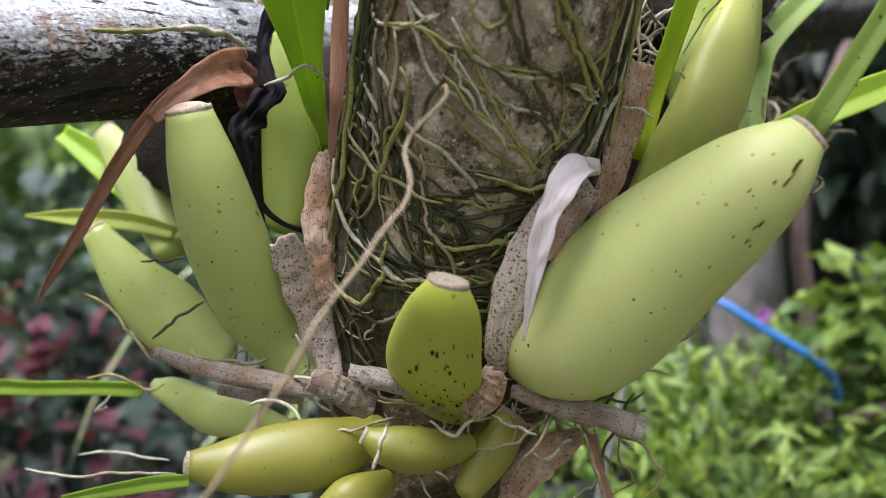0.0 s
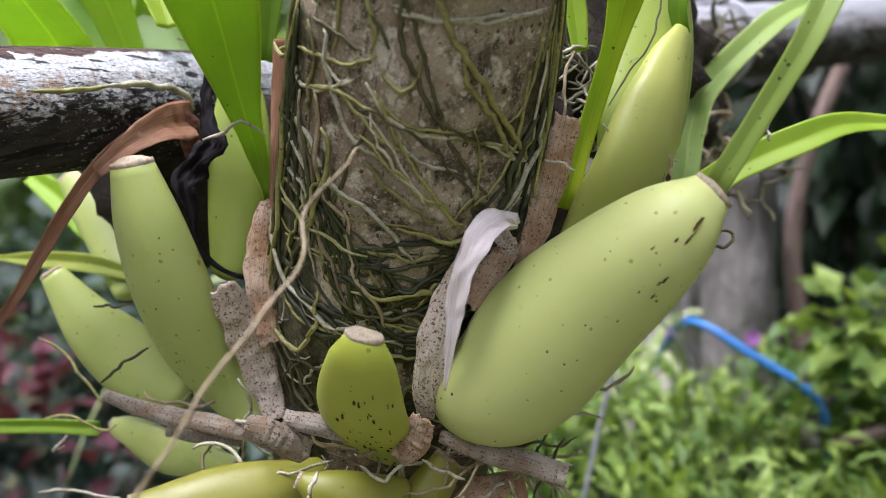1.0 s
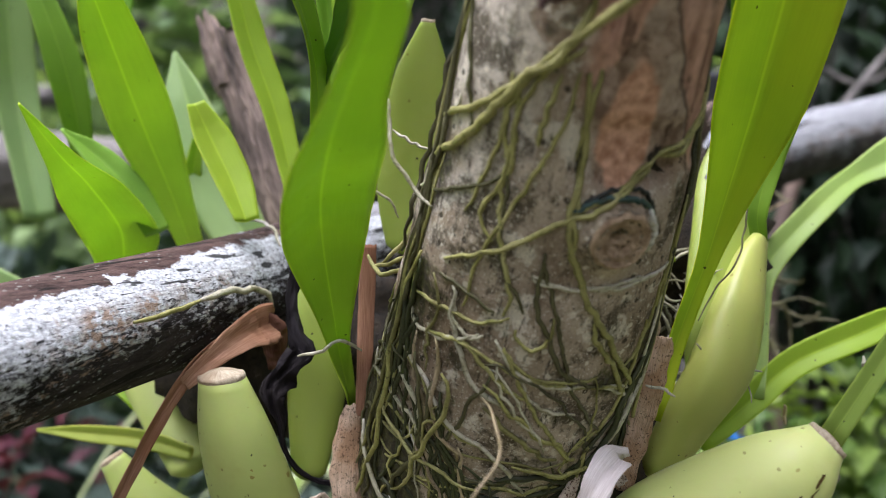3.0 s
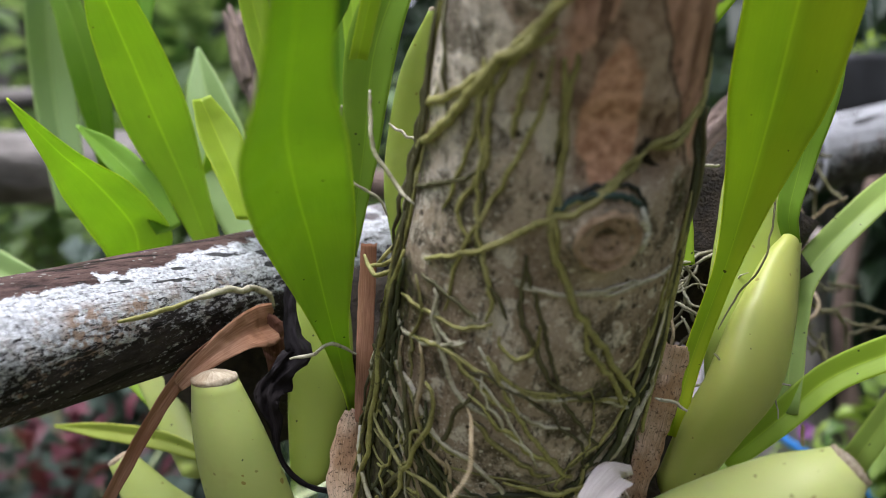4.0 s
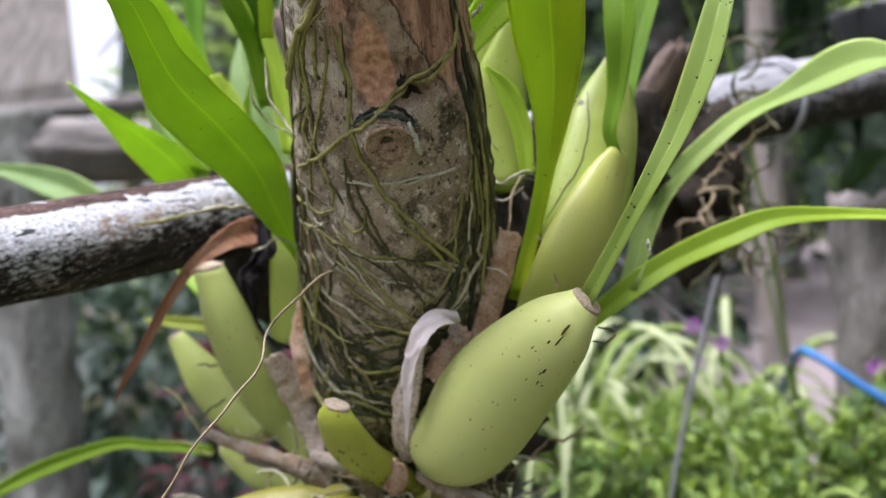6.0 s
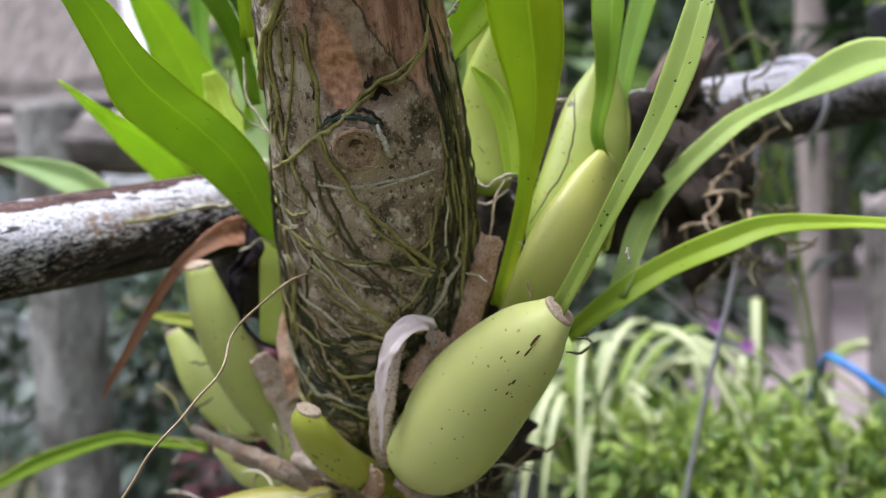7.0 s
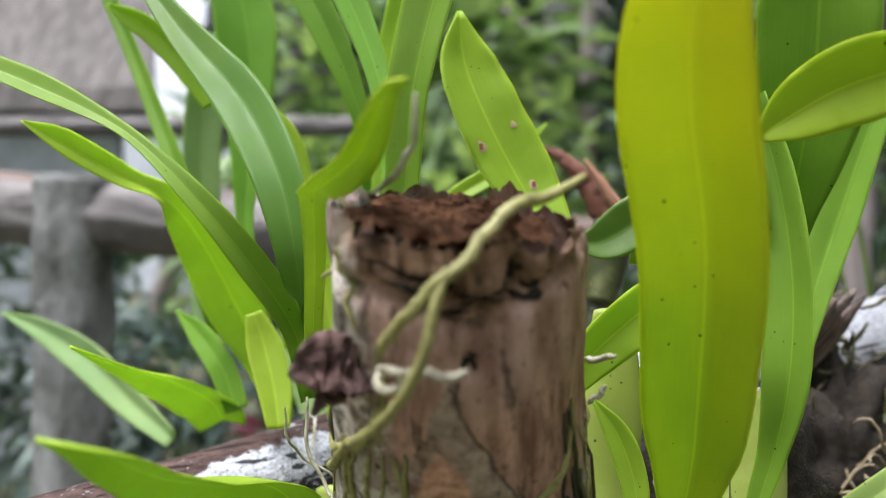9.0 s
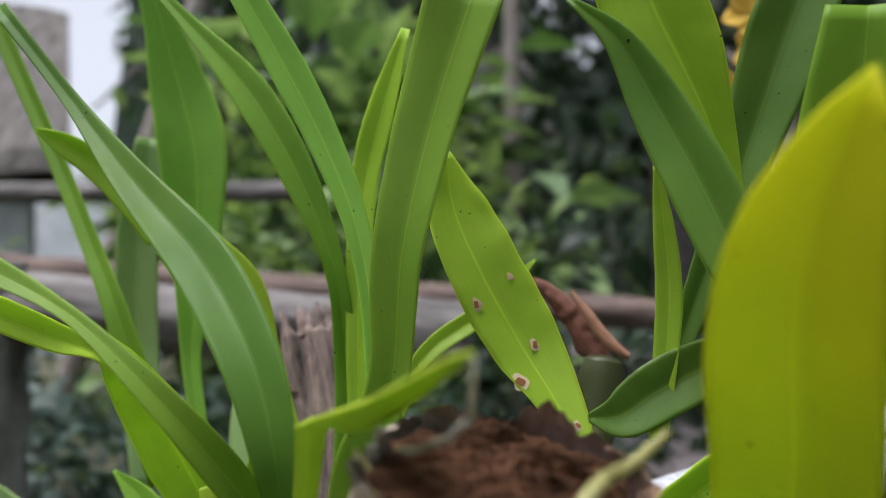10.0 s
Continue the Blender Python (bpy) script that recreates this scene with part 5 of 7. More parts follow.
husk(front, [(-0.0805, 0.2400, 0.9232, 0.0040), (-0.0745, 0.2415, 0.9285, 0.0055), (-0.0690, 0.2435, 0.9325, 0.0075), (-0.0632, 0.2470, 0.9360, 0.0100), (-0.0588, 0.2515, 0.9378, 0.0118), (-0.0560, 0.2545, 0.9384, 0.0110)], (0.30, -0.93, 0.10), HUSK, cup=0)
husk(front, [(-0.0609, 0.2520, 0.9414, 0.0052), (-0.0583, 0.2540, 0.9367, 0.0098), (-0.0571, 0.2560, 0.9311, 0.0095), (-0.0574, 0.2580, 0.9229, 0.0046)], (-0.01, -0.95, -0.31), BROWN, cup=1.0)
husk(front, [(-0.0479, 0.2540, 0.9558, 0.0028), (-0.0503, 0.2510, 0.9440, 0.0041), (-0.0495, 0.2480, 0.9355, 0.0051), (-0.0464, 0.2460, 0.9306, 0.0060), (-0.0495, 0.2445, 0.9274, 0.0067), (-0.0540, 0.2430, 0.9224, 0.0076), (-0.0554, 0.2420, 0.9168, 0.0066), (-0.0543, 0.2422, 0.9096, 0.0033), (-0.0536, 0.2430, 0.9024, 0.0018), (-0.0503, 0.2445, 0.8953, 0.0017), (-0.0444, 0.2465, 0.8911, 0.0018), (-0.0388, 0.2490, 0.8896, 0.0020)], (0.20, -0.97, 0.10), BLACK, cup=0.5)
husk(front, [(-0.0265, 0.2490, 0.9602, 0.0048), (-0.0282, 0.2495, 0.9412, 0.0051), (-0.0296, 0.2495, 0.9251, 0.0047), (-0.0312, 0.2495, 0.9092, 0.0040)], (0.12, -0.99, -0.02), RUST, cup=0.5)
husk(front, [(-0.0334, 0.2500, 0.9126, 0.0050), (-0.0350, 0.2480, 0.9016, 0.0103), (-0.0361, 0.2460, 0.8878, 0.0109), (-0.0340, 0.2460, 0.8696, 0.0083)], (0.15, -0.99, 0.09), TAN, cup=0.6)
husk(front, [(-0.0457, 0.2394, 0.8881, 0.0079), (-0.0423, 0.2441, 0.8768, 0.0117), (-0.0395, 0.2488, 0.8645, 0.012), (-0.0367, 0.2508, 0.853, 0.0094), (-0.0349, 0.2495, 0.8456, 0.0057)], (0.25, -0.95, 0.05), SPOTTED, cup=0.5)
husk(front, [(0.0382, 0.2143, 0.9022, 0.0011), (0.0354, 0.2079, 0.9042, 0.0076), (0.0302, 0.2020, 0.9020, 0.0080), (0.0255, 0.2006, 0.8952, 0.0070), (0.0223, 0.2023, 0.8850, 0.0055), (0.0181, 0.2078, 0.8619, 0.0006)], (-0.32, -0.90, 0.29), WHITE, cup=0)
husk(front, [(0.0378, 0.2131, 0.8955, 0.0033), (0.0317, 0.2216, 0.9018, 0.0059), (0.0198, 0.2330, 0.8926, 0.0053), (0.0143, 0.2377, 0.8703, 0.0054), (0.0127, 0.2397, 0.8505, 0.0037)], (0.06, -0.95, -0.31), SPOTTED, cup=0)
husk(front, [(0.0262, 0.2150, 0.8985, 0.0020), (0.0215, 0.2135, 0.8890, 0.0062), (0.0165, 0.2130, 0.8745, 0.0100), (0.0130, 0.2170, 0.8611, 0.0082), (0.0119, 0.2220, 0.8512, 0.0054)], (-0.15, -0.96, -0.22), SPOTTED, cup=0.5)
husk(front, [(0.0551, 0.2294, 0.9310, 0.0083), (0.0512, 0.2279, 0.9182, 0.0098), (0.0471, 0.2270, 0.9064, 0.0094), (0.0405, 0.2243, 0.8899, 0.0057)], (0.43, -0.85, 0.30), TAN, cup=0.5)
husk(front, [(0.0376, 0.2220, 0.8992, 0.0075), (0.0310, 0.2190, 0.8907, 0.0088), (0.0246, 0.2170, 0.8824, 0.0073)], (0.03, -0.96, 0.27), TAN, cup=0.6)
husk(front, [(0.0157, 0.2220, 0.8465, 0.0040), (0.0263, 0.2180, 0.8433, 0.0066), (0.0374, 0.2150, 0.8405, 0.0066), (0.0484, 0.2115, 0.8374, 0.0069)], (-0.22, -0.93, 0.28), BARKY, cup=0.8)
husk(front, [(-0.0884, 0.2520, 0.8556, 0.0040), (-0.0750, 0.2500, 0.8506, 0.0063), (-0.0573, 0.2450, 0.8476, 0.0068), (-0.0390, 0.2380, 0.8451, 0.0056)], (-0.20, -0.93, 0.32), BARKY, cup=0.9)
husk(front, [(-0.0709, 0.2550, 0.8424, 0.0036), (-0.0587, 0.2500, 0.8414, 0.0045), (-0.0439, 0.2420, 0.8419, 0.0044)], (-0.41, -0.86, 0.29), BARKY, cup=0.9)
husk(front, [(-0.0373, 0.2220, 0.8515, 0.0067), (-0.0300, 0.2240, 0.8480, 0.0099), (-0.0218, 0.2300, 0.8407, 0.0079)], (0.47, -0.88, 0.02), BARKY, cup=0.9)
husk(front, [(-0.0280, 0.2280, 0.8516, 0.0062), (-0.0180, 0.2260, 0.8498, 0.0068), (-0.0091, 0.2280, 0.8462, 0.0062)], (0.06, -0.97, 0.22), BARKY, cup=0.9)
husk(front, [(0.0119, 0.2160, 0.8525, 0.0074), (0.0089, 0.2190, 0.8460, 0.0090), (0.0043, 0.2220, 0.8402, 0.0061)], (-0.36, -0.91, -0.22), TAN, cup=0.6)
husk(front, [(0.0361, 0.2360, 0.8294, 0.0050), (0.0266, 0.2380, 0.8243, 0.0117), (0.0185, 0.2400, 0.8157, 0.0102), (0.0132, 0.2400, 0.8068, 0.0051)], (-0.29, -0.95, 0.13), TAN, cup=0.6)
husk(front, [(0.0367, 0.2250, 0.8325, 0.0032), (0.0385, 0.2240, 0.8235, 0.0029), (0.0418, 0.2230, 0.8129, 0.0026)], (-0.10, -0.99, 0.07), HUSK, cup=0.8)
husk(front, [(0.0224, 0.1585, 1.0137, 0.0066), (0.0168, 0.1530, 1.0129, 0.0125), (0.0115, 0.1495, 1.0141, 0.0104), (0.0064, 0.1480, 1.0114, 0.0021)], (0.50, -0.82, 0.27), DARKHUSK, cup=0)
husk(front, [(0.0151, 0.1550, 1.0098, 0.0066), (0.0118, 0.1515, 1.0076, 0.0044), (0.0100, 0.1500, 1.0042, 0.0013)], (0.78, -0.61, -0.16), DARKHUSK, cup=0)
husk(back_right, [(0.0068, 0.3520, 1.0719, 0.0014), (0.0161, 0.3500, 1.0672, 0.0077), (0.0264, 0.3480, 1.0565, 0.0121), (0.0331, 0.3460, 1.0456, 0.0129), (0.0385, 0.3450, 1.0388, 0.0098)], (-0.01, -0.98, 0.20), BROWN, cup=1.3)
husk(back_right, [(0.0259, 0.3460, 1.0658, 0.0018), (0.0322, 0.3440, 1.0570, 0.0053), (0.0382, 0.3430, 1.0484, 0.0066), (0.0466, 0.3430, 1.0421, 0.0035)], (-0.23, -0.97, -0.08), RUST, cup=1.2)
bulb(back_right, [(0.0378, 0.3460, 1.0409, 0.0147), (0.0370, 0.3450, 1.0349, 0.0165), (0.0355, 0.3420, 1.0222, 0.0160), (0.0339, 0.3370, 1.0100, 0.0132)], (0.14, -0.95, 0.26), ROOT_MOSS, flat=0.80, scar=False)
# thick roots on the post
post_root([(79, 61), (74, 54), (67, 48), (53, 42), (35, 38), (20, 35), (5, 29), (-11, 24), (-26, 16), (-55, 5)], 0.7, ROOT_GREEN)
post_root([(-12, 57), (-9, 47), (-6, 38), (-7, 26), (-2, 18), (7, 8), (17, -1), (29, -10), (43, -21), (54, -30)], 0.8, ROOT_GREEN)
post_root([(-15, 9), (-4, 8), (13, 8), (30, 8), (57, 9)], 0.5, ROOT_PALE)
post_root([(-17, 62), (-31, 54), (-38, 44), (-35, 33), (-43, 21), (-34, 15)], 0.6, ROOT_GREEN)
post_root([(-17, 57), (-19, 43), (-26, 31), (-38, 11), (-40, -4)], 0.5, ROOT_GREEN)
post_root([(-12, 16), (-11, 3), (-3, -5), (5, -14), (17, -19), (28, -22)], 0.6, ROOT_DARK)
post_root([(97, 43), (83, 22), (67, 10), (63, -10), (62, -25)], 0.5, ROOT_GREEN)
post_root([(102, 37), (98, 8), (75, -11), (75, -30)], 0.5, ROOT_DARK)
post_root([(74, 41), (75, 27), (73, 6), (68, -17)], 0.5, ROOT_DARK)
post_root([(56, 7), (54, -4), (49, -15), (40, -18)], 0.4, ROOT_GREEN)
post_root([(29, -22), (42, -25), (55, -31)], 0.4, ROOT_PALE)
post_root([(-18, 70), (-26, 59), (-37, 54), (-46, 46), (-60, 35), (-82, 25)], 1.1, ROOT_GREEN)
post_root([(-38, 53), (-55, 44), (-84, 34)], 0.8, ROOT_GREEN)
post_root([(-40, 52), (-37, 40), (-37, 31), (-34, 21), (-28, 12), (-22, 3), (-22, -2)], 0.6, ROOT_GREEN)
post_root([(-23, 56), (-26, 47), (-26, 40)], 0.6, ROOT_GREEN)
post_root([(-13, 14), (-6, 6), (2, -5), (7, -13)], 0.5, ROOT_DARK)
post_root([(-78, 16), (-57, 23), (-42, 28), (-37, 32)], 0.5, ROOT_DARK)
post_root([(-67, -9), (-47, -7), (-31, -6), (-20, -2)], 0.5, ROOT_GREEN)
post_root([(-54, -16), (-36, -13), (-24, -17), (-14, -22), (-5, -24)], 0.6, ROOT_GREEN)
post_root([(-45, -4), (-42, -9), (-34, -11), (-29, -9)], 0.5, ROOT_PALE)
post_root([(-80, -20), (-53, -29), (-35, -38), (-18, -42)], 0.5, ROOT_GREEN)
post_root([(-101, -32), (-73, -35), (-51, -44), (-38, -54)], 0.5, ROOT_DARK)
post_root([(-101, -48), (-69, -42), (-48, -44), (-34, -52)], 0.6, ROOT_PALE)
post_root([(-23, -9), (-14, -15), (-2, -19), (18, -20)], 0.6, ROOT_PALE)
post_root([(-20, -10), (-10, -16), (3, -18), (24, -18)], 0.5, ROOT_GREEN)
post_root([(-18, -5), (-9, -9), (-2, -5), (-3, 0)], 0.5, ROOT_GREEN)
post_root([(-55, 1), (-38, -0), (-26, -2)], 0.5, ROOT_DARK)
post_root([(-50, -16), (-36, -13), (-21, -15), (-7, -18), (15, -20), (37, -24), (48, -30)], 0.5, ROOT_GREEN)
post_root([(15, -1), (20, -8), (31, -15), (38, -22), (44, -28)], 0.7, ROOT_GREEN)
post_root([(-19, -10), (-12, -17), (-3, -26), (7, -34), (18, -41)], 0.6, ROOT_GREEN)
post_root([(-10, -18), (-4, -24), (5, -27), (17, -29)], 0.5, ROOT_PALE)
post_root([(-71, -23), (-49, -29), (-35, -37), (-19, -41), (-7, -47), (6, -57)], 0.6, ROOT_PALE)
post_root([(-84, -44), (-53, -47), (-38, -55), (-32, -65), (-24, -71)], 0.5, ROOT_GREEN)
post_root([(-60, -61), (-39, -59), (-20, -57), (-10, -62), (-7, -68)], 0.5, ROOT_GREEN)
post_root([(-16, -76), (-4, -71), (5, -69)], 0.5, ROOT_PALE)
post_root([(-57, -82), (-45, -84), (-28, -82), (-15, -80)], 0.5, ROOT_GREEN)
post_root([(-41, -107), (-35, -99), (-26, -92), (-17, -82)], 0.5, ROOT_PALE)
post_root([(49, -6), (48, -17), (45, -26), (35, -35), (21, -41)], 0.5, ROOT_GREEN)
post_root([(-37, -45), (-26, -52), (-12, -52), (-2, -51)], 0.5, ROOT_DARK)
post_root([(5, -9), (12, -20), (25, -31), (33, -38)], 0.5, ROOT_DARK)
post_root([(-17, 77), (-20, 67), (-33, 56), (-42, 46), (-38, 35)], 0.7, ROOT_GREEN)
post_root([(-8, 58), (-9, 42), (-6, 32), (-2, 18)], 0.6, ROOT_GREEN)
post_root([(75, 57), (68, 48), (48, 43), (28, 39), (12, 33), (-4, 28)], 0.6, ROOT_GREEN)
post_root([(91, 35), (78, 23), (67, 8), (58, -5)], 0.5, ROOT_GREEN)
post_root([(-35, 36), (-34, 25), (-29, 12), (-15, -0)], 0.5, ROOT_DARK)
post_root([(-49, 99), (-38, 90), (-31, 85)], 0.5, ROOT_GREEN)
post_root([(-44, 53), (-43, 38), (-50, 19)], 0.5, ROOT_GREEN)
# free roots
strand(front, "root", [(0.0589, 0.1630, 1.0493), (0.0531, 0.1560, 1.0450), (0.0483, 0.1490, 1.0429), (0.0438, 0.1410, 1.0356), (0.0365, 0.1380, 1.0281), (0.0292, 0.1410, 1.0208), (0.0234, 0.1500, 1.0152)], 1.17, ROOT_GREEN)
strand(front, "root", [(0.0407, 0.1385, 1.0333), (0.0389, 0.1370, 1.0255), (0.0364, 0.1370, 1.0175), (0.0297, 0.1410, 1.0077), (0.0169, 0.1520, 0.9985)], 1.10, ROOT_GREEN)
strand(front, "root", [(0.0252, 0.1470, 1.0150), (0.0261, 0.1440, 1.0123), (0.0303, 0.1420, 1.0120), (0.0313, 0.1410, 1.0151), (0.0267, 0.1430, 1.0155)], 0.88, ROOT_PALE)
strand(front, "root", [(0.0303, 0.1420, 1.0147), (0.0373, 0.1400, 1.0152), (0.0413, 0.1400, 1.0152), (0.0440, 0.1395, 1.0164)], 0.88, ROOT_PALE)
strand(front, "root", [(0.0131, 0.1580, 1.0378), (0.0172, 0.1520, 1.0305), (0.0202, 0.1500, 1.0255), (0.0225, 0.1500, 1.0277)], 0.66, ROOT_GREEN)
strand(front, "root", [(0.0042, 0.1650, 1.0294), (0.0106, 0.1600, 1.0321), (0.0147, 0.1580, 1.0400), (0.0106, 0.1600, 1.0456)], 0.58, ROOT_GREEN)
strand(front, "root", [(0.0346, 0.1400, 1.0623), (0.0334, 0.1420, 1.0545), (0.0258, 0.1500, 1.0483), (0.0177, 0.1580, 1.0461)], 0.58, ROOT_PALE)
strand(front, "root", [(-0.0007, 0.2152, 0.9217), (0.0013, 0.1911, 0.9229), (0.0009, 0.1688, 0.9175), (-0.0070, 0.1630, 0.9088), (-0.0064, 0.1542, 0.8987), (-0.0218, 0.1402, 0.8785), (-0.0377, 0.1335, 0.8556), (-0.0564, 0.1217, 0.8341)], 0.4, ROOT_TAN)
strand(front, "root", [(-0.0578, 0.2621, 0.9421), (-0.059, 0.2597, 0.9465), (-0.0631, 0.2532, 0.9485), (-0.069, 0.2442, 0.9483), (-0.0738, 0.2371, 0.9472)], 1.0, ROOT_PALE)
strand(front, "root", [(-0.0738, 0.2371, 0.9472), (-0.08, 0.2278, 0.9449), (-0.0866, 0.2178, 0.9439)], 0.7, ROOT_GREEN)
strand(front, "root", [(-0.0474, 0.2350, 0.9303), (-0.0412, 0.2320, 0.9318), (-0.0350, 0.2310, 0.9345), (-0.0296, 0.2360, 0.9308)], 0.51, ROOT_PALE)
strand(front, "root", [(-0.0267, 0.2400, 0.9574), (-0.0245, 0.2360, 0.9546), (-0.0172, 0.2300, 0.9562), (-0.0102, 0.2260, 0.9605)], 0.66, ROOT_GREEN)
strand(front, "root", [(-0.0259, 0.2380, 0.9560), (-0.0231, 0.2330, 0.9525), (-0.0160, 0.2280, 0.9534), (-0.0085, 0.2240, 0.9492)], 0.66, ROOT_GREEN)
strand(front, "root", [(-0.0230, 0.2350, 0.9546), (-0.0156, 0.2300, 0.9619), (-0.0114, 0.2260, 0.9704), (-0.0085, 0.2240, 0.9787)], 0.66, ROOT_GREEN)
strand(front, "root", [(-0.0248, 0.2000, 0.9928), (-0.0269, 0.2050, 0.9838), (-0.0260, 0.2100, 0.9775), (-0.0194, 0.2150, 0.9719), (-0.0175, 0.2180, 0.9677)], 0.37, ROOT_PALE)
strand(front, "root", [(-0.0179, 0.2350, 0.9923), (-0.0134, 0.2330, 0.9887), (-0.0078, 0.2300, 0.9858)], 0.44, ROOT_PALE)
strand(front, "root", [(-0.0693, 0.2867, 0.9697), (-0.0631, 0.2872, 0.9684), (-0.0585, 0.2791, 0.9652), (-0.0560, 0.2733, 0.9604)], 0.58, ROOT_PALE)
strand(front, "root", [(0.0641, 0.2293, 0.9287), (0.0706, 0.2341, 0.9225), (0.0865, 0.2386, 0.9179)], 0.44, ROOT_PALE)
strand(front, "root", [(0.0450, 0.2450, 0.9535), (0.0507, 0.2400, 0.9482), (0.0578, 0.2400, 0.9515), (0.0619, 0.2420, 0.9518)], 0.51, ROOT_PALE)
strand(front, "root", [(0.0587, 0.2400, 0.9504), (0.0551, 0.2360, 0.9431), (0.0542, 0.2320, 0.9320), (0.0515, 0.2290, 0.9249)], 0.51, ROOT_TAN)
strand(front, "root", [(0.0464, 0.2400, 0.9427), (0.0527, 0.2380, 0.9423), (0.0594, 0.2400, 0.9466)], 0.44, ROOT_PALE)
strand(front, "root", [(0.0471, 0.2220, 0.9193), (0.0519, 0.2210, 0.9179), (0.0548, 0.2210, 0.9159)], 0.44, ROOT_PALE)
strand(front, "root", [(0.1029, 0.2120, 0.9208), (0.1023, 0.2120, 0.9259)], 0.44, ROOT_PALE)
strand(front, "root", [(-0.0172, 0.2180, 0.8392), (-0.0191, 0.2150, 0.8350), (-0.0210, 0.2140, 0.8294)], 0.58, ROOT_PALE)
strand(front, "root", [(-0.0062, 0.2220, 0.8391), (-0.0004, 0.2200, 0.8356), (0.0042, 0.2220, 0.8387), (0.0104, 0.2260, 0.8381)], 0.51, ROOT_PALE)
strand(front, "root", [(0.0104, 0.2250, 0.8391), (0.0161, 0.2220, 0.8366), (0.0220, 0.2220, 0.8341)], 0.51, ROOT_PALE)
strand(front, "root", [(-0.1112, 0.2600, 0.8729), (-0.1045, 0.2600, 0.8691), (-0.0974, 0.2580, 0.8604), (-0.0904, 0.2560, 0.8518)], 0.51, ROOT_GREEN)
strand(front, "root", [(-0.1187, 0.2750, 0.8435), (-0.1083, 0.2700, 0.8451), (-0.0970, 0.2680, 0.8405), (-0.0905, 0.2650, 0.8427)], 0.51, ROOT_GREEN)
strand(front, "root", [(-0.1129, 0.2750, 0.8339), (-0.1171, 0.2760, 0.8323), (-0.1113, 0.2740, 0.8378)], 0.44, ROOT_PALE)
strand(front, "root", [(-0.1387, 0.2700, 0.8159), (-0.1215, 0.2620, 0.8156), (-0.1010, 0.2550, 0.8178), (-0.0831, 0.2480, 0.8194)], 0.44, ROOT_PALE)
strand(front, "root", [(-0.1256, 0.2800, 0.8168), (-0.1121, 0.2750, 0.8187), (-0.0993, 0.2700, 0.8179), (-0.0907, 0.2660, 0.8179)], 0.44, ROOT_PALE)
strand(front, "root", [(-0.0871, 0.2480, 0.8600), (-0.0791, 0.2450, 0.8659), (-0.0701, 0.2430, 0.8708)], 0.51, ROOT_DARK)
strand(front, "root", [(-0.0939, 0.2620, 0.8819), (-0.0856, 0.2580, 0.8821), (-0.0783, 0.2540, 0.8828)], 0.44, ROOT_DARK)
strand(front, "root", [(0.0336, 0.2150, 0.8356), (0.0359, 0.2170, 0.8275), (0.0387, 0.2180, 0.8179), (0.0418, 0.2200, 0.8079)], 0.51, ROOT_TAN)
strand(front, "root", [(0.0422, 0.2180, 0.8344), (0.0488, 0.2150, 0.8320), (0.0531, 0.2160, 0.8225), (0.0491, 0.2180, 0.8175)], 0.44, ROOT_TAN)
strand(front, "root", [(0.0746, 0.1980, 0.9128), (0.0746, 0.1980, 0.9156), (0.0740, 0.1970, 0.9179)], 0.44, ROOT_TAN)
strand(front, "root", [(0.0840, 0.2000, 0.8960), (0.0885, 0.2030, 0.8953), (0.0910, 0.2050, 0.8981), (0.0853, 0.2060, 0.8995)], 0.44, ROOT_DARK)
strand(front, "root", [(0.0527, 0.2000, 1.0099), (0.0568, 0.1980, 1.0104), (0.0601, 0.1970, 1.0114)], 0.73, ROOT_PALE)
strand(front, "root", [(0.0534, 0.2000, 0.9996), (0.0557, 0.2000, 1.0017), (0.0575, 0.2000, 1.0040)], 0.66, ROOT_PALE)
strand(front, "root", [(-0.0184, 0.2000, 0.9959), (-0.0182, 0.2000, 0.9843), (-0.0137, 0.2000, 0.9744), (-0.0091, 0.1980, 0.9697)], 0.51, ROOT_PALE)
strand(front, "root", [(0.0839, 0.2431, 0.9783), (0.0839, 0.2412, 0.9712), (0.0834, 0.2386, 0.9625), (0.0792, 0.2371, 0.9506), (0.0719, 0.2376, 0.9408), (0.067, 0.2356, 0.9341)], 0.29, ROOT_DARK)
# two dark root-shaped arcs, added to draw the dark groove above the knot
post_root([(-6, 27.5), (2, 30.2), (13, 31.6), (23, 30.6), (29, 27)], 0.7, (0.03, 0.075, 0.06))
post_root([(-3, 29), (6, 32.6), (16, 33.4), (26, 31.6), (31, 28)], 0.5, (0.012, 0.018, 0.014))
post_root([(26, 29), (29, 24), (32, 17)], 0.85, (0.85, 0.86, 0.78))
post_root([(25, 27), (28, 25), (30, 22), (31, 17)], 0.6, ROOT_PALE)
post_root([(-16, 10), (-1, 8), (9, 8), (30, 9), (56, 8)], 0.5, ROOT_PALE)
post_root([(-67, -14), (-59, -17), (-42, -14), (-30, -9)], 0.5, ROOT_PALE)
post_root([(29, -22), (39, -26), (54, -31)], 0.5, ROOT_PALE)
# woody stems and sprigs in the garden
tagged(rod("woody_stem", [(0.4277, 0.8600, 1.0567), (0.4000, 0.8500, 1.0121), (0.3724, 0.8400, 0.9574), (0.3535, 0.8300, 0.9085), (0.3409, 0.8200, 0.8492), (0.3407, 0.8100, 0.7849), (0.3420, 0.8000, 0.7215), (0.3440, 0.8000, 0.6563)], 0.0075, RAIL_WOOD, taper=1.3, wob=0.25), "slender brown woody stem of a garden shrub", "stem")
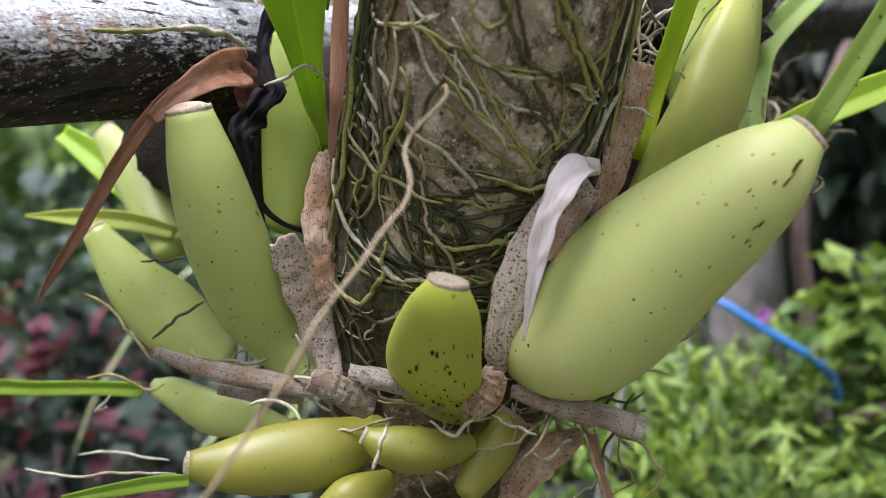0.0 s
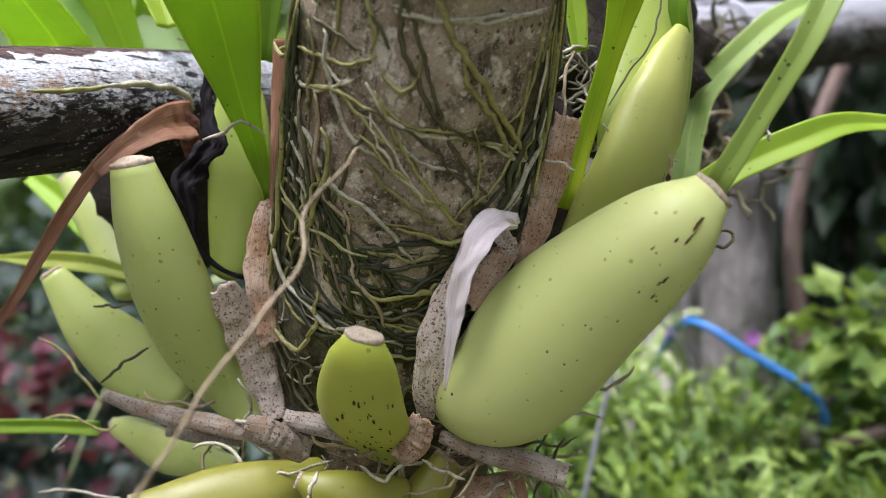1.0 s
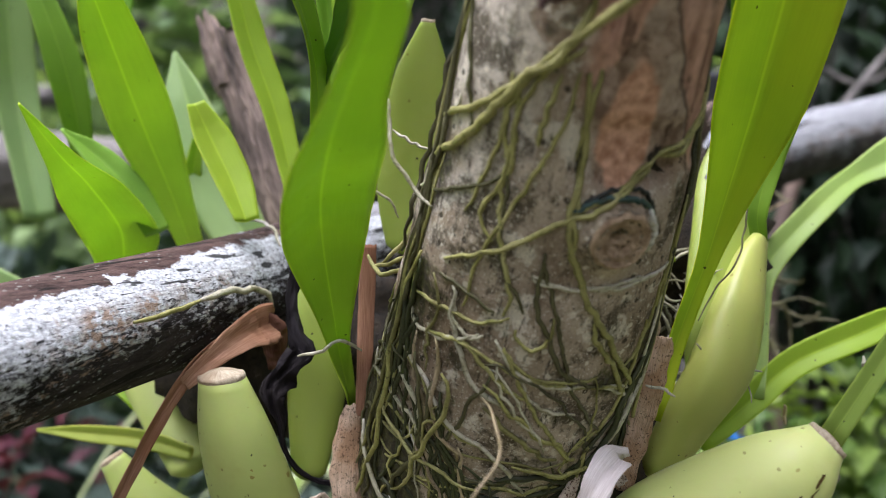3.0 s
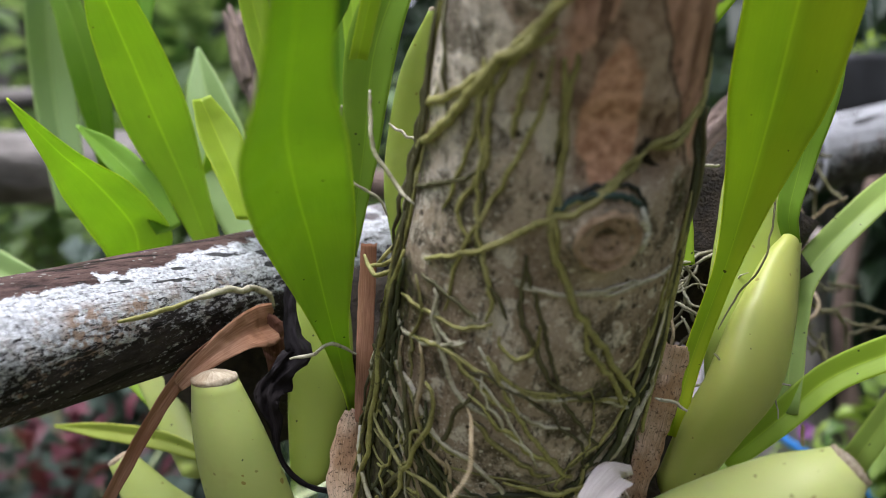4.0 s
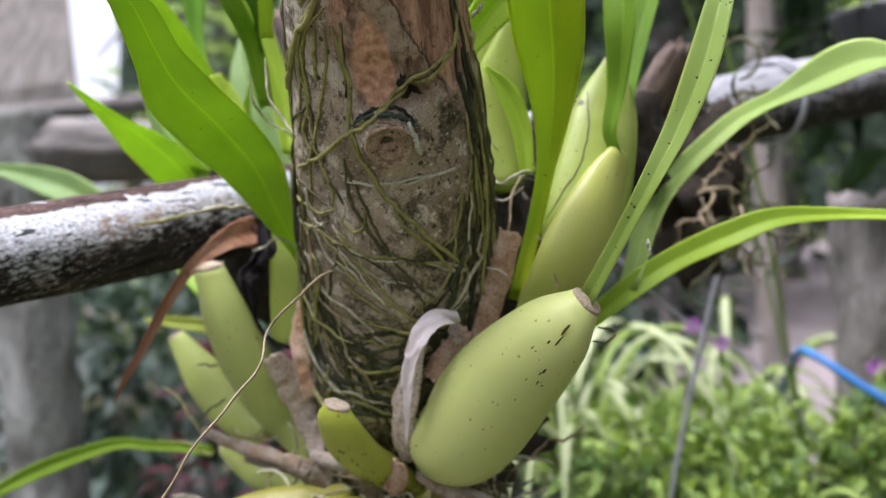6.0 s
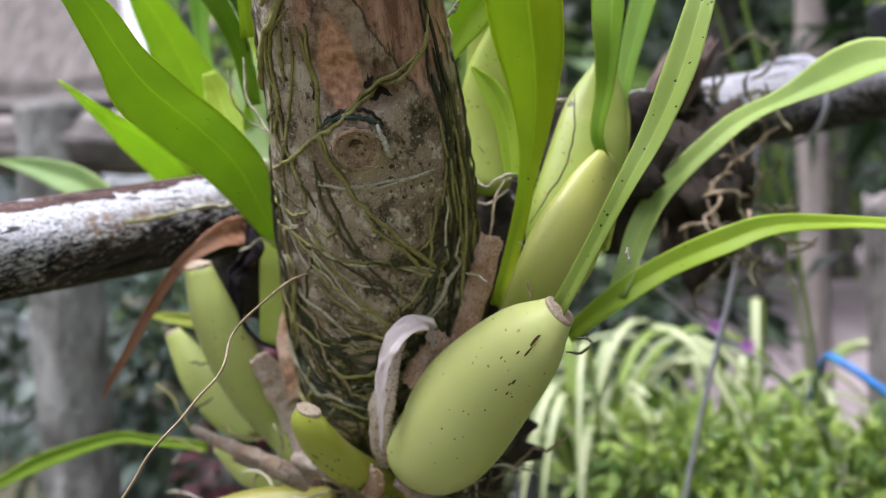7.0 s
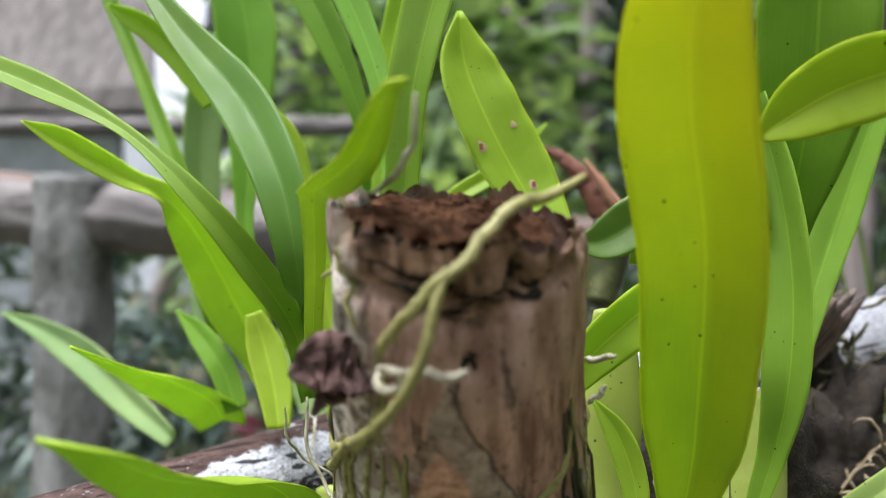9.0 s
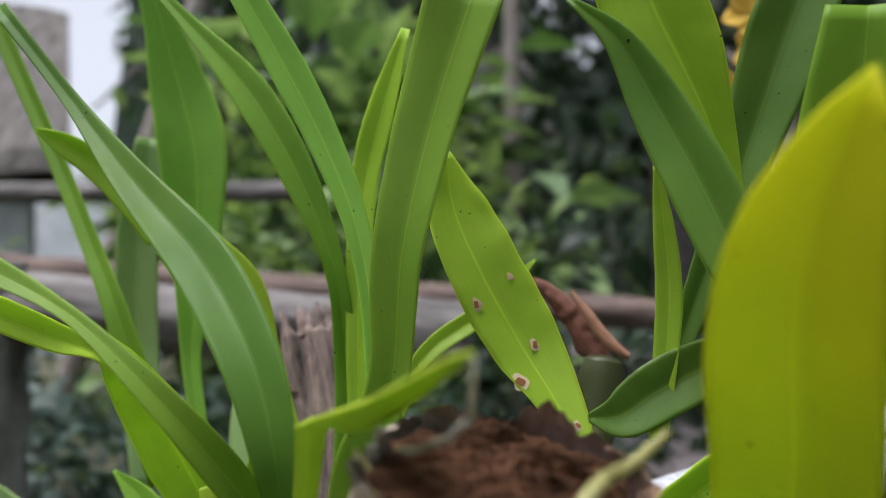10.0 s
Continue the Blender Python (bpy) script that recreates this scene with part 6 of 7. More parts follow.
tagged(rod("woody_stem", [(0.3583, 0.9000, 0.9391), (0.3423, 0.9000, 0.8925), (0.3318, 0.9000, 0.8393), (0.3273, 0.9000, 0.7855), (0.3371, 0.9000, 0.7124), (0.3418, 0.9000, 0.6267)], 0.0090, POLE_WOOD, taper=1.3, wob=0.25), "slender brown woody stem of a garden shrub", "stem")
tagged(rod("woody_stem", [(0.3209, 0.9500, 0.8431), (0.3322, 0.9500, 0.8046), (0.3429, 0.9500, 0.7404), (0.3536, 0.9500, 0.6759)], 0.0080, RAIL_WOOD, taper=1.3, wob=0.25), "slender brown woody stem of a garden shrub", "stem")
tagged(rod("woody_stem", [(0.3807, 0.7000, 0.8282), (0.3615, 0.6900, 0.8000), (0.3471, 0.6800, 0.7747), (0.3196, 0.6600, 0.7527), (0.2889, 0.6400, 0.7323), (0.2719, 0.6200, 0.7171)], 0.0060, LOG_GREY, taper=1.3, wob=0.25), "crooked grey-brown twig of a garden shrub", "stem")
tagged(rod("woody_stem", [(0.3423, 0.6200, 0.7309), (0.3174, 0.6200, 0.7235), (0.2969, 0.6300, 0.7152), (0.2823, 0.6300, 0.7202)], 0.0045, RAIL_WOOD, taper=1.3, wob=0.25), "reddish-brown twig of a garden shrub", "stem")
tagged(rod("woody_stem", [(0.4770, 0.8000, 1.1239), (0.4424, 0.8000, 1.0873), (0.4135, 0.8000, 1.0559), (0.3847, 0.8000, 1.0245)], 0.0032, LOG_GREY, taper=1.3, wob=0.25), "thin grey bare twig behind the orchid", "stem")
tagged(rod("woody_stem", [(0.4886, 0.8200, 1.1001), (0.4420, 0.8200, 1.0796), (0.3915, 0.8200, 1.1064)], 0.0020, LOG_GREY, taper=1.3, wob=0.25), "thin grey bare twig behind the orchid", "stem")
tagged(rod("strap", [(-0.1293, 0.1680, 0.9819), (-0.1243, 0.1720, 0.9660), (-0.1292, 0.1887, 0.9568), (-0.1218, 0.1766, 0.9507), (-0.1174, 0.1710, 0.9413), (-0.1164, 0.1705, 0.9342), (-0.1179, 0.1736, 0.9241), (-0.1214, 0.1794, 0.9182), (-0.1216, 0.1780, 0.9126), (-0.1230, 0.1760, 0.9045), (-0.1250, 0.1750, 0.8951), (-0.1273, 0.1740, 0.8832)], 0.0023, POT, wob=0.05, m=10, n=60), "dark rubber strap hung over the log", "strap")

# finer roots that cover the post
rng = random.Random(7)


def fine_roots(tint, number, thin, thick):
    bm = bmesh.new()
    for _ in range(number):
        low = rng.random() ** 1.6
        s = -0.1 + 0.17 * low
        if rng.random() < 0.3:
            a = rng.choice((rng.uniform(-125, -50), rng.uniform(55, 125)))
        else:
            a = rng.uniform(-110, 110)
        edge = abs(a) > 50
        if (-20 < a < 50 and s > -0.01) or (-62 < a < 60 and s > 0.01):
            continue
        way = rng.uniform(-0.35, 0.35) if edge else rng.uniform(-1.3, 1.3)
        turn = math.pi + way
        r = rng.uniform(thin, thick) * 0.001
        n = rng.randint(14, 34)
        path = []
        lift = rng.uniform(0.6, 2.2)
        for i in range(n):
            if not (-0.125 < s < 0.105) or abs(a) > 140:
                break
            path.append(on_post(radians(a), s, r * (lift + 1.4 * math.sin(i * 0.35 + s * 900) * 0.5))[:])
            turn += rng.gauss(0, 0.34) + (math.pi - turn) * 0.05
            s += math.cos(turn) * 0.0022
            a += math.sin(turn) * 0.0022 / 0.033 * 57.3
        if len(path) > 5:
            k = len(path)
            tube_into(bm, np.array(path), [r * min(1, 0.5 + 3 * min(i, k - 1 - i) / k) for i in range(k)], 6, 0.3, s * 50)
    ob = link("root_mat", bm, ROOT_SKIN, front, "mat of thin tangled aerial roots")
    ob.color = (*tint, 1)
    ob["kind"] = "stuff"


fine_roots(ROOT_GREEN, 26, 0.3, 0.75)
fine_roots(ROOT_DARK, 46, 0.3, 0.65)
fine_roots(ROOT_PALE, 16, 0.25, 0.6)


def bundle(guide, number, tints, thin=0.3, thick=0.75, wide=5.0, flat=1.0):
    """Roots that run side by side along one course on the post: (degrees round it, millimetres along it)."""
    bms = {t: bmesh.new() for t in tints}
    course = spline([(a, s, 0) for a, s in guide], 60)
    for k in range(number):
        r = rng.uniform(thin, thick) * 0.001
        da, ds, grow = rng.gauss(0, wide), rng.gauss(0, wide * 0.55), rng.gauss(0, 0.5)
        i0 = rng.randint(0, 34)
        i1 = min(60, i0 + rng.randint(16, 40))
        lift, sd = rng.uniform(0.5, 2.4), rng.uniform(0, 99)
        path = []
        for i in range(i0, i1, 2):
            v = noise.noise_vector(Vector((i * 0.06, sd, 0)))
            w = noise.noise_vector(Vector((i * 0.22, sd, 7)))
            f = 1 + grow * (i - 30) / 30
            path.append(on_post(radians(course[i, 0] + da * f + 10 * v.x + 4.5 * w.x), 0.001 * (course[i, 1] + ds * f + 6 * v.y + 2.6 * w.y), r * (lift * flat + 1.2 * v.z))[:])
        n = len(path)
        tube_into(bms[rng.choice(tints)], np.array(path), [r * min(1, 0.5 + 3 * min(i, n - 1 - i) / n) for i in range(n)], 6, 0.3, sd)
    for t in tints:
        ob = link("root_mat", bms[t], ROOT_SKIN, front, "bundle of thin aerial roots")
        ob.color = (*t, 1)
        ob["kind"] = "stuff"


for guide, number in (
        (((-60, -20), (-40, -45), (-20, -70), (-5, -95)), 12), (((-50, -50), (-12, -56), (28, -54), (56, -42)), 12), (((-74, -70), (-32, -80), (10, -84), (52, -72)), 14),
        (((-72, 10), (-66, -30), (-60, -70)), 8), (((74, 60), (76, 10), (70, -30), (60, -60)), 9), (((58, -20), (40, -45), (16, -62), (-10, -66)), 8)):
    bundle(guide, number, (ROOT_MOSS,), 0.4, 0.9, 7.0, 0.5)
for guide, number, tints in (
        (((-88, 78), (-82, 40), (-76, 0), (-74, -45), (-78, -95)), 14, (ROOT_DARK, ROOT_GREEN)),
        (((70, 76), (72, 40), (76, 5), (72, -30), (64, -62)), 13, (ROOT_DARK, ROOT_GREEN)),
        (((-58, 8), (-36, -14), (-6, -34), (24, -44)), 5, (ROOT_PALE, ROOT_GREEN)),
        (((-70, -4), (-52, -34), (-32, -60), (-10, -88)), 7, (ROOT_PALE, ROOT_TAN)),
        (((-52, -40), (-12, -50), (28, -50), (56, -38)), 5, (ROOT_GREEN, ROOT_PALE)),
        (((-60, 0), (-51, -20), (-46, -45), (-52, -82)), 7, (ROOT_DARK, ROOT_GREEN)),
        (((62, -8), (50, -34), (30, -50), (8, -72)), 4, (ROOT_GREEN, ROOT_PALE)),
        (((-74, -62), (-32, -76), (10, -80), (52, -68)), 9, (ROOT_GREEN, ROOT_PALE)),
        (((-40, -58), (-10, -68), (30, -64), (60, -52)), 7, (ROOT_DARK, ROOT_GREEN))):
    bundle(guide, number, tints)


def lump(name, centre, size, material, owner=None, label="", rough=0.35, scale=2.2, cuts=4):
    bm = bmesh.new()
    bmesh.ops.create_icosphere(bm, subdivisions=cuts, radius=1)
    c = Vector(centre)
    for v in bm.verts:
        d = 1 + rough * noise.noise(v.co * scale + c * 9) + rough * 0.5 * noise.noise(v.co * scale * 3.1 + c * 5)
        v.co = c + Vector((v.co.x * size[0], v.co.y * size[1], v.co.z * size[2])) * d
    return link(name, bm, material, owner, label)


# root litter lumps that also fill the gaps behind the bulbs with shade
lump("root_ball", (0.006, 0.272, 0.848), (0.046, 0.026, 0.022), LITTER_SHADE, front, "matted root ball and leaf litter, darkened as in shade")
lump("root_ball", (0.047, 0.268, 0.905), (0.016, 0.014, 0.045), LITTER_SHADE, front, "matted root ball and leaf litter, darkened as in shade")
lump("root_ball", (0.078, 0.292, 0.955), (0.03, 0.018, 0.03), LITTER_SHADE, back_right, "matted root ball and leaf litter, darkened as in shade")
lump("root_ball", (-0.06, 0.305, 0.925), (0.05, 0.02, 0.03), LITTER_SHADE, back_left, "matted root ball and leaf litter, darkened as in shade")


def tangle(owner, centre, size, number, tint, thin=0.3, thick=0.6, drop=0.4):
    bm = bmesh.new()
    for _ in range(number):
        p = Vector([centre[i] + rng.gauss(0, 0.5) * size[i] for i in range(3)])
        v = Vector((rng.gauss(0, 1), rng.gauss(0, 0.6), rng.gauss(-drop, 0.8))).normalized()
        r = rng.uniform(thin, thick) * 0.001
        path = []
        for i in range(rng.randint(8, 20)):
            path.append(p[:])
            v = (v + Vector((rng.gauss(0, 0.28), rng.gauss(0, 0.28), rng.gauss(0, 0.28)))).normalized()
            p = p + v * 0.0023
        k = len(path)
        tube_into(bm, np.array(path), [r * min(1, 0.5 + 3 * min(i, k - 1 - i) / k) for i in range(k)], 6, 0.3, p.x * 77)
    ob = link("root_mat", bm, ROOT_SKIN, owner, "mat of thin tangled aerial roots")
    ob.color = (*tint, 1)
    ob["kind"] = "stuff"


tangle(front, (0.01, 0.242, 0.842), (0.045, 0.012, 0.012), 26, ROOT_TAN)
tangle(front, (0.0, 0.242, 0.835), (0.06, 0.012, 0.012), 24, ROOT_PALE)
tangle(front, (0.04, 0.24, 0.845), (0.016, 0.01, 0.014), 14, ROOT_DARK)
tangle(front, (-0.05, 0.268, 0.85), (0.03, 0.01, 0.008), 9, ROOT_TAN)
tangle(back_right, (0.066, 0.262, 0.945), (0.012, 0.012, 0.016), 30, ROOT_PALE)

# epiphyte stump under the log
clump_thing = anchor("root_clump", (0.118, 0.385, 0.915), "dark matted root clump with pale root tips hanging under the log", "root clump")
lump("root_ball", (0.118, 0.388, 0.945), (0.024, 0.022, 0.04), LITTER_SHADE, clump_thing, rough=0.6)
tangle(clump_thing, (0.124, 0.37, 0.94), (0.02, 0.012, 0.03), 26, ROOT_TAN, 0.5, 0.9)
tangle(clump_thing, (0.135, 0.375, 0.92), (0.024, 0.012, 0.025), 30, ROOT_DARK, 0.5, 0.9)

tangle(clump_thing, (0.128, 0.392, 0.985), (0.018, 0.01, 0.022), 34, ROOT_DARK, 0.5, 1.0)
tangle(clump_thing, (0.132, 0.385, 0.965), (0.02, 0.01, 0.016), 8, ROOT_TAN, 0.5, 0.8)

# ---- wires and hose ----
wire = anchor("wire", (0.15, 0.44, 0.97), "grey wire looped round the log and hanging down", "wire")
rod("hanging_wire", [(0.1573, 0.5079, 0.9999), (0.1533, 0.4879, 0.9819), (0.1459, 0.4785, 0.9411), (0.133, 0.4935, 0.886), (0.1082, 0.504, 0.7945), (0.0782, 0.524, 0.66)], 0.0017, GLOSS_WIRE, wire, wob=0.0)
LX = LOG_AT + LOG_WAY * 0.36
LU = Vector((0, 0, 1)) - LOG_WAY.z * LOG_WAY
LU.normalize()
LS = LOG_WAY.cross(LU)
for k in range(3):
    rod("wire_loop", [tuple(LX + LOG_WAY * (0.004 * k + 0.006 * math.sin(t + k)) + 0.0238 * (math.cos(t) * LU + math.sin(t) * LS)) for t in [math.tau * q / 16 for q in range(17)]], 0.0011, GLOSS_WIRE, wire, n=48, m=6, wob=0.0)
tagged(rod("wire", [(0.075, 0.45, 0.905), (0.11, 0.5, 0.86), (0.16, 0.55, 0.815), (0.2, 0.6, 0.75)], 0.0011, GLOSS_WIRE, wob=0.0), "thin bent grey wire among the plants", "wire")
tagged(rod("hose", [(0.196, 0.8, 0.74), (0.2, 0.7, 0.797), (0.207, 0.6535, 0.8055), (0.2358, 0.6361, 0.7851), (0.2666, 0.6187, 0.7637), (0.284, 0.622, 0.742), (0.298, 0.65, 0.69), (0.32, 0.7, 0.6)], 0.0032, BLUE_HOSE, wob=0.0, m=14), "blue plastic hose lying over the plants", "hose")

# ---- garden round about ----


def sheet(name, size, cuts, material, label, category, height=0.0):
    bm = bmesh.new()
    bmesh.ops.create_grid(bm, x_segments=cuts, y_segments=cuts, size=size)
    for v in bm.verts:
        v.co.z = height * noise.noise(v.co * 0.35)
    ob = link(name, bm, material)
    return tagged(ob, label, category, kind="structure")


sheet("ground", 60, 80, SOIL, "dark damp garden soil with moss", "ground", 0.05)
bm = bmesh.new()
rows = []
for i in range(20):
    t = i / 19
    mid, half = Vector((1.0 - 0.6 * t, 1.6 + 12 * t, 0.06)), 0.9 + 1.3 * t
    rows.append([bm.verts.new(mid + Vector((half * u + 0.05 * noise.noise(Vector((i * 0.7, u, 0))), 0, 0.01 * (1 - u * u)))) for u in (-1, -0.5, 0, 0.5, 1)])
grid_faces(bm, rows)
tagged(link("path", bm, PATH_STONE), "worn mauve-grey garden path", "path", kind="structure")


def leaves_into(bm, spots, size, droop=0.3, wide=0.4, jitter=0.35):
    """Many small pointed leaves, folded along the midrib, at the given places (and ways out)."""
    for p, out in spots:
        d = (Vector(out) + Vector((rng.gauss(0, jitter), rng.gauss(0, jitter), rng.gauss(0, jitter) - droop))).normalized()
        s = d.cross(Vector((rng.gauss(0, 0.3), rng.gauss(0, 0.3), 1))).normalized()
        u = s.cross(d)
        l = size * rng.uniform(0.6, 1.3)
        w = l * wide * rng.uniform(0.8, 1.2) / 2
        p = Vector(p)
        a = bm.verts.new(p)
        b = bm.verts.new(p + d * l * 0.45 + s * w + u * w * 0.4)
        c = bm.verts.new(p + d * l * 0.5)
        e = bm.verts.new(p + d * l * 0.45 - s * w + u * w * 0.4)
        f = bm.verts.new(p + d * l - u * l * 0.15)
        bm.faces.new((a, b, c))
        bm.faces.new((a, c, e))
        bm.faces.new((b, f, c))
        bm.faces.new((c, f, e))


def bush(name, centre, size, number, leaf_size, material, label, category, wide=0.4, stems=7, droop=0.3, shell=0.5, hole=None):
    """Stems from the ground and a crown of clustered leaves with an uneven outline."""
    thing = anchor(name, (centre[0], centre[1], 0), label, category)
    c = Vector(centre)
    bm = bmesh.new()
    for k in range(stems):
        t = math.tau * k / stems
        e = c + Vector((math.cos(t) * size[0] * 0.6, math.sin(t) * size[1] * 0.6, size[2] * 0.2))
        path = spline([(c.x + rng.gauss(0, 0.02), c.y + rng.gauss(0, 0.02), 0), tuple(c * 0.6 + e * 0.4 - Vector((0, 0, c.z * 0.3))), tuple(e)], 12)
        r = 0.012 * max(size)
        tube_into(bm, path[:, :3], [r * (1.6 - i / 12) for i in range(13)], 6)
    link("stem", bm, LOG_GREY, thing)
    twigs = []
    for _ in range(max(12, number // 14)):
        v = Vector((rng.gauss(0, 1), rng.gauss(0, 1), rng.gauss(0, 1))).normalized()
        q = rng.uniform(shell, 1.0) * (1 + 0.35 * noise.noise(v * 2.3 + c))
        p = c + Vector((v.x * size[0], v.y * size[1], v.z * size[2])) * q
        if hole and hole(p):
            continue
        twigs.append((p, v))
    spots = []
    for p, v in twigs:
        for _ in range(14):
            o = Vector((rng.gauss(0, 1), rng.gauss(0, 1), rng.gauss(0, 1)))
            spots.append((p + o * leaf_size * 0.7, (v + o * 0.5).normalized()))
    bm = bmesh.new()
    leaves_into(bm, spots, leaf_size, droop, wide)
    ob = link("foliage", bm, material, thing, smooth=False)
    ob["kind"] = "stuff"
    return thing


def fern(name, base, number, length, material, label):
    """A tuft of arching fronds with paired leaflets."""
    thing = anchor(name, (base[0], base[1], 0), label, "fern")
    bm = bmesh.new()
    bs = bmesh.new()
    for k in range(number):
        t = rng.uniform(0, math.tau)
        out = Vector((math.cos(t), math.sin(t), 0))
        l = length * rng.uniform(0.6, 1.15)
        b = Vector(base) + out * 0.02
        pts = [b, b + out * l * 0.3 + Vector((0, 0, l * 0.55)), b + out * l * 0.65 + Vector((0, 0, l * 0.62)), b + out * l + Vector((0, 0, l * 0.35))]
        path = spline([p[:] for p in pts], 22)
        tube_into(bs, path, [0.0012] * 23, 4)
        spots = []
        for i in range(4, 23):
            side = out.cross(Vector((0, 0, 1)))
            for sgn in (-1, 1):
                spots.append((path[i], (sgn * side + out * 0.35 + Vector((0, 0, 0.1))).normalized()))
        leaves_into(bm, spots, l * 0.15, 0.12, 0.38, 0.15)
    link("frond_stem", bs, FERN, thing)
    ob = link("foliage", bm, material, thing, smooth=False)
    ob["kind"] = "stuff"
    return thing


# ferns and spider plant below the log
for cx, cy, cz, sx, n in ((0.1, 0.66, 0.662, 0.12, 2600), (0.24, 0.68, 0.657, 0.13, 3000), (0.38, 0.7, 0.662, 0.13, 2600), (0.17, 0.55, 0.622, 0.12, 2200), (0.33, 0.56, 0.602, 0.13, 2200), (0.5, 0.64, 0.642, 0.13, 1600)):
    bush("fern_bush", (cx, cy, cz), (sx, 0.1, 0.105), n, 0.021, FERN, "bright green leafy fern bush", "bush", wide=0.34, shell=0.45)

spider = anchor("spider_plant", (0.02, 0.78, 0), "spider plant with arching cream-striped leaves in a dark pot", "plant")
bm = bmesh.new()
ring_rows = []
for r, z in ((0.085, 0.34), (0.11, 0.63), (0.12, 0.64), (0.12, 0.68), (0.11, 0.68), (0.106, 0.66), (0.01, 0.665)):
    ring_rows.append([bm.verts.new((0.05 + r * math.cos(q), 0.72 + r * math.sin(q), z)) for q in [math.tau * j / 28 for j in range(28)]])
grid_faces(bm, ring_rows, closed=True)
link("pot", bm, POT, spider)
bm = bmesh.new()
bmesh.ops.create_cube(bm, size=1)
for v in bm.verts:
    v.co = Vector((0.05 + v.co.x * 0.22, 0.72 + v.co.y * 0.22, 0.17 + v.co.z * 0.34))
bmesh.ops.bevel(bm, geom=bm.edges[:], offset=0.01, segments=2, affect="EDGES")
link("stand", bm, ROCK, spider, smooth=False)
for k in range(60):
    t = rng.uniform(0, math.tau)
    l = rng.uniform(0.12, 0.23)
    h = rng.uniform(0.6, 1.0) * l
    out = Vector((math.cos(t), 0.7 * math.sin(t), 0))
    if k < 32:
        b = Vector((-0.005 + rng.gauss(0, 0.012), 0.74 + rng.gauss(0, 0.012), 0.66)) + out * 0.008
    else:
        b = Vector((0.13 + rng.gauss(0, 0.03), 0.84 + rng.gauss(0, 0.02), 0.63)) + out * 0.01
    swing = Vector((rng.gauss(0, 0.08), rng.gauss(0, 0.08), 0)) * l
    w = rng.uniform(0.008, 0.0125)
    pts = [(*b, w * 0.6), (*(b + out * l * 0.14 + Vector((0, 0, h * 0.55))), w), (*(b + out * l * 0.42 + swing * 0.4 + Vector((0, 0, h * 0.9))), w), (*(b + out * l * 0.75 + swing * 0.8 + Vector((0, 0, h * 0.82))), w * 0.8), (*(b + out * l * 1.0 + swing * 1.3 + Vector((0, 0, h * 0.45))), w * 0.5), (*(b + out * l * 1.12 + swing * 1.6 + Vector((0, 0, h * 0.12))), 0.001)]
    link("leaf", ribbon(pts, (0.05, -0.3, 1), 0.15, 0, 0.0008, 0, n=18, m=6, seed=k), STRAPPY if k % 4 else FERN, spider)


def blossom(name, centre, r, material, label, stem=None):
    thing = anchor(name, stem or centre, label, "flower")
    if stem:
        rod("stalk", [stem, tuple((Vector(stem) + Vector(centre)) / 2 + Vector((0.01, 0, 0.01))), centre], 0.0012, FERN, thing, n=10, m=5)
    for k in range(5):
        t = math.tau * k / 5 + centre[0] * 30
        o = Vector((math.cos(t), -0.35, math.sin(t))).normalized()
        c = Vector(centre)
        link("petal", ribbon([(*c, r * 0.4), (*(c + o * r * 0.6), r * 0.9), (*(c + o * r * 1.1), r * 0.25)], (0, -1, 0.2), 0.1, 0, 0.0006, 0, n=8, m=6, seed=k), material, thing)


for fx, fy, fz in ((0.141, 0.692, 0.811), (0.118, 0.7, 0.826), (0.2, 0.72, 0.79), (0.26, 0.7, 0.785)):
    blossom("lilac_flower", (fx, fy, fz), 0.0068, PETAL, "small lilac flower among the plants", (fx - 0.01, fy + 0.02, 0.55))

# dark pot of ferns hung on wires from a limb
hanging = anchor("hanging_pot", (0.3, 0.735, 1.01), "black hanging pot with a tuft of green fern", "pot")
bm = bmesh.new()
rows = []
for r, z in ((0.004, 1.0), (0.03, 1.002), (0.042, 1.02), (0.05, 1.06), (0.053, 1.075), (0.053, 1.082), (0.049, 1.082), (0.047, 1.07), (0.004, 1.068)):
    rows.append([bm.verts.new((0.3 + r * math.cos(q), 0.735 + r * math.sin(q), z)) for q in [math.tau * j / 32 for j in range(32)]])
grid_faces(bm, rows, closed=True)
link("bowl", bm, POT, hanging)
for k in range(3):
    g = math.tau * k / 3 + 0.4
    rod("wire", [(0.3 + 0.051 * math.cos(g), 0.735 + 0.051 * math.sin(g), 1.078), (0.3 + 0.02 * math.cos(g), 0.735 + 0.02 * math.sin(g), 1.5), (0.3, 0.735, 1.9)], 0.0008, GLOSS_WIRE, hanging, n=12, m=6, wob=0.0)
bm = bmesh.new()
spots = []
for k in range(26):
    g, l = rng.uniform(0, math.tau), rng.uniform(0.03, 0.075)
    out = Vector((math.cos(g), math.sin(g), rng.uniform(0.2, 1.0))).normalized()
    for i in range(1, 9):
        q = Vector((0.3, 0.735, 1.07)) + out * l * i / 8 - Vector((0, 0, 0.25 * l * (i / 8) ** 2))
        for sgn in (-1, 1):
            spots.append((q, (sgn * out.cross(Vector((0, 0, 1))) + out * 0.5).normalized()))
leaves_into(bm, spots, 0.013, 0.1, 0.35, 0.2)
link("foliage", bm, FERN, hanging, "tuft of small fern leaves", smooth=False)["kind"] = "stuff"
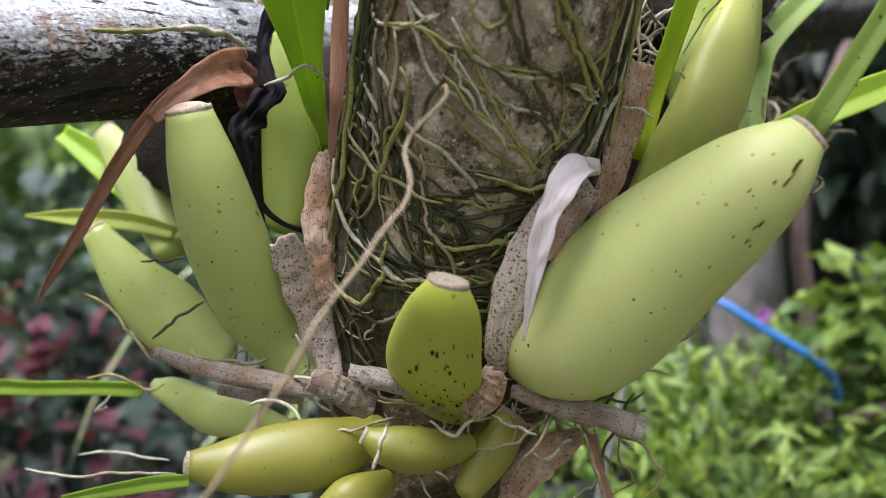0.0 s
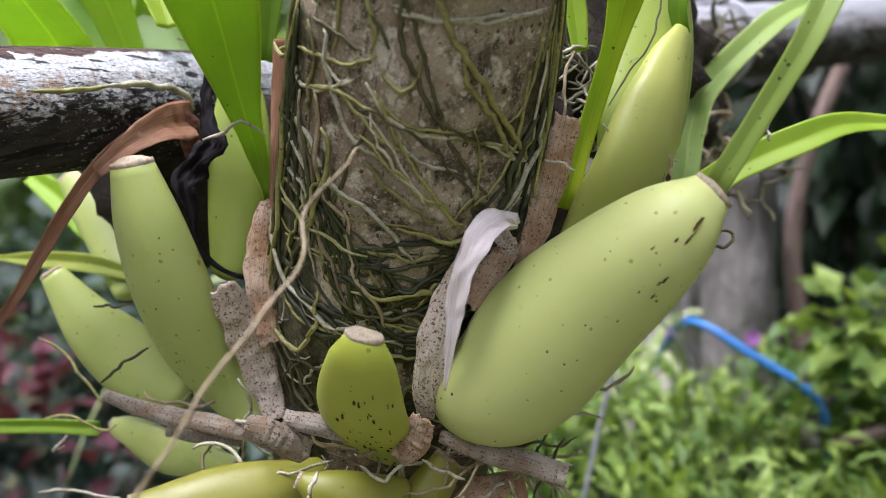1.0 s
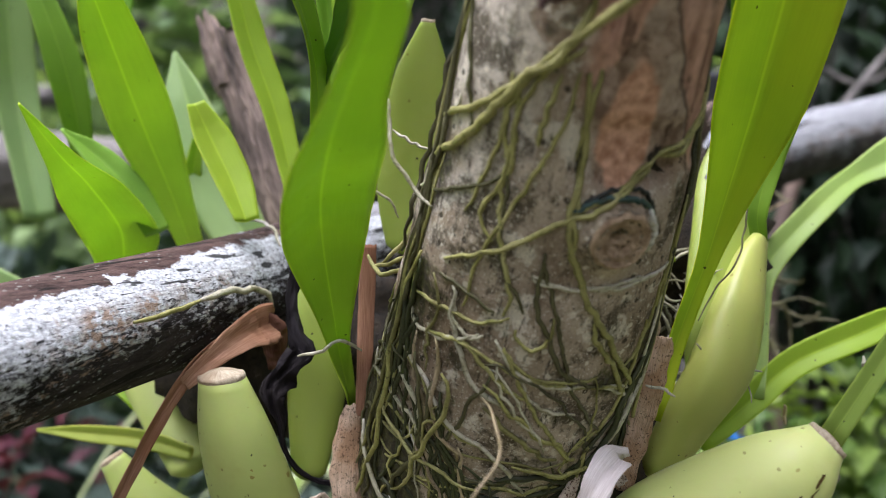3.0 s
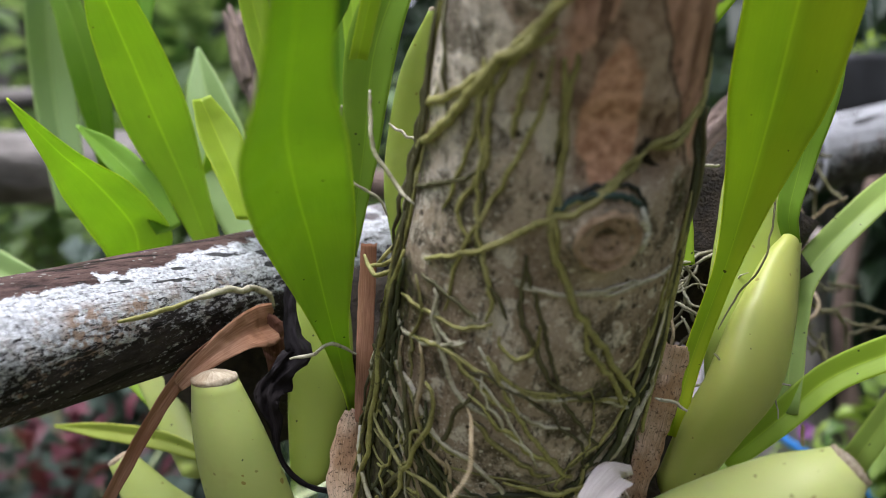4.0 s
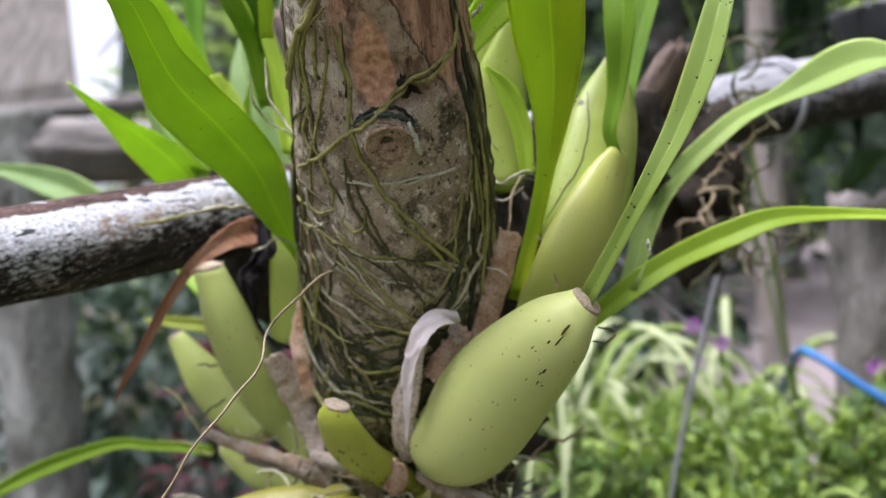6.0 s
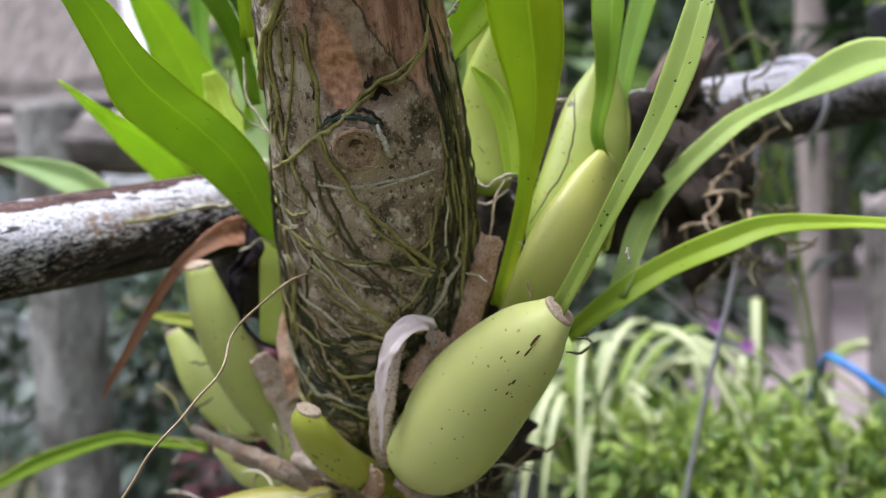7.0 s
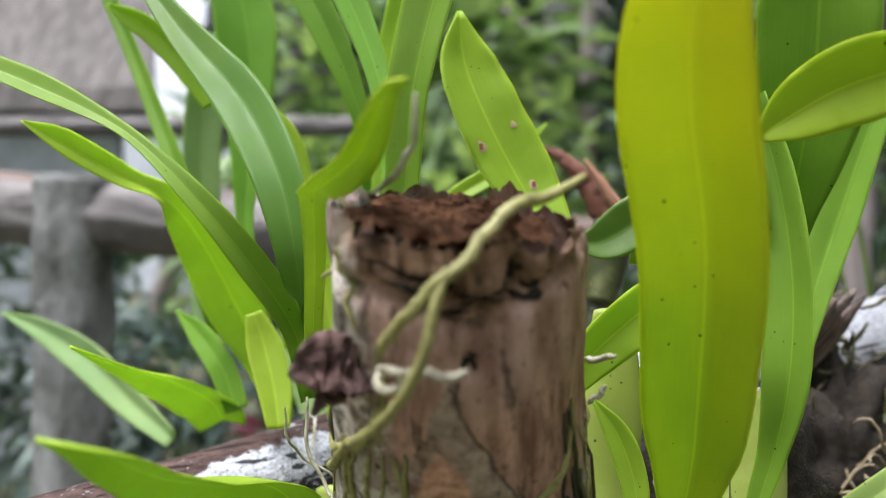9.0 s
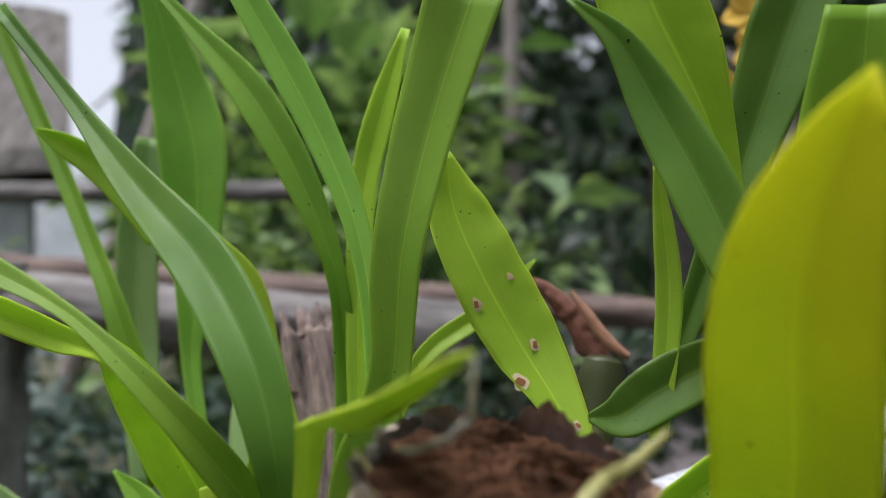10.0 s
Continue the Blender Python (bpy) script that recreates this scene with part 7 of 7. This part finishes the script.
tagged(rod("tree_limb", [(0.318, 1.99, 1.78), (0.33, 1.5, 1.92), (0.3, 0.735, 1.905), (0.27, 0.3, 1.95)], 0.013, POLE_WOOD, taper=0.5, wob=0.25), "bare grey limb of a slender tree", "branch")

# orange-yellow leaves or flowers high behind
for fx, fy, fz in ((0.1, 0.6, 1.185), (0.115, 0.6, 1.235), (0.122, 0.62, 1.215)):
    blossom("yellow_flower", (fx, fy, fz), 0.016, PETAL_Y, "yellow flower on a thin stalk behind the orchids", (0.2, 0.66, 0.7))

# undergrowth on the log's side
for cx, cy, cz, sx, sz, n, mt, ls, lb in (
        (-0.75, 1.25, 0.62, 0.4, 0.34, 900, MIXED, 0.07, "grey-green undergrowth with broad leaves"),
        (-0.25, 1.2, 0.5, 0.4, 0.36, 900, MIXED, 0.06, "grey-green undergrowth with broad leaves"),
        (-1.3, 1.6, 0.6, 0.5, 0.45, 700, MIXED, 0.09, "grey-green undergrowth with broad leaves"),
        (-0.48, 1.0, 0.55, 0.16, 0.26, 350, REDDISH, 0.05, "dark red-leaved shrub in the undergrowth"),
        (-0.3, 1.6, 0.75, 0.5, 0.3, 900, WOODS_SHADE, 0.08, "green shrub in the undergrowth, coloured as in shade"),
        (-0.7, 2.3, 0.9, 0.6, 0.45, 800, WOODS_LIT, 0.1, "green shrub behind the rail, coloured as lit"),
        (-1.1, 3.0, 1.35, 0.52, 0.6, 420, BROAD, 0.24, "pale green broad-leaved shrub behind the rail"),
        (-1.2, 2.5, 1.05, 0.5, 0.5, 700, WOODS_LIT, 0.12, "green shrub behind the rail, coloured as lit")):
    bush("shrub", (cx, cy, cz), (sx, sx * 0.6, sz), n, ls, mt, lb, "shrub", wide=0.5)

tagged(lump("rock", (0.78, 1.5, 0.42), (0.36, 0.3, 0.6), ROCK, rough=0.5, cuts=5), "tall mossy grey rock in the garden", "rock")
tagged(lump("rock", (1.4, 1.4, 0.3), (0.45, 0.4, 0.55), ROCK, rough=0.5, cuts=5), "tall mossy grey rock in the garden", "rock")
bush("shrub", (0.75, 1.25, 0.95), (0.3, 0.2, 0.3), 420, 0.06, WOODS_SHADE, "green creeper over a rock, coloured as in shade", "shrub", wide=0.5)
# darkened shrub added for the deep shade of the woods on this side
bush("shrub", (0.6, 1.2, 1.2), (0.32, 0.2, 0.36), 900, 0.09, WOODS_SHADE, "broad-leaved green shrub beside a rock, coloured as in shade", "shrub", wide=0.45)
bush("leafy_sprig", (0.345, 0.66, 0.785), (0.035, 0.03, 0.025), 60, 0.028, FERN, "bright green sprig of broad leaves by the hose", "shrub", wide=0.75, stems=2)
bush("shrub", (0.62, 1.0, 0.36), (0.25, 0.2, 0.3), 420, 0.05, WOODS_LIT, "green shrub beside a rock, coloured as lit", "shrub", wide=0.5)

# a hut with an old roof
HUT_TURN = Matrix.Translation((-2.34, 3.09, 0)) @ Matrix.Rotation(radians(37), 4, "Z") @ Matrix.Translation((2.4, -3.0, 0))
hut = anchor("hut", (-3.5, 3.4, 0), "small garden hut with pale walls and a grey thatched roof", "hut")
bm = bmesh.new()
bmesh.ops.create_cube(bm, size=1)
for v in bm.verts:
    v.co = Vector((-3.55 + v.co.x * 2.0, 3.4 + v.co.y * 0.5, 0.75 + v.co.z * 1.5))
bmesh.ops.bevel(bm, geom=bm.edges[:], offset=0.02, segments=2, affect="EDGES")
bm.transform(HUT_TURN)
link("wall", bm, WHITEWASH, hut, smooth=False)
bm = bmesh.new()
rows = []
for y, z in ((3.0, 1.5), (3.02, 1.6), (3.4, 2.3), (3.8, 1.6), (3.8, 1.5)):
    rows.append([bm.verts.new((x, y + 0.03 * noise.noise(Vector((x * 4, y, 0))), z + 0.05 * noise.noise(Vector((x * 3, y, 4))))) for x in [-4.9 + 2.5 * i / 40 for i in range(41)]])
grid_faces(bm, rows)
bm.faces.new([r[0] for r in rows])
bm.faces.new([r[-1] for r in rows][::-1])
bm.transform(HUT_TURN)
link("roof", bm, ROOF_THATCH, hut, smooth=False)


# a pale building far off, under the gap in the trees
house = anchor("far_house", (-7.9, 10.4, 0), "pale bluish-white building far behind the trees", "building")
bm = bmesh.new()
bmesh.ops.create_cube(bm, size=1)
for v in bm.verts:
    v.co = Vector((-8.2 + v.co.x * 3.6, 10.6 + v.co.y * 1.0, 1.25 + v.co.z * 2.5))
bmesh.ops.bevel(bm, geom=bm.edges[:], offset=0.03, segments=2, affect="EDGES")
link("wall", bm, WHITEWASH, house, smooth=False)


# trees all round
def tree(x, y, height, spread, number, leaf_size, material, label, hole=None):
    thing = anchor("tree", (x, y, 0), label, "tree")
    bm = bmesh.new()
    top = Vector((x + rng.gauss(0, 0.3), y + rng.gauss(0, 0.3), height * 0.9))
    tr = spline([(x, y, 0), (x + rng.gauss(0, 0.1), y, height * 0.4), top[:]], 16)
    r = 0.035 * height
    tube_into(bm, tr, [r * (1 - 0.75 * i / 16) for i in range(17)], 10, 0.2, x)
    limbs = []
    for k in range(12):
        i = rng.randint(4, 15)
        t = rng.uniform(0, math.tau)
        e = Vector(tr[i]) + Vector((math.cos(t) * spread, math.sin(t) * spread, rng.uniform(0.0, 0.25) * height)) * rng.uniform(0.6, 1.0)
        limbs.append((Vector(tr[i]), e))
        tube_into(bm, spline([tuple(tr[i]), tuple((Vector(tr[i]) * 0.5 + e * 0.5) + Vector((0, 0, 0.1 * height))), e[:]], 8), [r * 0.35 * (1 - 0.8 * j / 8) for j in range(9)], 6, 0.2, k)
    link("trunk", bm, LOG_GREY, thing)
    spots = []
    while len(spots) < number:
        a, b = rng.choice(limbs)
        p = a.lerp(b, rng.uniform(0.3, 1.1)) + Vector((rng.gauss(0, 1), rng.gauss(0, 1), rng.gauss(0, 0.8))) * spread * 0.22
        for _ in range(12):
            o = Vector((rng.gauss(0, 1), rng.gauss(0, 1), rng.gauss(0, 1)))
            q = p + o * leaf_size * 0.9
            spots.append((q, o.normalized()))
        if hole:
            spots = [s for s in spots if not hole(s[0])]
            number -= 2
    bm = bmesh.new()
    leaves_into(bm, spots, leaf_size, 0.4, 0.5)
    ob = link("crown", bm, material, thing, smooth=False)
    ob["kind"] = "stuff"


def sky_gap(p):
    """Where the sky shows between the trees."""
    az = math.degrees(math.atan2(p[0] - 0.05, p[1]))
    return -40 < az < -34.5 and p[2] > 1.9


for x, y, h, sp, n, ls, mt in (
        (-1.6, 6.2, 5.2, 1.5, 2600, 0.17, WOODS_SHADE), (0.2, 6.0, 5.0, 1.5, 2600, 0.16, WOODS_SHADE), (1.8, 5.5, 5.0, 1.5, 2400, 0.16, WOODS_SHADE), (-0.9, 4.6, 3.4, 1.0, 2000, 0.13, WOODS_SHADE),
        (-6.0, 5.2, 5.5, 1.4, 1800, 0.18, WOODS_LIT), (-4.2, 7.5, 5.5, 1.3, 1800, 0.18, WOODS_SHADE), (3.8, 4.2, 5.0, 1.7, 1800, 0.17, WOODS_SHADE), (1.0, 8.5, 6.5, 2.0, 2200, 0.2, WOODS_SHADE), (-2.4, 9.0, 6.0, 1.9, 2000, 0.2, WOODS_SHADE),
        # tall trees, mostly out of view, added to hold back sky light
        (-4.2, -2.5, 7.0, 2.6, 1500, 0.3, WOODS_SHADE), (4.4, -1.5, 7.5, 2.8, 1500, 0.3, WOODS_SHADE), (3.0, 3.2, 7.5, 2.4, 1300, 0.26, WOODS_SHADE)):
    tree(x, y, h, sp, n, ls, mt, "broad-leaved green tree in the woods, coloured as in shade" if mt is WOODS_SHADE else "broad-leaved green tree in the woods, coloured as lit", sky_gap)
for x, y, z, sx, sz, n, mt in ((-1.2, 4.2, 0.9, 0.9, 0.8, 1200, WOODS_SHADE), (0.3, 9.5, 1.0, 1.8, 1.1, 1600, WOODS_SHADE), (3.0, 7.5, 1.0, 1.6, 1.1, 1200, WOODS_SHADE), (-2.2, 5.6, 1.0, 1.0, 0.9, 900, WOODS_SHADE), (-0.2, 7.6, 1.3, 1.6, 1.2, 1200, WOODS_LIT)):
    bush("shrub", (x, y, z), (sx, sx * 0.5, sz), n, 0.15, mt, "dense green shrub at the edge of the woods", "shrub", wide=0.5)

# far woods that close the view, kept tall to cut low sky light
bm = bmesh.new()
rows = [[], []]
for j in range(160):
    t = math.tau * j / 160
    az = (math.degrees(t) + 180) % 360 - 180
    top = 9.0 + 4.0 * noise.noise(Vector((math.cos(t) * 6, math.sin(t) * 6, 0)))
    if -41 < az < -34.5:
        top = 2.4
    for row, z in zip(rows, (-0.2, top)):
        row.append(bm.verts.new((22 * math.sin(t), 22 * math.cos(t), z)))
grid_faces(bm, rows, closed=True)
FAR = plain("far_woods", (0.006, 0.015, 0.01), (0.045, 0.08, 0.05), 0.6, bump=0.0, detail=8)
tagged(link("backdrop", bm, FAR), "distant dark green woods", "woods", kind="structure")
